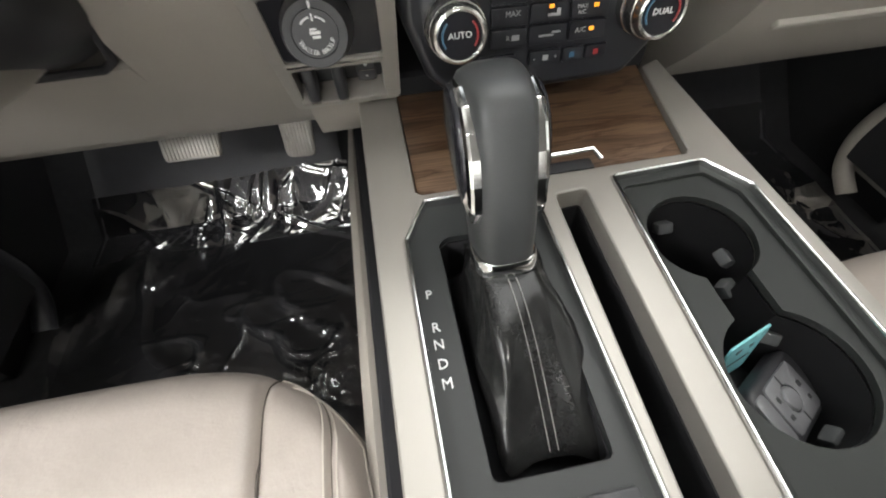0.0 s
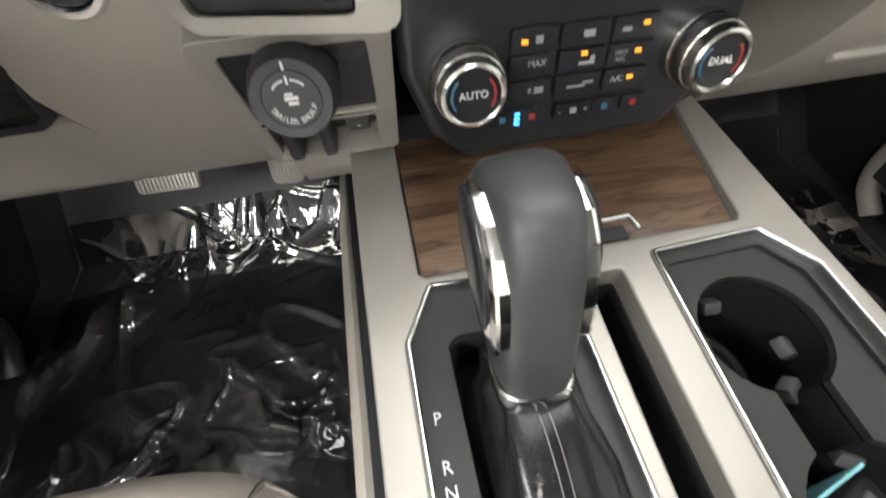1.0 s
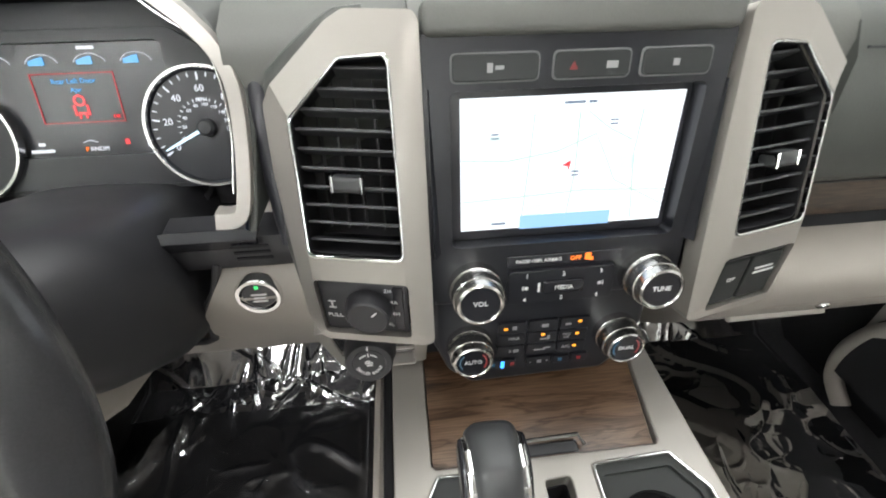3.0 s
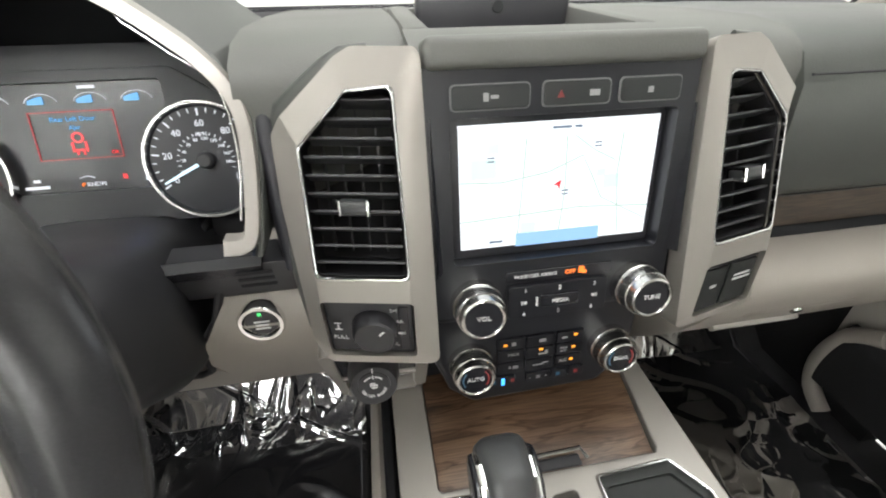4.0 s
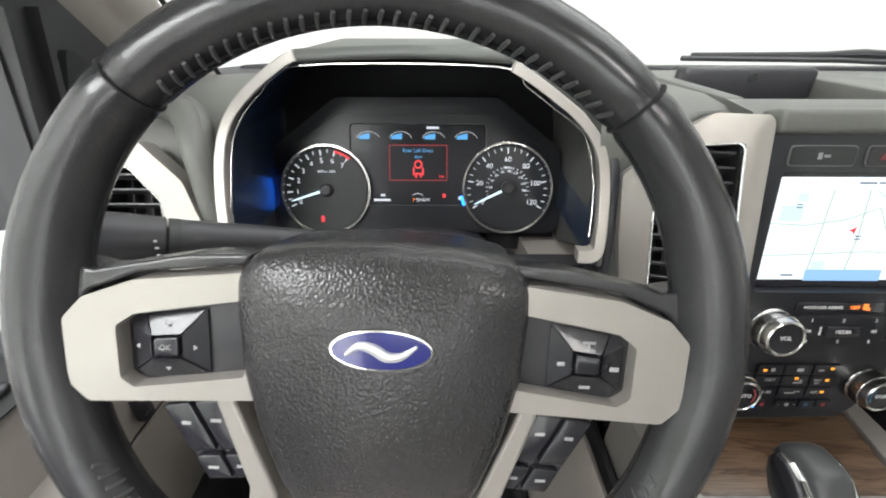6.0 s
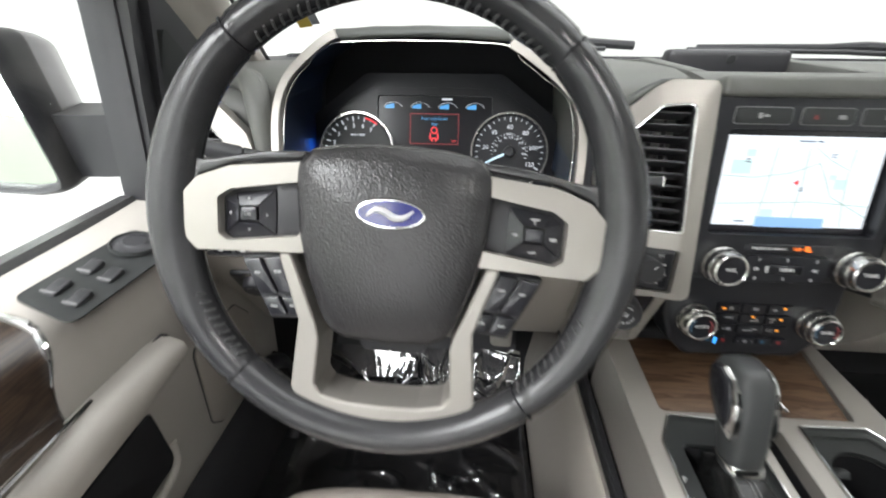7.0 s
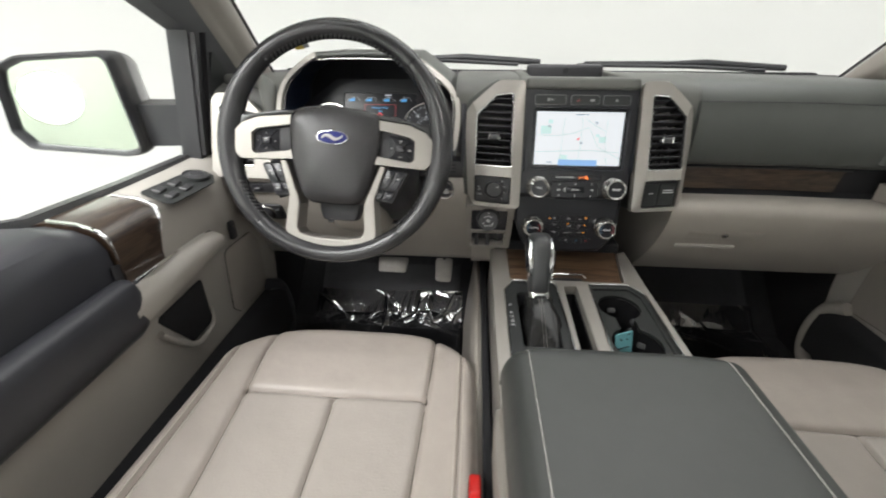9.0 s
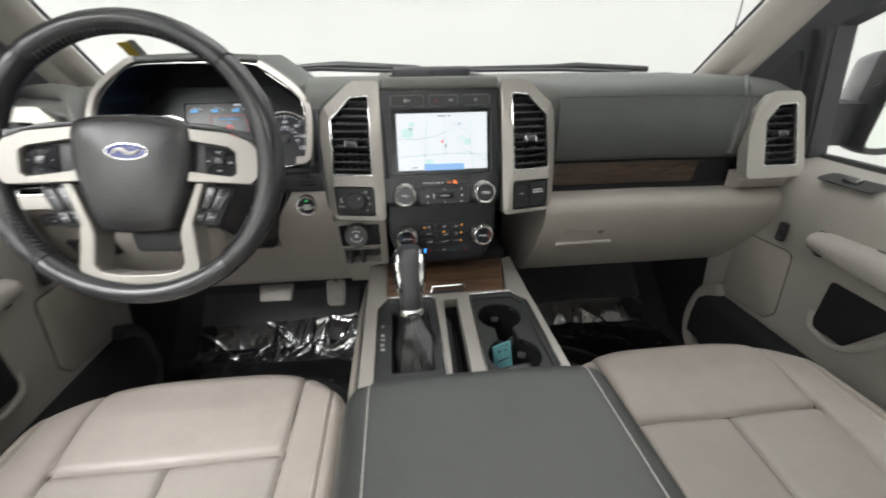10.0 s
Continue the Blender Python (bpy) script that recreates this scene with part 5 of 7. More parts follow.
part("badge_field", plate(oval(0.0268, 0.0106), (), 0.0026, 0.0004, 1, LOGO), BLUE, bd)
swoosh = [(-0.019, -0.0025), (-0.012, 0.003), (-0.004, 0.0015), (0.003, -0.0025), (0.011, -0.002), (0.019, 0.0035)]
part("badge_swirl", tube([LOGO @ Vector((x, y, 0.0027)) for x, y in smooth_line(swoosh, 4)], [0.0008 + 0.0022 * math.sin(math.pi * i / 20) for i in range(21)], 6), SILVERPAINT, bd, "plain silver flourish")
for s in (-1, 1):
    mir = lambda pts: mirrored(pts, s)
    sp = part("spoke", plate(fillet(mir([(0.056, 0.0445), (0.125, 0.037), (0.152, 0.027), (0.1635, 0.015), (0.1635, -0.021), (0.154, -0.031), (0.062, -0.027)]), 0.006, 3), [fillet(mir([(0.066, 0.029), (0.126, 0.019), (0.136, 0.012), (0.136, -0.017), (0.129, -0.022), (0.070, -0.014)]), 0.003, 2)], 0.022, 0.007, 4, WM, -0.012), CHAMP, wheel, "champagne spoke frame", 50)
    part("spoke_back", plate(fillet(mir([(0.060, 0.040), (0.160, 0.030), (0.172, 0.0), (0.160, -0.030), (0.066, -0.028)]), 0.006), (), 0.020, 0.004, 2, WM, -0.026), BLACK, sp)
    part("thumb_rest", plate(fillet(mir([(0.066, 0.052), (0.100, 0.050), (0.150, 0.040), (0.178, 0.046), (0.180, -0.042), (0.156, -0.037), (0.166, -0.018), (0.166, 0.014), (0.153, 0.029), (0.125, 0.040), (0.070, 0.046)]), 0.004, 2), (), 0.022, 0.006, 3, WM, -0.018), WHEELSKIN, sp, "leather over the spoke root", 60)
    part("pad_base", plate(fillet(mir([(0.064, 0.030), (0.127, 0.020), (0.137, 0.013), (0.137, -0.018), (0.130, -0.023), (0.068, -0.015)]), 0.003), (), 0.006, 0.001, 2, WM, -0.006), BLACK, sp)
    cx, cy = 0.112, 0.0005
    quad = [(0.092, 0.021), (0.125, 0.0165), (0.1335, 0.010), (0.1335, -0.0165), (0.127, -0.0205), (0.092, -0.0165)]
    inn = [(0.104, 0.0075), (0.120, 0.006), (0.120, 0.006), (0.120, -0.0065), (0.120, -0.0065), (0.104, -0.006)]
    for idx in ((0, 1), (1, 3), (3, 5), (5, 0)):
        seq = [quad[k % 6] for k in range(idx[0], (idx[1] if idx[1] > idx[0] else idx[1] + 6) + 1)]
        a, b = inn[idx[0]], inn[idx[1]]
        pts = seq + [b, a]
        mx, my = sum(p[0] for p in pts) / len(pts), sum(p[1] for p in pts) / len(pts)
        pts = [(mx + (x - mx) * 0.95, my + (y - my) * 0.95) for x, y in pts]
        rise = [0.0015] * len(seq) + [0.0068, 0.0068]
        flat = [(s * x, y) for x, y in pts]
        part("pad_button", loft([[WM @ Vector((x, y, -0.002)) for x, y in flat], [WM @ Vector((x, y, z)) for (x, y), z in zip(flat, rise)]]), GLOSSBLACK, sp, "", 20)
    part("pad_centre", plate(fillet(mir([(0.1055, 0.0060), (0.1185, 0.0048), (0.1185, -0.0052), (0.1055, -0.0048)]), 0.0015), (), 0.008, 0.001, 2, WM, 0.0), GLOSSBLACK, sp)
    if s < 0:
        part("pad_letters", letters([("OK", 0.0042, -0.112, 0.0003)], WM @ Matrix.Translation((0, 0, 0.0081))), GREYINK, sp)
        part("pad_marks", join(*[plate(q, (), 0.0004, 0, 1, WM, 0.0061) for q in ([(-0.1135, 0.0115), (-0.1105, 0.0115), (-0.112, 0.0135)], [(-0.1135, -0.0115), (-0.1105, -0.0115), (-0.112, -0.0135)], [(-0.1285, 0.0), (-0.1265, 0.0015), (-0.1265, -0.0015)], [(-0.096, 0.0), (-0.098, 0.0015), (-0.098, -0.0015)])]), GREYINK, sp)
    else:
        part("pad_marks", bars([(0.112, 0.0125, 0.007, 0.0016), (0.112, 0.0100, 0.0014, 0.003), (0.098, 0.0, 0.004, 0.0022), (0.127, -0.002, 0.005, 0.0025), (0.112, -0.0130, 0.006, 0.0016)], WM @ Matrix.Translation((0, 0, 0.0061))), GREYINK, sp)
    # lower button group
    base = [(0.090, -0.033), (0.124, -0.038), (0.099, -0.086), (0.066, -0.084)]
    part("button_base", plate(fillet(mir([(0.086, -0.031), (0.127, -0.036), (0.101, -0.090), (0.062, -0.087)]), 0.004), (), 0.012, 0.003, 2, WM, -0.018), BLACK, sp)
    P = lambda f, g: (base[0][0] * (1 - f) * (1 - g) + base[1][0] * f * (1 - g) + base[2][0] * f * g + base[3][0] * (1 - f) * g, base[0][1] * (1 - f) * (1 - g) + base[1][1] * f * (1 - g) + base[2][1] * f * g + base[3][1] * (1 - f) * g)
    for f0, f1 in ((0.03, 0.47), (0.53, 0.97)):
        for g0, g1_ in ((0.02, 0.62), (0.67, 0.98)):
            part("small_button", plate(fillet(mir([P(f0, g0), P(f1, g0), P(f1, g1_), P(f0, g1_)]), 0.002), (), 0.006, 0.0015, 2, WM, -0.007), GLOSSBLACK, sp)
    part("small_marks", bars([(s * P(0.25, 0.25)[0], P(0.25, 0.25)[1], 0.006, 0.002), (s * P(0.75, 0.25)[0], P(0.75, 0.25)[1], 0.005, 0.002), (s * P(0.25, 0.82)[0], P(0.25, 0.82)[1], 0.006, 0.0016), (s * P(0.75, 0.82)[0], P(0.75, 0.82)[1], 0.006, 0.0016)], WM @ Matrix.Translation((0, 0, -0.0009))), GREYINK, sp)
low = [(0.090, -0.029), (0.0725, -0.085), (0.0785, -0.145), (0.068, -0.167), (0.036, -0.180), (0, -0.1825)]
lin = [(0.079, -0.029), (0.057, -0.088), (0.0545, -0.100), (0.0575, -0.141), (0.051, -0.150), (0.030, -0.1545), (0, -0.1555)]
upoly = low + [(-x, y) for x, y in reversed(low[:-1])] + [(-x, y) for x, y in lin] + [(x, y) for x, y in reversed(lin[:-1])]
part("lower_spoke", plate(fillet(upoly, 0.005, 3), (), 0.040, 0.005, 3, WM, -0.035), CHAMP, wheel, "champagne lower spoke loop", 50)
part("hub_back", lathe([(0, -0.02), (0.055, -0.02), (0.062, -0.045), (0.055, -0.075), (0, -0.075)], 32, WM), BLACK, wheel)
part("lower_trim", plate(fillet([(-0.04, -0.095), (0.04, -0.095), (0.030, -0.128), (-0.030, -0.128)], 0.01), (), 0.03, 0.006, 2, WM, -0.070), BLACK, wheel)

# ---- centre console ----
TRAY = surface("mid_grey_tray_plastic", (0.022, 0.024, 0.023), 0.5, 0, 0.06, 20, 0.15, 1200, spec=0.3)
con = thing("centre_console", "champagne centre console with walnut lid and cup holders", "centre console", (0, -0.2, 0.0))
ZC = 0.432
loopL = fillet([(-0.138, -0.40), (-0.138, -0.088), (-0.118, -0.050), (-0.036, -0.053), (-0.028, -0.064), (-0.030, -0.40)], 0.006, 3)
loopR = fillet([(0.022, -0.40), (0.037, -0.055), (0.120, -0.052), (0.144, -0.088), (0.144, -0.40)], 0.006, 3)
slot = fillet([(-0.026, -0.40), (-0.0135, -0.066), (0.0125, -0.064), (0.003, -0.40)], 0.004, 3)
top = [(-0.160, -0.62), (-0.160, 0.092), (-0.122, 0.094), (-0.1225, -0.040), (-0.118, -0.044), (0.112, -0.043), (0.116, -0.038), (0.137, 0.090), (0.159, 0.100), (0.1565, -0.05), (0.1585, -0.62)]
part("top_frame", plate(top, [loopL, slot, loopR], 0.022, 0.004, 3, None, ZC - 0.022), CHAMP, con, "champagne satin frame", 50)


def scaled(loop, d):
    """The loop drawn in by d towards its middle, bar by bar."""
    n, out = len(loop), []
    for i in range(n):
        p, a, b = Vector(loop[i]), Vector(loop[i - 1]), Vector(loop[(i + 1) % n])
        t = ((p - a).normalized() + (b - p).normalized()).normalized()
        out.append(tuple(p + Vector((t.y, -t.x)) * d))
    return out


area = lambda lp: sum(lp[i - 1][0] * lp[i][1] - lp[i][0] * lp[i - 1][1] for i in range(len(lp)))
for lp in (loopL, loopR):
    d = 0.0032 if area(lp) < 0 else -0.0032
    part("chrome_edge", plate(lp, [scaled(lp, d)], 0.010, 0.0019, 4, None, ZC - 0.0075), CHROME, con, "chrome edging", 70)
dl = 0.003 if area(loopL) < 0 else -0.003
boot_hole = fillet([(-0.113, -0.252), (-0.113, -0.092), (-0.106, -0.086), (-0.046, -0.088), (-0.042, -0.10), (-0.045, -0.252)], 0.006, 3)
part("shift_plate", plate(scaled(loopL, dl), [boot_hole], 0.006, 0.001, 1, None, ZC - 0.0125), PLATE, con, "dark grey gear plate")
part("boot_well", plate(boot_hole, [scaled(boot_hole, 0.001 if area(boot_hole) < 0 else -0.001)], 0.05, 0, 1, None, ZC - 0.063), VOID, con)
part("boot_well_floor", plate(boot_hole, (), 0.004, 0, 1, None, ZC - 0.067), VOID, con)
part("gear_letters", letters([("P", 0.0095, -0.1275, -0.133), ("R", 0.0095, -0.1270, -0.158), ("N", 0.0095, -0.1270, -0.170), ("D", 0.0095, -0.1268, -0.183), ("M", 0.0095, -0.1265, -0.1955)], Matrix.Translation((0, 0, ZC - 0.0064))), WHITEINK, con)
part("mode_button", plate(fillet(rect(-0.105, -0.300, -0.070, -0.266), 0.003), (), 0.003, 0.001, 2, None, ZC - 0.0065), BLACK, con)
part("mode_button", plate(fillet(rect(-0.068, -0.300, -0.040, -0.266), 0.003), (), 0.003, 0.001, 2, None, ZC - 0.0065), BLACK, con)
part("slot_well", join(plate(slot, [scaled(slot, 0.0012 if area(slot) < 0 else -0.0012)], 0.055, 0, 1, None, ZC - 0.075), plate(slot, (), 0.004, 0, 1, None, ZC - 0.079)), VOID, con)
part("slot_liner", join(*[rbox(0.0015, 0.20, 0.050, 0.0005, 1, Matrix.Translation((-0.0145 + 0.0035 * k, -0.19, ZC - 0.050 - 0.004 * k)) @ Matrix.Rotation(radians(-2.2), 4, "Z")) for k in range(3)]), RUBBER, con, "ribbed black liner")
# tray with two cups and the channel between them
c1, r1, c2, r2 = (0.083, -0.122), 0.0395, (0.083, -0.229), 0.0425
hole = []
for i in range(25):
    a = radians(-90 + 26) + (2 * math.pi - 2 * radians(26)) * i / 24
    hole.append((c1[0] + r1 * math.cos(a), c1[1] + r1 * math.sin(a)))
for i in range(25):
    a = radians(90 + 24) + (2 * math.pi - 2 * radians(24)) * i / 24
    hole.append((c2[0] + r2 * math.cos(a), c2[1] + r2 * math.sin(a)))
dr = 0.003 if area(loopR) < 0 else -0.003
lip = fillet([(0.032, -0.40), (0.0445, -0.066), (0.117, -0.064), (0.134, -0.090), (0.134, -0.40)], 0.006, 3)
part("tray_rim", plate(scaled(loopR, dr), [lip], 0.006, 0.0015, 2, None, ZC - 0.010), TRAY, con)
part("tray", plate(lip, [hole], 0.006, 0.001, 1, None, ZC - 0.0135), TRAY, con, "grey tray with two cup wells")
part("cup_wall", plate([(0.083 + (x - 0.083) * 1.02, -0.178 + (y + 0.178) * 1.01) for x, y in hole], [hole], 0.078, 0, 1, None, ZC - 0.0935), CUPBLACK, con)
part("cup_floor", plate([(0.083 + (x - 0.083) * 1.02, -0.178 + (y + 0.178) * 1.01) for x, y in hole], (), 0.004, 0, 1, None, ZC - 0.0975), CUPBLACK, con)
part("cup_ring", lathe([(0.031, 0.002), (0.0325, 0.005), (0.0345, 0.005), (0.036, 0.0)], 48, Matrix.Translation((0.082, -0.124, ZC - 0.0935))), CUPTAB, con)
for cx, cy, a in ((c1[0], c1[1] + 0.034, 90), (c1[0] + 0.033, c1[1] - 0.006, 0), (c1[0] + 0.018, c1[1] - 0.032, -60), (c2[0] + 0.024, c2[1] + 0.034, 60), (c2[0] + 0.020, c2[1] - 0.036, -60), (c2[0] - 0.030, c2[1] - 0.010, 180)):
    part("cup_tab", rbox(0.012, 0.014, 0.010, 0.002, 2, Matrix.Translation((cx, cy, ZC - 0.040)) @ Matrix.Rotation(radians(a), 4, "Z") @ Matrix.Rotation(radians(35), 4, "Y")), CUPTAB, con, "grey rubber grip")
# walnut lid with its chrome pull
wd = part("wood_lid", plate([(-0.1215, -0.043), (0.1120, -0.042), (0.1375, 0.100), (0.138, 0.125), (-0.1215, 0.125)], (), 0.014, 0.0015, 2, None, ZC - 0.0185), WOOD, con, "walnut veneer lid")
part("lid_pull", tube([(-0.036, -0.042, ZC + 0.001), (-0.030, -0.029, ZC + 0.006), (0.032, -0.0275, ZC + 0.006), (0.037, -0.037, ZC + 0.002)], 0.0022, 8), CHROME, wd, "chrome pull")
part("pull_recess", plate(fillet(rect(-0.030, -0.041, 0.031, -0.029), 0.002), (), 0.002, 0.0005, 1, None, ZC - 0.0042), BLACK, wd)
# flanks down to the floor
for s in (-1, 1):
    x = s * 0.1575
    part("flank", loft([[(x, y, ZC - 0.014), (s * 0.150, y, ZC - 0.015), (s * 0.150, y, 0.0), (s * 0.168, y, 0.0), (s * 0.164, y, 0.28)] for y in (0.095, -0.10, -0.36, -0.95)]), BEIGE if s > 0 else CHAMP, con)
    # a solid black filler gives the open gap its shade
    part("gap", rbox(0.014, 1.0, 0.34, 0.003, 1, Matrix.Translation((s * 0.172, -0.15, 0.17))), VOID, con)
    part("side_panel", loft([[(s * 0.178, y, zt), (s * 0.186, y, zt + 0.004), (s * 0.194, y, zt - 0.002), (s * 0.206, y, zt - 0.10), (s * 0.222, y, 0.0), (s * 0.178, y, 0.0)] for y, zt in ((0.42, 0.22), (0.30, 0.27), (0.10, 0.315), (-0.15, 0.325), (-0.45, 0.31), (-0.80, 0.29))]), BEIGE, con, "beige console side panel", 50)
part("core", rbox(0.298, 1.30, 0.33, 0.004, 1, Matrix.Translation((0, -0.30, 0.166))), VOID, con)
part("front_core", rbox(0.29, 0.20, 0.30, 0.004, 1, Matrix.Translation((0, 0.20, 0.30))), VOID, con)

# ---- armrest ----
arm = thing("armrest", "padded black leather armrest lid with pale stitching", "armrest", (-0.005, -0.6, 0.40))
AX, AH = -0.006, 0.160


def arm_pt(a, b):
    """a across from flank to flank, b from the front's foot over the top to the rear."""
    s = -1 + 2 * a
    e = abs(s)
    if b < 0.12:
        f = b / 0.12
        y, z = -0.356 - 0.004 * f, 0.455 + 0.050 * f
    elif b < 0.22:
        f = (b - 0.12) / 0.10 * math.pi / 2
        y, z = -0.360 - 0.026 * (1 - math.cos(f)), 0.505 + 0.026 * math.sin(f)
    else:
        f = (b - 0.22) / 0.78
        y, z = -0.386 - 0.62 * f, 0.531 + 0.006 * math.sin(f * 3.14) - 0.012 * f
    edge = max(0.0, (e - 0.80) / 0.20)
    x = AX + AH * (math.copysign(min(e, 0.80) + 0.20 * math.sin(edge * math.pi / 2) * 0.9, s))
    drop = 0.050 * (1 - math.cos(edge * math.pi / 2)) * min(1, max(0, (z - 0.455) / 0.076))
    front = -0.018 * e ** 4
    groove = -0.0016 * math.exp(-((e - 0.795) / 0.012) ** 2)
    return (x, y + front, z - drop + groove)


part("pad", sheet(arm_pt, 70, 60), ARMSKIN, arm, "", 60)
part("base", join(rbox(0.300, 0.62, 0.060, 0.012, 3, Matrix.Translation((AX, -0.68, 0.452)))), BLACK, arm)
part("bin", rbox(0.322, 0.60, 0.12, 0.008, 3, Matrix.Translation((AX, -0.69, 0.375))), BEIGE, arm, "beige bin under the lid")
for e in (-0.775, -0.815, 0.775, 0.815):
    path = [Vector(arm_pt((e + 1) / 2, b)) + Vector((0, 0, 0.0008)) for b in [0.16 + 0.84 * i / 40 for i in range(41)]]
    if abs(e) < 0.8:
        part("stitching", stitches(path, 0.005, 0.0022, 0.0006), THREAD, arm, "pale thread")

# ---- gear shifter ----
gs = thing("gear_shifter", "dark grey gear lever with chrome inserts and leather boot", "gear lever", (-0.075, -0.14, 0.40))


def rrect(cx, cy, z, hw, hd, tilt=0.0, p=3.2, n=32):
    out = []
    for i in range(n):
        a = 2 * math.pi * i / n
        c, s = math.cos(a), math.sin(a)
        dy = hd * math.copysign(abs(s) ** (2 / p), s)
        out.append((cx + hw * math.copysign(abs(c) ** (2 / p), c), cy + dy, z + dy * tilt))
    return out


K = -0.0755
def wedge(row):
    """Narrower towards the rear."""
    cy = sum(p[1] for p in row) / len(row)
    hd = max(p[1] for p in row) - cy
    return [(K + (x - K) * (1 + 0.16 * (y - cy) / hd), y, z) for x, y, z in row]


def gem(outline, ridge, h, m):
    """A faceted piece: its outline rises to a broken ridge."""
    bm = fresh()
    low = [bm.verts.new((x, y, 0)) for x, y in outline]
    rim = [bm.verts.new((x, y, h * 0.30)) for x, y in outline]
    peak = [bm.verts.new((x, y, h)) for x, y in ridge]
    near = [min(range(len(ridge)), key=lambda k: (ridge[k][0] - x) ** 2 + (ridge[k][1] - y) ** 2) for x, y in outline]
    n = len(outline)
    bm.faces.new(low)
    for i in range(n):
        j = (i + 1) % n
        bm.faces.new((low[i], low[j], rim[j], rim[i]))
        bm.faces.new((rim[i], rim[j], peak[near[i]]))
        if near[i] != near[j]:
            bm.faces.new((rim[j], peak[near[j]], peak[near[i]]))
    bm.transform(m)
    return bm


knob_secs = [rrect(K, y, z, w, d, t, p) for y, z, w, d, t, p in (
    (-0.1265, 0.4545, 0.0170, 0.0150, -0.25, 3.6), (-0.1245, 0.4590, 0.0190, 0.0172, -0.25, 3.8), (-0.1160, 0.4800, 0.0198, 0.0200, -0.25, 4.2), (-0.1050, 0.5000, 0.0208, 0.0222, -0.24, 4.4),
    (-0.0950, 0.5180, 0.0214, 0.0250, -0.20, 4.6), (-0.0870, 0.5320, 0.0214, 0.0268, -0.16, 4.6), (-0.0822, 0.5420, 0.0206, 0.0258, -0.16, 4.2), (-0.0800, 0.5485, 0.0186, 0.0226, -0.16, 3.6), (-0.0792, 0.5525, 0.0150, 0.0170, -0.14, 3.0), (-0.0790, 0.5540, 0.0085, 0.0090, -0.1, 2.4))]
part("knob", loft([wedge(r) for r in knob_secs]), KNOBSKIN, gs, "soft dark grey knob", 60)
cheek = [(-0.1255, 0.4840), (-0.1265, 0.4950), (-0.1215, 0.5110), (-0.1150, 0.5250), (-0.1065, 0.5370), (-0.0950, 0.5450), (-0.0800, 0.5475), (-0.0665, 0.5440), (-0.0625, 0.5340), (-0.0680, 0.5180), (-0.0800, 0.5020), (-0.1020, 0.4880)]
inset = lambda k, cy, cz: [(cy + (y - cy) * k, cz + (z - cz) * k) for y, z in cheek]
for s in (-1, 1):
    SIDE = axes((K, 0, 0), (0, 1, 0), (0, 0, 1), (s, 0, 0))
    rings = ((cheek, 0.0160), (cheek, 0.0205), (inset(0.97, -0.092, 0.520), 0.0222), (inset(0.90, -0.072, 0.532), 0.0236), (inset(0.80, -0.072, 0.532), 0.0236))
    part("chrome_insert", loft([[SIDE @ Vector((y, z, h)) for y, z in fillet(r, 0.003, 2)] for r, h in rings]), CHROME, gs, "chrome frame round the side button", 14)
    part("insert_facet", gem([(-0.1235, 0.4870), (-0.1235, 0.4960), (-0.1165, 0.5120), (-0.1100, 0.5060), (-0.1120, 0.4930)], ((-0.1175, 0.4980),), 0.0052, SIDE @ Matrix.Translation((0, 0, 0.0205))), CHROME, gs, "", 6)
    part("insert_facet", gem([(-0.1160, 0.5140), (-0.1105, 0.5260), (-0.1030, 0.5330), (-0.1020, 0.5240), (-0.1085, 0.5100)], ((-0.1075, 0.5200),), 0.0050, SIDE @ Matrix.Translation((0, 0, 0.0208))), CHROME, gs, "", 6)
    pad = inset(0.84, -0.072, 0.532)
    part("side_button", loft([[SIDE @ Vector((y, z, h)) for y, z in fillet(r, 0.005, 3)] for r, h in ((pad, 0.0200), (pad, 0.0248), (inset(0.78, -0.073, 0.531), 0.0264), (inset(0.56, -0.077, 0.529), 0.0274), (inset(0.2, -0.082, 0.525), 0.0278))]), GLOSSBLACK, gs, "black thumb button", 50)
part("collar", loft([rrect(K, -0.1285, 0.4465, 0.0195, 0.0170, -0.3), rrect(K, -0.1275, 0.4480, 0.0208, 0.0180, -0.3), rrect(K, -0.1240, 0.4560, 0.0208, 0.0180, -0.3), rrect(K, -0.1235, 0.4575, 0.0195, 0.0168, -0.3)]), CHROME, gs, "chrome collar", 60)
bsec = []
NBO = 72
for k in range(25):
    f = k / 24
    z = 0.452 + (0.404 - 0.452) * f ** 1.15
    g = f ** 1.4
    cy, hw, hd = -0.129 + (-0.170 + 0.129) * g, 0.018 + (0.0360 - 0.018) * f ** 0.8, 0.016 + (0.079 - 0.016) * g
    row = []
    for i in range(NBO):
        a = 2 * math.pi * i / NBO
        c, s = math.cos(a), math.sin(a)
        fold = 1 + 0.11 * math.sin(f * 3.14) * math.sin(3 * a + 4 * f) + 0.09 * math.sin(f * 4.2) * math.sin(5 * a - 3 * f) + 0.08 * math.sin(f * 3.14) * (1 - abs(math.sin(4 * a + 2.5 * f))) ** 2
        ease = 2.4 + 1.6 * f
        row.append((K + 0.004 * f + hw * fold * math.copysign(abs(c) ** (2 / ease), c), cy + hd * fold * math.copysign(abs(s) ** (2 / ease), s), z + (0.012 * math.sin(f * 3.14) if s < 0 else 0) * abs(s)))
    bsec.append(row)
part("boot", loft(bsec, True, False), BOOT, gs, "creased black leather boot", 60)
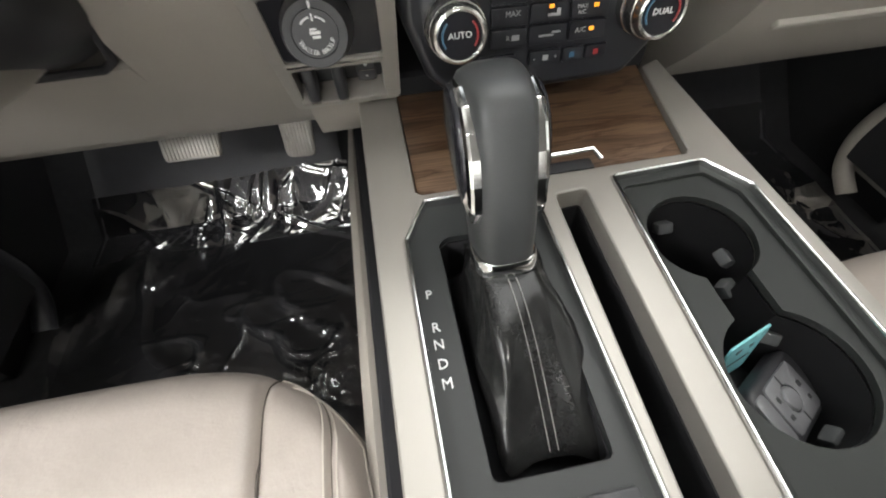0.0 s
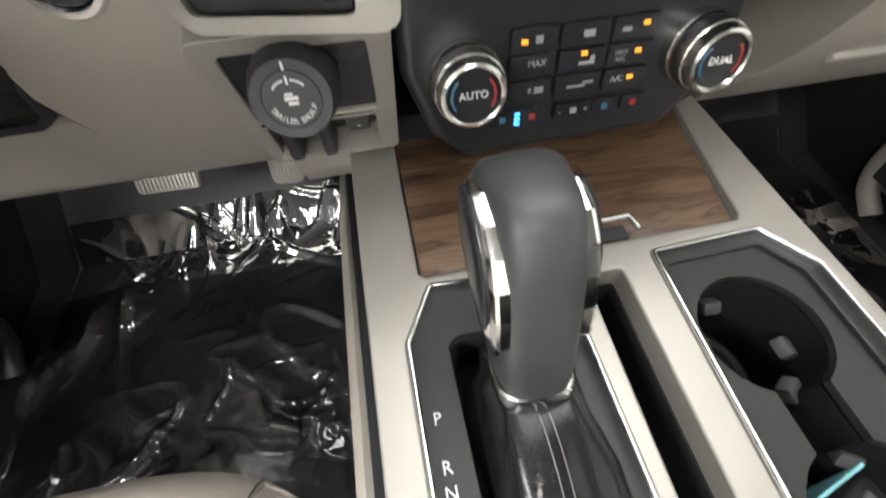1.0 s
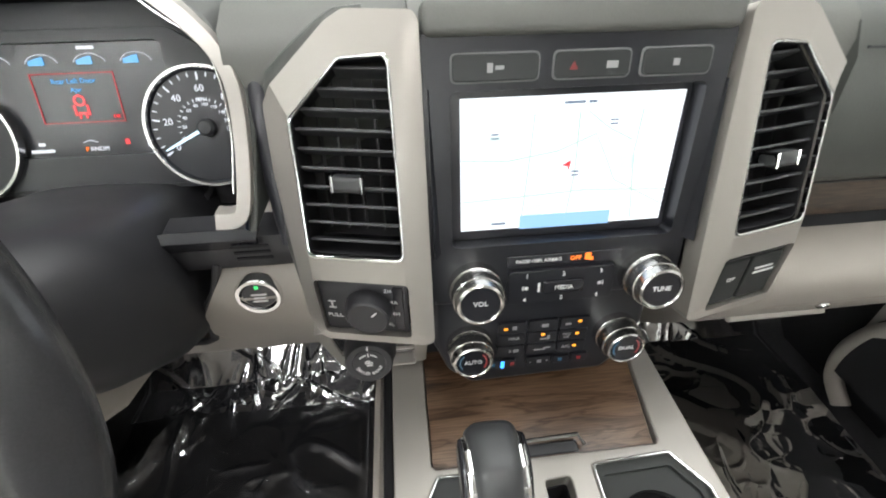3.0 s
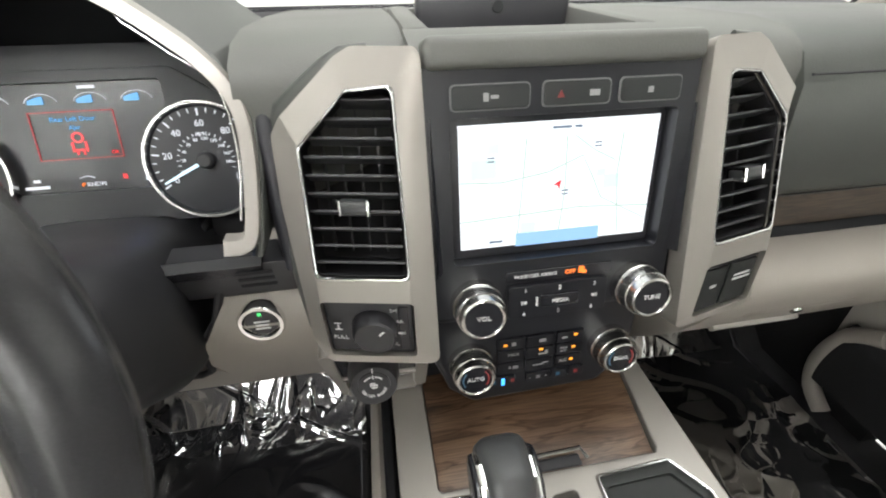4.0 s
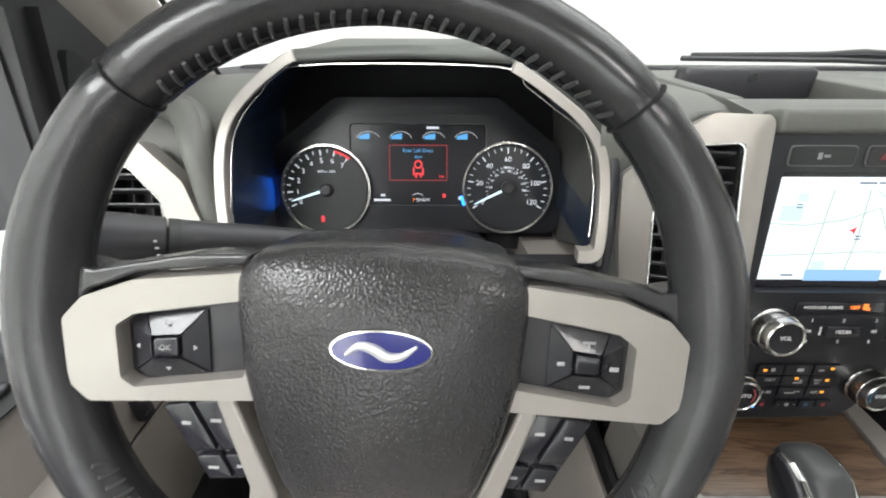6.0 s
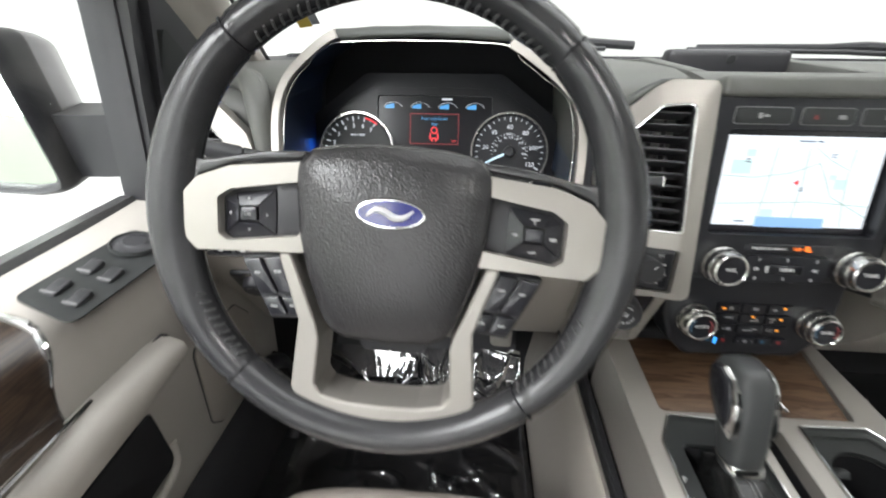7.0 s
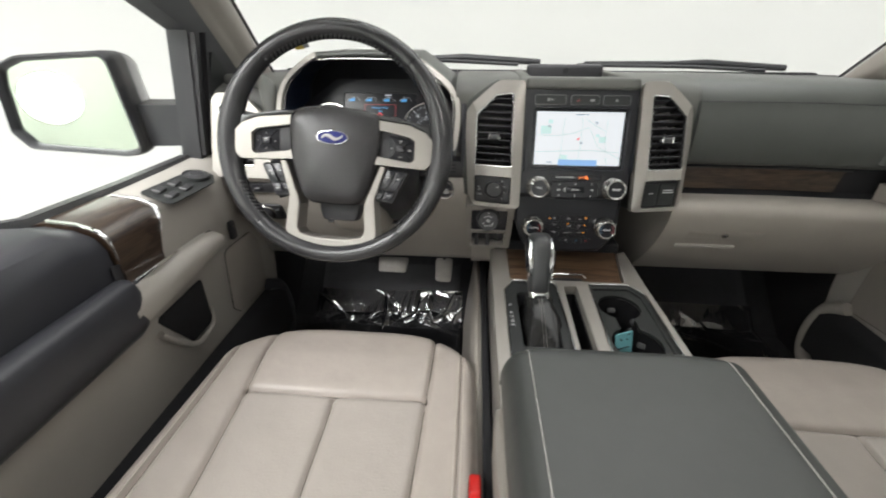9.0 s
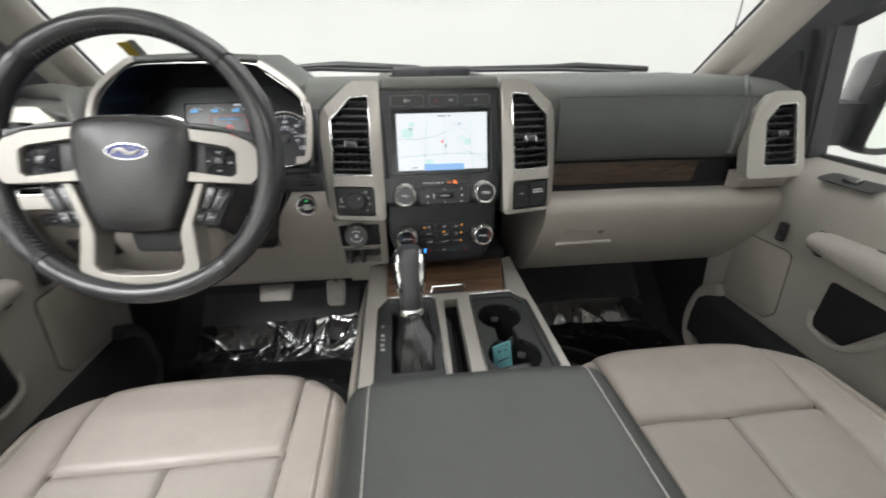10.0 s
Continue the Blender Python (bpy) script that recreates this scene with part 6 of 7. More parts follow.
for off in (-0.0026, 0.0026):
    path = [Vector((bsec[k][int(NBO * 0.75)][0] + off, bsec[k][int(NBO * 0.75)][1] - 0.0007, bsec[k][int(NBO * 0.75)][2] + 0.0007)) for k in range(1, 25)]
    part("boot_stitching", stitches(path, 0.0038, 0.0030, 0.00035), BOOTTHREAD, gs, "pale double stitching")

# ---- key fob and paper tag in the rear cup ----
fob = thing("key_fob", "black and silver key fob in the cup holder", "key fob", (0.092, -0.232, 0.37))
FM = axes((0.092, -0.236, 0.378), (0.86, 0.42, -0.28), (-0.36, 0.90, 0.24), (0.353, -0.106, 0.93))
part("body", plate(fillet(rect(-0.036, -0.022, 0.040, 0.022), 0.013, 5), (), 0.012, 0.005, 4, FM), BLACK, fob)
part("silver_face", plate(fillet(rect(-0.020, -0.0165, 0.025, 0.0165), 0.005, 3), [oval(0.0092, 0.0092, 28)], 0.002, 0.0008, 2, FM, 0.0115), FOBSILVER, fob)
part("silver_end", plate(fillet(rect(-0.034, -0.0160, -0.0215, 0.0160), 0.004, 3), (), 0.002, 0.0008, 2, FM, 0.0110), FOBSILVER, fob)
part("round_button", lathe([(0, 0.0150), (0.0050, 0.0150), (0.0072, 0.0142), (0.0080, 0.0125), (0.0080, 0.0110)], 28, FM), FOBSILVER, fob)
part("button_line", bars([(0.0, 0.0128, 0.0009, 0.0070), (0.0, -0.0128, 0.0009, 0.0070)], FM @ Matrix.Translation((0, 0, 0.0136)), 0.0004), BLACK, fob)
part("key_marks", bars([(0.017, 0.002, 0.004, 0.004), (0.017, -0.008, 0.003, 0.003), (-0.014, 0.006, 0.003, 0.004), (-0.014, -0.006, 0.004, 0.003)], FM @ Matrix.Translation((0, 0, 0.0136)), 0.0003), PLATE, fob)
tag = thing("paper_tag", "pale teal tag standing in the cup holder", "tag", (0.068, -0.206, 0.40))
TG = axes((0.069, -0.206, 0.407), (0.94, 0.30, 0.12), (-0.10, 0.15, 0.98), (0.32, -0.93, 0.10))
part("card", plate(fillet(rect(-0.017, -0.034, 0.017, 0.020), 0.002), [oval(0.0022, 0.0022, 12, 0.010, 0.014)], 0.0015, 0.0003, 1, TG), TEAL, tag)
part("card_marks", bars([(-0.006, 0.008, 0.004, 0.004), (0.006, 0.006, 0.003, 0.003), (0.0, -0.010, 0.022, 0.002)], TG @ Matrix.Translation((0, 0, 0.0016))), BLACK, tag)


# ---- seats ----
def welt(y):
    """How far out the bolster's welt runs: it curves in round the front corner."""
    return 0.222 if y < -0.20 else 0.170 + 0.052 * math.sqrt(max(0.0, 1 - ((y + 0.20) / 0.068) ** 2))


def seat_top(u, y):
    """Cushion height at u across from its middle and y."""
    e = abs(u) / 0.262
    back = max(0.0, -0.20 - y)
    z = 0.338 - 0.085 * back + 0.03 * back * back
    z += (0.012 + 0.16 * min(back, 0.4)) * max(0, (e - 0.60) / 0.40) ** 1.5
    z -= 0.085 * max(0.0, (e - 0.86) / 0.14) ** 2.4
    z -= 0.004 * max(0, 1 - (e / 0.6) ** 2) * min(1, back * 8)
    for c in (-0.166, 0.166):
        z -= 0.0095 * math.exp(-abs((u - c - (0.012 if c < 0 else -0.012) * min(1, back * 3)) / 0.0050) ** 1.3)
    if abs(u) < 0.166:
        z -= 0.0100 * math.exp(-abs((y + 0.290) / 0.0055) ** 1.3)
        z += 0.004 * math.sin(max(0, min(1, (y + 0.29) / 0.17)) * math.pi)
    if abs(u) < 0.155 and y < -0.29:
        z -= 0.0085 * math.exp(-abs(u / 0.0050) ** 1.3)
        z += 0.003 * abs(math.sin(u / 0.155 * math.pi))
    z -= 0.006 * math.exp(-abs((abs(u) - welt(y)) / 0.0030) ** 1.4)
    return z


front_y = lambda u: -0.100 - 0.125 * (abs(u) / 0.262) ** 4


def seat_pt(sx, drop=0.0):
    def fn(a, b):
        x, y, z = shape(a, b)
        return (x, y, z - drop)

    def shape(a, b):
        u = 0.262 * math.copysign(1 - (1 - abs(2 * a - 1)) ** 1.0, 2 * a - 1)
        fy = front_y(u)
        R = 0.045
        if b < 0.14:
            return (sx + u * (0.96 + 0.04 * b / 0.14), fy - 0.012 * (1 - b / 0.14), 0.12 + (seat_top(u, fy - R) - R - 0.12) * b / 0.14)
        if b < 0.30:
            f = (b - 0.14) / 0.16 * math.pi / 2
            return (sx + u, fy - R * (1 - math.cos(f)), seat_top(u, fy - R * (1 - math.cos(f))) - R * (1 - math.sin(f)))
        if b < 0.50:
            y = fy - R + (-0.290 - fy + R) * (b - 0.30) / 0.20
        else:
            y = -0.290 - 0.62 * (b - 0.50) / 0.50
        return (sx + u, y, seat_top(u, y))
    return fn


US = steps(-0.262, 0.262, 0.0065, (-0.166, 0.166, -0.154, 0.154, 0.0, -0.222, 0.222))
BS = steps(0.0, 1.0, 0.0095, (0.50,), 0.0018, 0.018)


def region(kind, sx, drop):
    fn = seat_pt(sx, drop)

    def keep(a, b):
        x, y, z = fn(a, b)
        u = x - sx
        lim = 0.166 - 0.012 * min(1, max(0, -0.20 - y) * 3)
        if kind == "left":
            return u < -lim
        if kind == "right":
            return u > lim
        if abs(u) > lim:
            return False
        thigh = b < 0.50
        if kind == "thigh":
            return thigh
        return (not thigh) and ((u < 0) == (kind == "insl"))
    return weave(fn, [(u / 0.262 + 1) / 2 for u in US], BS, keep)


def seat(sx, label, drop=0.0):
    st = thing("front_seat", label, "seat", (sx, -0.45, 0.0), "front seats")
    part("thigh_panel", region("thigh", sx, drop), LEATHER, st, "", 70)
    part("insert", region("insl", sx, drop), PERF, st, "perforated insert", 70)
    part("insert", region("insr", sx, drop), PERF, st, "perforated insert", 70)
    part("bolster", region("left", sx, drop), LEATHER, st, "", 70)
    part("bolster", region("right", sx, drop), LEATHER, st, "", 70)
    part("seat_base", rbox(0.40, 0.62, 0.13, 0.02, 2, Matrix.Translation((sx, -0.52, 0.085))), VOID, st)
    fn = seat_pt(sx, drop)
    row = lambda u, b: Vector(fn((u / 0.262 + 1) / 2, b))
    depth = [0.15 + 0.85 * i / 60 for i in range(61)]
    back = [-0.1335 - 0.0665 * (1 - math.cos(i / 24 * math.pi / 2)) for i in range(25)] + [-0.20 - 0.69 * i / 50 for i in range(1, 51)]

    def at(u, y):
        """The cushion's skin at u across and y, round its front roll too."""
        fy = front_y(u)
        f = math.acos(max(-1.0, min(1.0, 1 - (fy - y) / 0.045))) if y > fy - 0.045 else math.pi / 2
        return Vector((sx + u, y, seat_top(u, y) - 0.045 * (1 - math.sin(f)) - drop))
    for s in (-1, 1):
        part("seam", tube([row(s * (0.166 - 0.012 * min(1, max(0, -0.20 - row(s * 0.16, b).y) * 3)), b) for b in depth], 0.0011, 6), SEAM, st)
        part("seam", tube([at(s * welt(y), y) for y in back], 0.0007, 6), SEAM, st)
    part("seam", tube([Vector((sx + u, -0.290, seat_top(u, -0.290) - drop)) for u in [-0.155 + 0.31 * i / 40 for i in range(41)]], 0.0011, 6), SEAM, st)
    part("seam", tube([Vector((sx, y, seat_top(0, y) - drop)) for y in [-0.292 - 0.5 * i / 30 for i in range(31)]], 0.0011, 6), SEAM, st)
    for s in (-1, 1):
        for off in (-0.0050, 0.0050):
            path = [at(s * (welt(y) + off), y - (off if y > -0.19 else 0.0)) + Vector((0, 0, 0.0007)) for y in back]
            part("stitching", stitches(path, 0.0046, 0.0024, 0.0008), SEATTHREAD, st)
        edge = [row(s * (0.172 + 0.070 * i / 24), 0.175 + 0.02 * (i / 24) ** 3) for i in range(25)] + [row(s * (0.242 + 0.008 * min(1, i / 8)), 0.195 + 0.77 * i / 50) for i in range(1, 51)]
        part("stitching", stitches([p + Vector((0, 0.0005, 0.0007)) for p in edge], 0.0046, 0.0024, 0.0008), SEATTHREAD, st)
    return st


seat(-0.4395, "beige leather driver's seat cushion with perforated insert")
seat(0.4375, "beige leather passenger's seat cushion with perforated insert", 0.014)
bk = thing("seat_belt_buckle", "red and black seat belt buckle beside the driver's seat", "buckle", (-0.192, -0.47, 0.30))
BM = axes((-0.192, -0.468, 0.325), (1, 0, 0), (0, 0.25, 0.968), (0, -0.968, 0.25))
part("body", rbox(0.018, 0.060, 0.036, 0.004, 2, BM), BLACK, bk)
part("release", rbox(0.016, 0.014, 0.034, 0.004, 3, BM @ Matrix.Translation((0, 0.034, 0))), RED, bk, "red release button")

# ---- pedals ----
PB = axes((-0.450, 0.326, 0.240), (1, 0, 0), (0, 0.55, 0.835), (0, -0.835, 0.55)) @ Matrix.Diagonal((0.80, 0.80, 0.9, 1))
pd = thing("brake_pedal", "ribbed metal brake pedal", "pedal", (-0.455, 0.32, 0.22))
part("pad", plate(fillet([(-0.058, -0.028), (0.050, -0.030), (0.060, 0.030), (-0.058, 0.030)], 0.010, 3), (), 0.012, 0.003, 2, PB), PEDAL, pd)
for k in range(15):
    part("rib", rbox(0.0032, 0.050, 0.004, 0.001, 1, PB @ Matrix.Translation((-0.050 + 0.0071 * k, 0.0, 0.013))), PEDAL, pd)
part("arm", tube([PB @ Vector((0, 0.01, -0.005)), (-0.455, 0.37, 0.33), (-0.455, 0.36, 0.45)], 0.012, 8), BLACK, pd)
PG = axes((-0.292, 0.358, 0.208), (1, 0, 0), (0, 0.50, 0.866), (0, -0.866, 0.50)) @ Matrix.Diagonal((0.86, 0.72, 0.9, 1))
ga = thing("accelerator_pedal", "ribbed metal accelerator pedal", "pedal", (-0.285, 0.33, 0.2))
part("pad", plate(fillet([(-0.030, -0.050), (0.028, -0.054), (0.034, 0.056), (-0.032, 0.056)], 0.016, 4), (), 0.010, 0.003, 2, PG), PEDAL, ga)
for k in range(8):
    part("rib", rbox(0.0032, 0.090, 0.004, 0.001, 1, PG @ Matrix.Translation((-0.023 + 0.0066 * k, 0.0, 0.011))), PEDAL, ga)
part("arm", tube([PG @ Vector((0, 0.03, -0.005)), (-0.285, 0.40, 0.34), (-0.285, 0.38, 0.44)], 0.010, 8), BLACK, ga)

# ---- floor mats under crinkled film ----
ground = lambda y: 0.0 if y < 0.36 else min(0.30, (y - 0.36) * 0.95)


def ridge(x, y, k, seed):
    v = noise.noise(Vector((x * k + seed, y * k, seed)))
    return 1 - min(1, abs(v) * 2.6)


def mat_and_film(x0, x1, y0, y1, label, flabel, seed, folds, tufts, calm=1.0):
    mt = thing("floor_mat", label, "floor mat", ((x0 + x1) / 2, (y0 + y1) / 2, 0.0), "floor mats")
    part("sheet", sheet(lambda a, b: (x0 + (x1 - x0) * a, y0 + (y1 - y0) * b, ground(y0 + (y1 - y0) * b) + 0.012 + 0.010 * max(0, (abs(2 * a - 1) - 0.94) / 0.06)), 40, 50), RUBBER, mt)

    def fl(a, b):
        x, y = x0 - 0.01 + (x1 - x0 + 0.02) * a, y0 - 0.02 + (0.44 - y0) * b
        z = ground(y) + 0.020
        bulge = folds(x, y)
        soft = noise.noise(Vector((x * 7, y * 5, seed))) + 0.5 * noise.noise(Vector((x * 15, y * 9, seed + 2)))
        z += calm * 0.0030 * soft + calm * 0.005 * max(0, ridge(x * 0.8 + y * 0.5, y, 5, seed + 5) - 0.80) / 0.20
        z += bulge * (0.010 + 0.020 * ridge(x + 0.30 * y, y * 0.28, 8, seed) ** 3 + 0.010 * ridge(x * 1.2 - 0.35 * y, y * 0.5, 17, seed + 3) ** 3 + 0.0012 * ridge(x, y, 40, seed + 9) ** 2)
        z += tufts(x, y) * (0.012 * ridge(x * 0.7 + y * 0.8, y * 0.9 - x * 0.8, 9, seed + 12) ** 4 + 0.005 * ridge(x * 0.5 - y, y * 0.6 + x * 0.5, 19, seed + 14) ** 4 + 0.001 * ridge(x, y, 36, seed + 17) ** 3)
        return (x, y, z)
    SPLIT = 0.78
    pf = thing("protective_film", flabel, "plastic film", ((x0 + x1) / 2, (y0 + y1) / 2, 0.02), "floor films")
    part("flat_sheet", sheet(lambda a, b: fl(a, b * SPLIT), 210, 180), FILM, pf, "", 80)
    part("bunched_edge", sheet(lambda a, b: fl(a, SPLIT + (1 - SPLIT) * b), 180, 90), BUNCHED, pf, "bunched, crinkled end of the film", 80)


g2d = lambda x, y, cx, cy, sx_, sy_: math.exp(-((x - cx) / sx_) ** 2 - ((y - cy) / sy_) ** 2)
mat_and_film(-0.735, -0.240, -0.16, 0.50, "black rubber floor mat in the driver's footwell", "crinkled clear film over the driver's floor mat", 4.0,
             lambda x, y: (0.85 + 0.5 * noise.noise(Vector((x * 9, y * 5, 8.0)))) * math.exp(-((y - 0.372 + 1.1 * max(0.0, -0.40 - x) ** 1.5) / 0.050) ** 2) + 0.5 * g2d(x, y, -0.66, 0.27, 0.05, 0.08),
             lambda x, y: g2d(x, y, -0.43, 0.06, 0.10, 0.08) + 0.9 * g2d(x, y, -0.30, 0.02, 0.08, 0.06) + 0.6 * g2d(x, y, -0.63, -0.01, 0.10, 0.07) + 0.07)
mat_and_film(0.240, 0.735, -0.16, 0.52, "black rubber floor mat in the passenger's footwell", "crinkled clear film over the passenger's floor mat", 11.0,
             lambda x, y: 0.45 * g2d(x, y, 0.48, 0.36, 0.10, 0.05) + 0.45 * g2d(x, y, 0.72, 0.22, 0.05, 0.06),
             lambda x, y: 0.25 * g2d(x, y, 0.52, 0.03, 0.12, 0.09) + 0.30 * g2d(x, y, 0.71, 0.14, 0.06, 0.12) + 0.15 * g2d(x, y, 0.40, 0.30, 0.10, 0.06) + 0.02, 0.5)


# ---- doors ----
def door(sx, word):
    X = lambda x: sx * x
    dr_ = thing("front_door", f"beige {word} door panel with walnut trim and black armrest", "door", (X(0.82), -0.3, 0.1), "front doors")
    prof = [(0.880, 0.632), (0.845, 0.635), (0.800, 0.630), (0.772, 0.618), (0.760, 0.598), (0.758, 0.55), (0.762, 0.50), (0.774, 0.455), (0.797, 0.20), (0.80, 0.06), (0.880, 0.06)]
    swing = lambda y, z, k: y - k * min(1, max(0, (0.628 - z) / 0.06)) * (1 if z > 0.455 else 0)
    ys = [0.235, 0.20, 0.115, 0.06, 0.0, -0.05, -0.10]
    part("front_panel", loft([[(X(x + (0.0 if z < 0.47 else 0.03 if y > 0.1 else 0.012 * max(0, y) / 0.06)), y, z) for x, z in prof] for y in ys] + [[(X(x), swing(-0.158, z, 0.030), z) for x, z in prof]]), BEIGEHI, dr_, "beige panel with switches", 50)
    part("rear_panel", loft([[(X(x + 0.004), y, z if z < 0.6 else z + 0.022 * min(1, max(0, (-0.29 - y) / 0.05))) for x, z in prof] for y in (-0.284, -0.30, -0.33, -0.5, -0.8, -1.1)]), DOORPAD, dr_, "black padded upper door", 50)
    wprof = [(0.880, 0.634), (0.845, 0.639), (0.800, 0.635), (0.768, 0.622), (0.756, 0.600), (0.754, 0.55), (0.757, 0.50), (0.77, 0.46), (0.88, 0.46)]
    part("wood_trim", loft([[(X(x), swing(y, z, k), z) for x, z in wprof] for y, k in ((-0.163, 0.030), (-0.18, 0.028), (-0.22, 0.018), (-0.26, 0.006), (-0.280, 0.0))]), DOORWOOD, dr_, "walnut trim wrapping the door top", 50)
    for y, k, lift in ((-0.1605, 0.030, 0.0), (-0.282, 0.0, 0.004)):
        part("chrome_strip", tube([(X(x - 0.002), swing(y, z, k), z + 0.0012 + lift) for x, z in ((0.845, 0.639), (0.800, 0.635), (0.780, 0.628), (0.768, 0.622), (0.760, 0.610), (0.756, 0.595), (0.755, 0.575))], [0.0026, 0.0028, 0.0030, 0.0030, 0.0028, 0.0022, 0.0008], 8), CHROME, dr_, "chrome divider")
    part("lower_panel", loft([[(X(x), y, z) for x, z in ((0.880, 0.46), (0.7735, 0.46), (0.797, 0.20), (0.80, 0.06), (0.880, 0.06))] for y in (-0.158, -0.284, -0.6, -1.1)]), BEIGEHI, dr_, "", 50)
    arm_prof = [(0.775, 0.546), (0.752, 0.553), (0.738, 0.552), (0.730, 0.543), (0.726, 0.528), (0.725, 0.495), (0.731, 0.466), (0.742, 0.452), (0.775, 0.448)]
    secs = []
    for y, k in ((-0.288, 0.90), (-0.294, 0.97), (-0.306, 1.0), (-0.45, 1.02), (-0.75, 1.04), (-1.1, 1.04)):
        secs.append([(X(0.78 + (x - 0.78) * k), y, 0.507 + (z - 0.507) * k) for x, z in arm_prof])
    part("armrest_pad", loft(secs), DOORPAD, dr_, "black padded armrest", 50)
    # pull handle with chrome strip
    pp = [(-0.060, 0.512, 0.018), (-0.085, 0.513, 0.022), (-0.16, 0.511, 0.028), (-0.26, 0.508, 0.034), (-0.306, 0.506, 0.037), (-0.314, 0.503, 0.031)]
    secs = []
    for y, z, h in pp:
        secs.append([(X(x), y, z + dz * h) for x, dz in ((0.770, 0.75), (0.742, 0.80), (0.728, 0.45), (0.724, -0.2), (0.732, -0.95), (0.750, -1.15), (0.770, -1.1))])
    part("pull_handle", loft(secs), BEIGEHI, dr_, "beige pull handle", 50)
    part("pull_strip", tube([(X(0.750), -0.167, 0.5360), (X(0.742), -0.22, 0.5405), (X(0.734), -0.288, 0.5450)], [0.0022, 0.0036, 0.0042], 8), CHROME, dr_, "chrome strip")
    part("handle_cup", loft([[(X(0.759), y, z0), (X(0.757), y, z0), (X(0.757), y, z1), (X(0.759), y, z1)] for y, z0, z1 in ((-0.19, 0.535, 0.55), (-0.24, 0.535, 0.565), (-0.296, 0.535, 0.575))]), BLACK, dr_)
    # a dark plate paints the shade round the handle's end
    GAP = axes((X(0.7575), 0, 0), (0, 1, 0), (0, 0, 1), (-sx, 0, 0))
    part("handle_gap_shade", plate(fillet([(-0.046, 0.486), (-0.049, 0.520), (-0.058, 0.528), (-0.078, 0.528), (-0.078, 0.476), (-0.064, 0.474)], 0.006), (), 0.003, 0.001, 1, GAP), BLACK, dr_, "dark plate for the shade in the gap at the handle's end")
    part("pocket_lip", tube(flowing([(X(0.784), -0.084, 0.350), (X(0.782), -0.089, 0.322), (X(0.779), -0.110, 0.310), (X(0.774), -0.160, 0.312), (X(0.768), -0.205, 0.350), (X(0.764), -0.250, 0.408)]), 0.0065, 10), BEIGEHI, dr_, "raised lip of the pocket", 60)
    # beige rim; on the driver's side black stands in for its shade
    part("bin_rim", tube(flowing([(X(0.776), 0.150, 0.262), (X(0.770), 0.196, 0.228), (X(0.764), 0.212, 0.150), (X(0.764), 0.196, 0.080), (X(0.764), 0.150, 0.040)]), 0.017, 12), BEIGE if sx > 0 else DOORPAD, dr_, "rounded rim of the map bin", 60)
    # pocket under the pull: no hollow, its shade is a flat dark plate
    SLOPE = axes((X(0.774 + 0.0902 * 0.455), 0, 0), (0, 1, 0), (-sx * 0.0899, 0, 0.996), (-sx * 0.996, 0, -0.0899))
    part("pocket", plate(fillet([(-0.100, 0.436), (-0.088, 0.318), (-0.160, 0.316), (-0.240, 0.430)], 0.010), (), 0.005, 0.002, 2, SLOPE, -0.002), VOID, dr_, "flat dark plate for the shade inside the door pocket")
    # speaker cover forward, and its seam
    sp_ = fillet([(0.112, 0.448), (-0.006, 0.452), (-0.006, 0.290), (0.018, 0.262), (0.168, 0.250), (0.150, 0.40)], 0.018)
    part("speaker_seam", plate(sp_, (), 0.004, 0, 1, SLOPE, -0.003), BLACK, dr_)
    part("speaker_cover", plate([(0.078 + (x - 0.078) * 0.975, 0.35 + (z - 0.35) * 0.975) for x, z in sp_], (), 0.007, 0.0025, 2, SLOPE, -0.003), BEIGE, dr_, "beige speaker cover")
    # the map bin is a closed block, coloured as dark as its hollow
    part("lower_bin_shade", loft([[(X(x), y, z) for x, z in ((0.79, 0.245), (0.770, 0.240), (0.755, 0.215), (0.75, 0.10), (0.79, 0.08))] for y in (0.21, 0.17, -0.1, -0.35, -0.9)]), VOID, dr_, "solid dark block for the shaded hollow of the map bin", 50)
    lk = part("lock_switch", plate(fillet(rect(-0.009, -0.022, 0.011, 0.022), 0.006), (), 0.008, 0.002, 2, axes((X(0.765), 0.026, 0.489), (0, 1, 0), (0, 0, 1), (-sx, 0, 0))), BLACK, dr_, "door lock rocker")
    part("lock_edge", bars([(0.001, 0.010, 0.010, 0.002), (0.001, -0.012, 0.010, 0.002)], axes((X(0.7568), 0.026, 0.489), (0, 1, 0), (0, 0, 1), (-sx, 0, 0))), SATINCHROME, lk)
    # switch bank on the ledge
    n = Vector((-sx * 0.22, 0, 0.975)).normalized()
    t = Vector((0, 1, 0))
    SW = axes((X(0.775), -0.060, 0.6265), tuple(t.cross(n)) if sx < 0 else tuple(t.cross(n)), tuple(t), tuple(n))
    if sx < 0:
        part("switch_plate", plate(fillet([(-0.040, -0.075), (0.030, -0.092), (0.034, 0.040), (0.012, 0.075), (-0.034, 0.075)], 0.012), (), 0.002, 0.0006, 2, SW), PLATE, dr_, "grey window switch plate")
        for i, (u, v) in enumerate(((-0.016, -0.052), (0.012, -0.060), (-0.014, -0.012), (0.012, -0.018))):
            sw = part("window_switch", rbox(0.014, 0.022, 0.009, 0.003, 3, SW @ Matrix.Translation((u, v, 0.003)) @ Matrix.Rotation(radians(12), 4, "X")), BLACK, dr_)
            part("switch_edge", rbox(0.015, 0.002, 0.003, 0.0006, 1, SW @ Matrix.Translation((u, v - 0.0105, 0.0064))), DARKTHREAD, sw)
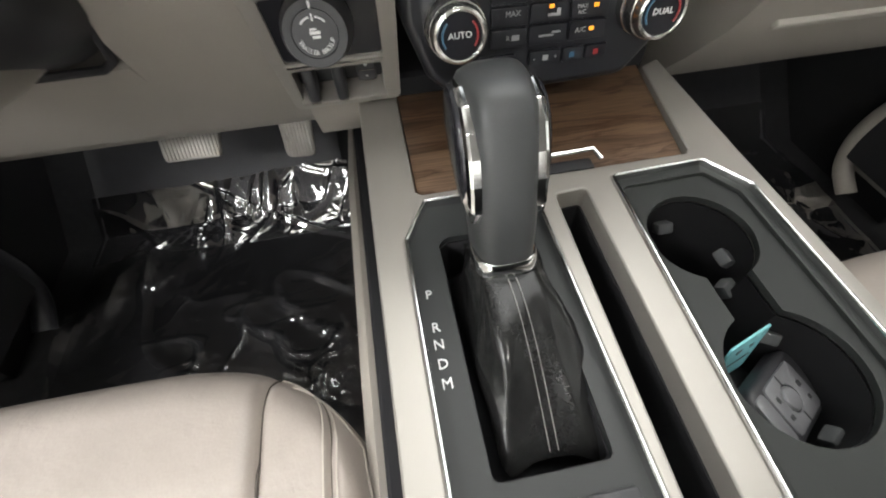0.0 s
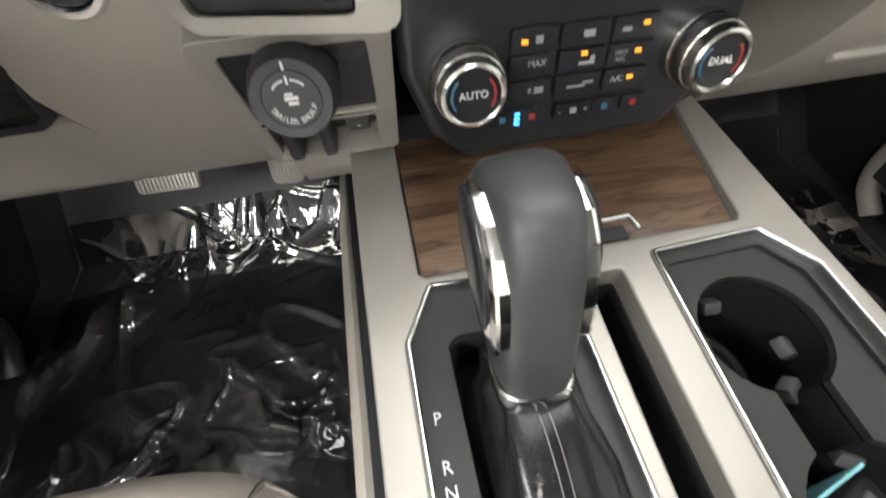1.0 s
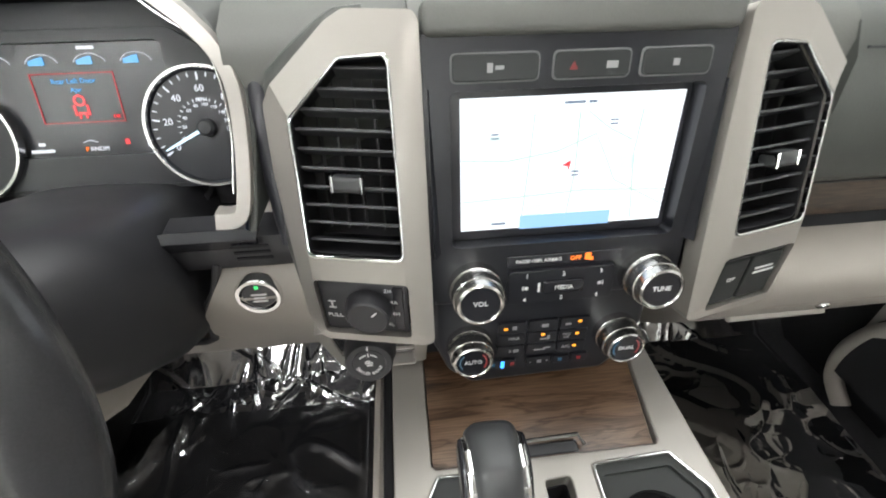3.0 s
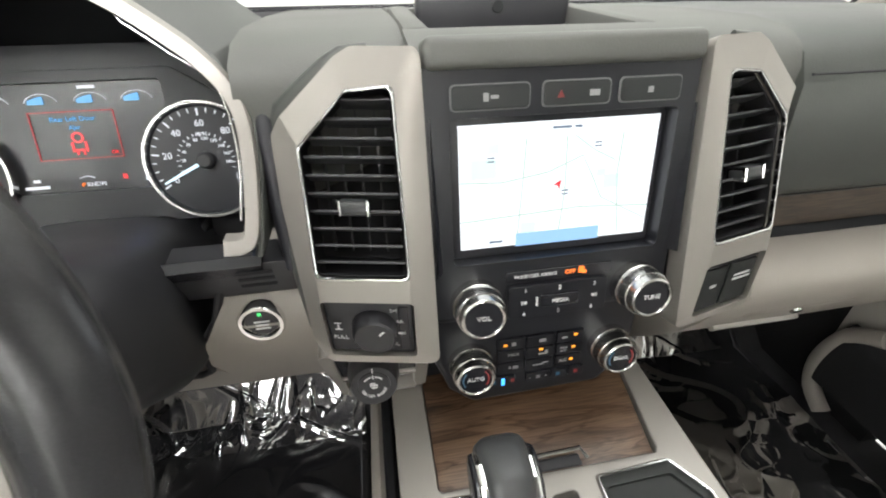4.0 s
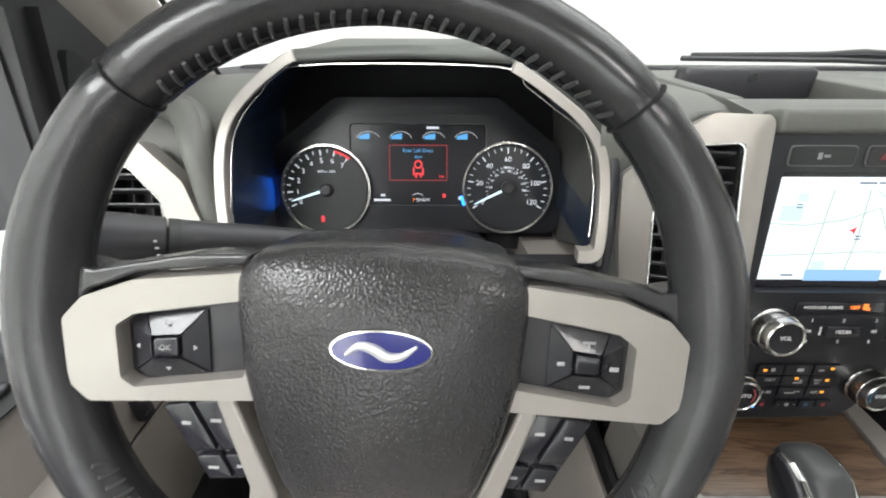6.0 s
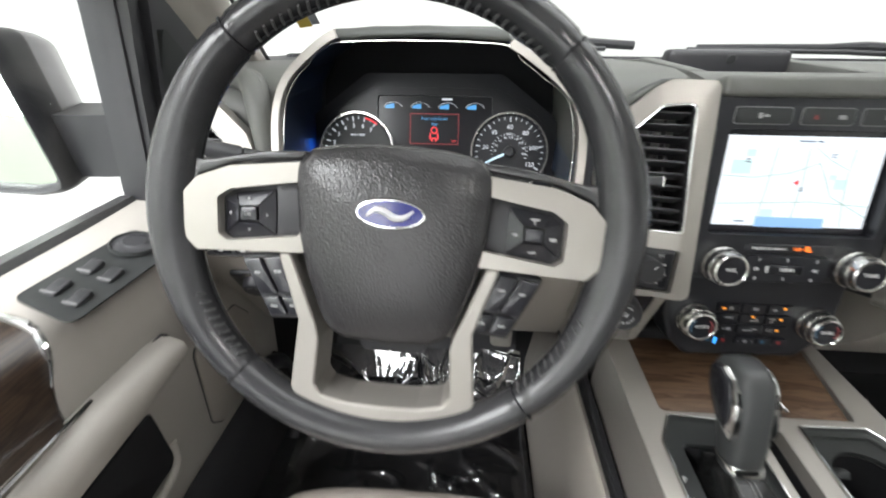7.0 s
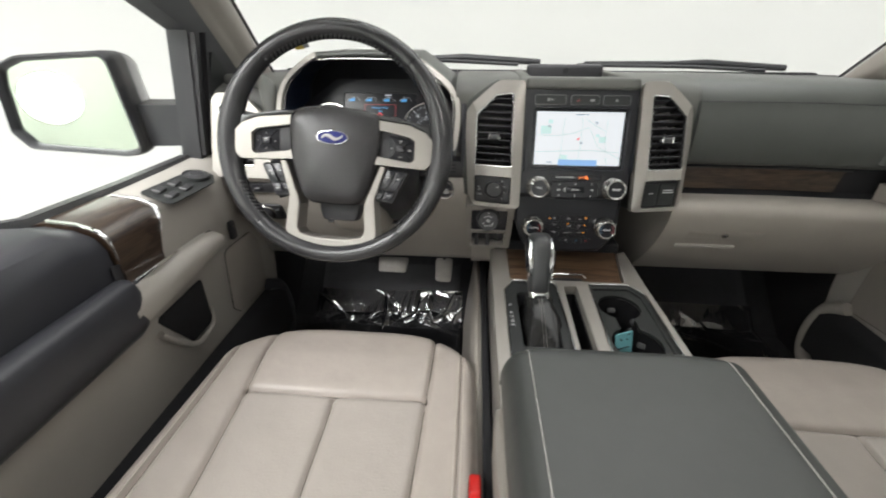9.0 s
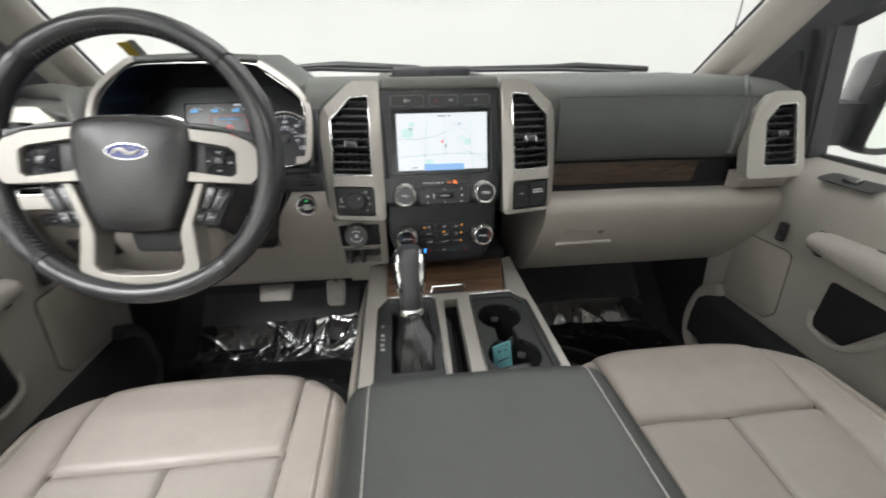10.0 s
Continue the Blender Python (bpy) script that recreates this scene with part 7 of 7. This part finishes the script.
        part("mirror_dial", lathe([(0, 0.010), (0.012, 0.010), (0.0135, 0.0085), (0.022, 0.007), (0.024, 0.004)], 36, SW @ Matrix.Translation((-0.006, 0.042, 0))), BLACK, dr_, "mirror adjuster dial")
        part("dial_ring", lathe([(0.0225, 0.0065), (0.0235, 0.0085), (0.025, 0.0085), (0.026, 0.004)], 40, SW @ Matrix.Translation((-0.006, 0.042, 0))), PLATE, dr_)
    else:
        part("switch_plate", plate(fillet([(-0.022, -0.055), (0.022, -0.050), (0.020, 0.055), (-0.022, 0.055)], 0.012), (), 0.002, 0.0006, 2, SW), PLATE, dr_, "grey window switch plate")
        sw = part("window_switch", rbox(0.018, 0.026, 0.010, 0.003, 3, SW @ Matrix.Translation((0, 0, 0.003)) @ Matrix.Rotation(radians(12), 4, "X")), BLACK, dr_)
        part("switch_edge", rbox(0.016, 0.002, 0.003, 0.0006, 1, SW @ Matrix.Translation((0, -0.012, 0.007))), SATINCHROME, sw)
    # window seal, frame and glass
    part("sill_seal", loft([[(X(0.868), y, z), (X(0.874), y, z + 0.012), (X(0.892), y, z + 0.012), (X(0.892), y, z)] for y, z in ((0.105, 0.630), (-0.10, 0.630), (-0.28, 0.634), (-0.36, 0.652), (-1.1, 0.662))]), BLACK, dr_, "black window seal")
    part("sail_panel", side(sx, [(0.107, 0.60), (0.42, 0.60), (0.335, 0.785), (0.12, 0.955), (-0.12, 1.12), (-0.46, 1.33), (-0.56, 1.33), (-0.21, 1.06), (-0.04, 0.965), (0.107, 0.90)], (), 0.850, 0.045, 0.0, 0.20), BLACK, dr_, "black window frame and mirror sail")
    for y, w in ((0.118, 0.016), (0.152, 0.012)):
        part("frame_rib", loft([[(X(0.852 - 0.2 * max(0, z - 0.66)), y - w / 2, z), (X(0.836 - 0.2 * max(0, z - 0.66)), y - w / 2 + 0.002, z), (X(0.836 - 0.2 * max(0, z - 0.66)), y + w / 2 - 0.002, z), (X(0.852 - 0.2 * max(0, z - 0.66)), y + w / 2, z)] for z in (0.64, 0.78, 0.895)]), BLACK, dr_)
    part("sail_trim", side(sx, fillet([(0.275, 0.765), (0.262, 0.782), (0.172, 0.862), (0.158, 0.80), (0.158, 0.70), (0.275, 0.70)], 0.008), (), 0.838, 0.02, 0.0, 0.20), PLATE, dr_, "dark grey triangular trim")
    part("frame_top", tube([(X(0.745), -0.18, 1.08), (X(0.725), -0.50, 1.27), (X(0.715), -0.70, 1.29), (X(0.715), -1.1, 1.30)], 0.024, 8), BLACK, dr_)
    gl = part("window_pane", side(sx, [(0.107, 0.62), (0.107, 0.91), (-0.04, 0.975), (-0.21, 1.07), (-0.55, 1.28), (-1.1, 1.28), (-1.1, 0.62)], (), 0.870, 0.004, 0, 0.20), GLASS, dr_)
    gl.visible_shadow = False
    return dr_


door(-1, "driver's")
door(1, "passenger's")
for sx in (-1, 1):
    solo("pillar_cover", join(rbox(0.05, 0.14, 0.72, 0.01, 2, Matrix.Translation((sx * 0.80, -1.13, 0.98))), rbox(0.12, 1.10, 0.08, 0.01, 2, Matrix.Translation((sx * 0.70, -1.65, 1.31)))), BEIGE, "beige door pillar and roof rail cover", "pillar cover", kind="structure")
    solo("running_board", rbox(0.16, 2.0, 0.05, 0.01, 2, Matrix.Translation((sx * 1.0, -1.2, -0.38))), BLACK, "black running board under the doors", "running board", kind="structure")
    solo("body_side", side(sx, [(0.06, -0.35), (0.06, 0.60), (-0.36, 0.63), (-1.1, 0.64), (-1.1, -0.35)], (), 0.905, 0.03), BODYPAINT, "grey painted flank of the truck", "bodywork", kind="structure")
solo("wall_side", rbox(0.05, 1.05, 0.64, 0.005, 1, Matrix.Translation((0.86, -1.65, 0.32))), BEIGE, "beige shut rear door", "wall", kind="structure")
solo("window_3", rbox(0.005, 0.95, 0.62, 0.0, 1, Matrix.Translation((0.80, -1.66, 0.96))), PRIVACY, "dark privacy glass in the rear door", "window", kind="structure").visible_shadow = False
# the driver's-side rear door stands ajar
rd = thing("rear_door", "grey painted rear door standing ajar", "door", (-0.92, -1.14, 0.0))
RD = axes((-0.93, -1.16, 0.0), (-0.5, -0.866, 0), (0, 0, 1), (0.866, -0.5, 0))
part("skin", plate(fillet(rect(0.0, -0.34, 1.02, 0.64), 0.04), (), 0.09, 0.006, 2, RD), DIMMEDPAINT, rd, "", 50)
part("window_frame", plate(fillet([(0.0, 0.60), (1.02, 0.62), (0.96, 1.24), (0.08, 1.28)], 0.05), [fillet([(0.05, 0.66), (0.96, 0.67), (0.91, 1.19), (0.12, 1.22)], 0.04)], 0.04, 0.004, 2, RD, 0.02), BLACK, rd)
part("window_pane", plate([(0.04, 0.65), (0.97, 0.66), (0.92, 1.20), (0.11, 1.23)], (), 0.004, 0, 1, RD, 0.04), PRIVACY, rd)
part("door_handle", rbox(0.20, 0.035, 0.03, 0.012, 3, RD @ Matrix.Translation((0.82, 0.52, -0.02))), BLACK, rd)


# ---- outside mirrors ----
def outside_mirror(sx, word):
    X = lambda x: sx * x
    mo = thing("wing_mirror", f"black {word} wing mirror with grey painted shell", "mirror", (X(1.1), 0.2, 0.65), "wing mirrors")
    face = fillet([(1.000, 0.632), (1.016, 0.860), (1.202, 0.850), (1.250, 0.830), (1.260, 0.795), (1.272, 0.690), (1.246, 0.652), (1.046, 0.628)], 0.022, 4)
    cx, cz = 1.134, 0.745
    ring = lambda k, y: [(X(cx + (x - cx) * k), y, cz + (z - cz) * k) for x, z in face]
    # turned a little towards the driver
    def turn(p):
        a = -radians(12) * sx
        v = Matrix.Rotation(a, 3, "Z") @ (Vector(p) - Vector((X(1.0), 0.14, 0.745)))
        return v + Vector((X(1.0), 0.14, 0.745))
    part("surround", loft([[turn(p) for p in ring(k, y)] for k, y in ((0.885, 0.150), (0.90, 0.137), (0.96, 0.130), (1.0, 0.137), (1.01, 0.160), (0.99, 0.20))], True, False), BLACK, mo, "black mirror surround", 60)
    part("shell", loft([[turn(p) for p in ring(k, y)] for k, y in ((0.985, 0.185), (0.965, 0.215), (0.92, 0.25), (0.83, 0.285), (0.68, 0.312), (0.45, 0.33), (0.15, 0.337))]), BODYPAINT, mo, "grey painted shell", 60)
    part("glass", loft([[turn(p) for p in ring(0.895, 0.150)], [turn(p) for p in ring(0.895, 0.147)]]), MIRROR, mo, "mirror glass")
    part("foot", loft([[(X(x), y0, 0.645), (X(x), y0 + 0.10, 0.645), (X(x), y0 + 0.10, 0.742), (X(x), y0, 0.742)] for x, y0 in ((1.05, 0.165), (0.96, 0.17), (0.88, 0.19))]), BLACK, mo, "mirror foot")


outside_mirror(-1, "driver's")
outside_mirror(1, "passenger's")


# ---- end vents and light switch ----
for s in (-1, 1):
    EM2 = tilted(0, 0.086, 0.690, 20.8)
    zz = lambda pts: [(x + 0.008, (z - 0.690) / 0.935) for x, z in pts]
    eo = zz([(0.645, 0.606), (0.772, 0.608), (0.782, 0.620), (0.780, 0.764), (0.768, 0.777), (0.712, 0.777), (0.668, 0.738), (0.652, 0.700)])
    ei = zz([(0.684, 0.630), (0.764, 0.630), (0.763, 0.754), (0.722, 0.752), (0.690, 0.719)])
    eb = thing("end_vent_bezel", "champagne bezel framing the end air vent", "trim bezel", (s * 0.74, 0.1, 0.65), "end bezels")
    part("frame", plate(fillet(mirrored(eo, s), 0.010, 4), [fillet(mirrored(ei, s), 0.004, 2)], 0.028, 0.008, 4, EM2, -0.023), CHAMP, eb, "", 50)
    part("chin", extrude_x([(0.064, 0.610), (0.066, 0.600), (0.082, 0.578), (0.115, 0.574), (0.115, 0.612)], *sorted((s * 0.664, s * 0.782))), BEIGE, eb, "beige chin under the vent", 50)
    vent("end_air_vent", fillet(mirrored(ei, s), 0.004, 2), EM2 @ Matrix.Translation((0, 0, -0.002)), 8, (s * 0.735, 0.005), "small black air vent beside the door", "end air vents", 0.04, 3)
ls = thing("headlight_switch", "round black headlight switch under a slim black slot", "switch panel", (-0.706, 0.095, 0.512))
HM = tilted(-0.706, 0.094, 0.512, -28)
part("panel", plate(fillet(rect(-0.038, -0.026, 0.045, 0.026), 0.010), (), 0.005, 0.002, 2, HM), BLACK, ls)
part("dial", lathe([(0, 0.022), (0.016, 0.022), (0.019, 0.019), (0.021, 0.005)], 36, HM, 0.0005, 18), BLACK, ls)
part("dial_ring", lathe([(0.0215, 0.005), (0.023, 0.008), (0.025, 0.005)], 40, HM), SATINCHROME, ls)
part("dial_marks", bars([(-0.006, 0.008, 0.004, 0.0012), (0.006, 0.008, 0.004, 0.0012), (0.0, 0.0105, 0.0012, 0.004)], HM @ Matrix.Translation((0, 0, 0.022))), GREYINK, ls)
part("dimmer", rbox(0.010, 0.028, 0.009, 0.003, 2, HM @ Matrix.Translation((0.034, 0.0, 0.006))), PLATE, ls)
HS = tilted(-0.712, 0.072, 0.580, 0)
part("slot_panel", plate(fillet(rect(-0.046, -0.011, 0.056, 0.011), 0.004), (), 0.006, 0.0015, 2, HS), BLACK, ls, "slim black switch slot")
part("slot_edge", bars([(0.005, -0.0105, 0.092, 0.0016)], HS @ Matrix.Translation((0, 0, 0.006)), 0.001), SATINCHROME, ls)
for u in (-0.020, 0.012):
    part("slot_button", rbox(0.026, 0.012, 0.006, 0.002, 2, HS @ Matrix.Translation((u, 0, 0.006))), GLOSSBLACK, ls)
part("slot_marks", bars([(-0.020, 0, 0.007, 0.002), (0.012, 0, 0.008, 0.0025)], HS @ Matrix.Translation((0, 0, 0.0092))), GREYINK, ls)


# ---- round booth lamp behind the truck, seen in the driver's mirror ----
LAMPLIT = glow("lit_booth_lamp", (1.0, 1.0, 0.98), 16.0)
GREENWALL = surface("pale_green_booth_screen", (0.46, 0.50, 0.42), 0.8, 0, 0.05, 2, 0.0)
rl = thing("booth_lamp", "large round lamp fixed to the booth screen", "lamp", (-2.24, -2.42, -0.9))
toward = Vector((0.40, 0.91, 0.09)).normalized()
lu = toward.cross(Vector((0, 0, 1))).normalized()
RL = axes((-2.20, -2.42, 0.49), tuple(lu), tuple(toward.cross(lu) * -1), tuple(toward))
part("disc", plate(oval(0.165, 0.165, 48), (), 0.02, 0.004, 2, RL), LAMPLIT, rl, "lit white disc")
part("housing", lathe([(0.168, 0.022), (0.173, 0.018), (0.173, -0.05), (0.12, -0.09)], 48, RL), BLACK, rl)
part("bracket", tube([RL @ Vector((0, 0, -0.02)), RL @ Vector((0, 0, -0.70))], 0.02, 10), BLACK, rl)
solo("booth_screen", rbox(2.4, 0.04, 2.6, 0.0, 1, axes((-2.6, -2.95, 0.3), tuple(lu), (0, 0, 1), tuple(toward)) @ Matrix.Rotation(radians(90), 4, "X")), GREENWALL, "pale green screen behind the booth lamp", "screen", kind="structure")

# aerial on the passenger's wing, outside the windscreen
ant = thing("aerial", "thin black whip aerial outside the windscreen", "aerial", (0.965, 0.60, 0.70))
part("whip", tube([(0.965, 0.60, 0.72), (0.970, 0.60, 0.88), (0.992, 0.60, 1.35)], [0.003, 0.0022, 0.0016], 6), BLACK, ant)
part("foot", lathe([(0.012, 0.03), (0.014, 0.02), (0.016, -0.02)], 16, Matrix.Translation((0.965, 0.60, 0.70))), BLACK, ant)
solo("wing_panel", rbox(0.14, 0.5, 0.05, 0.02, 2, Matrix.Translation((0.96, 0.72, 0.675))), BODYPAINT, "grey painted front wing", "bodywork", kind="structure")
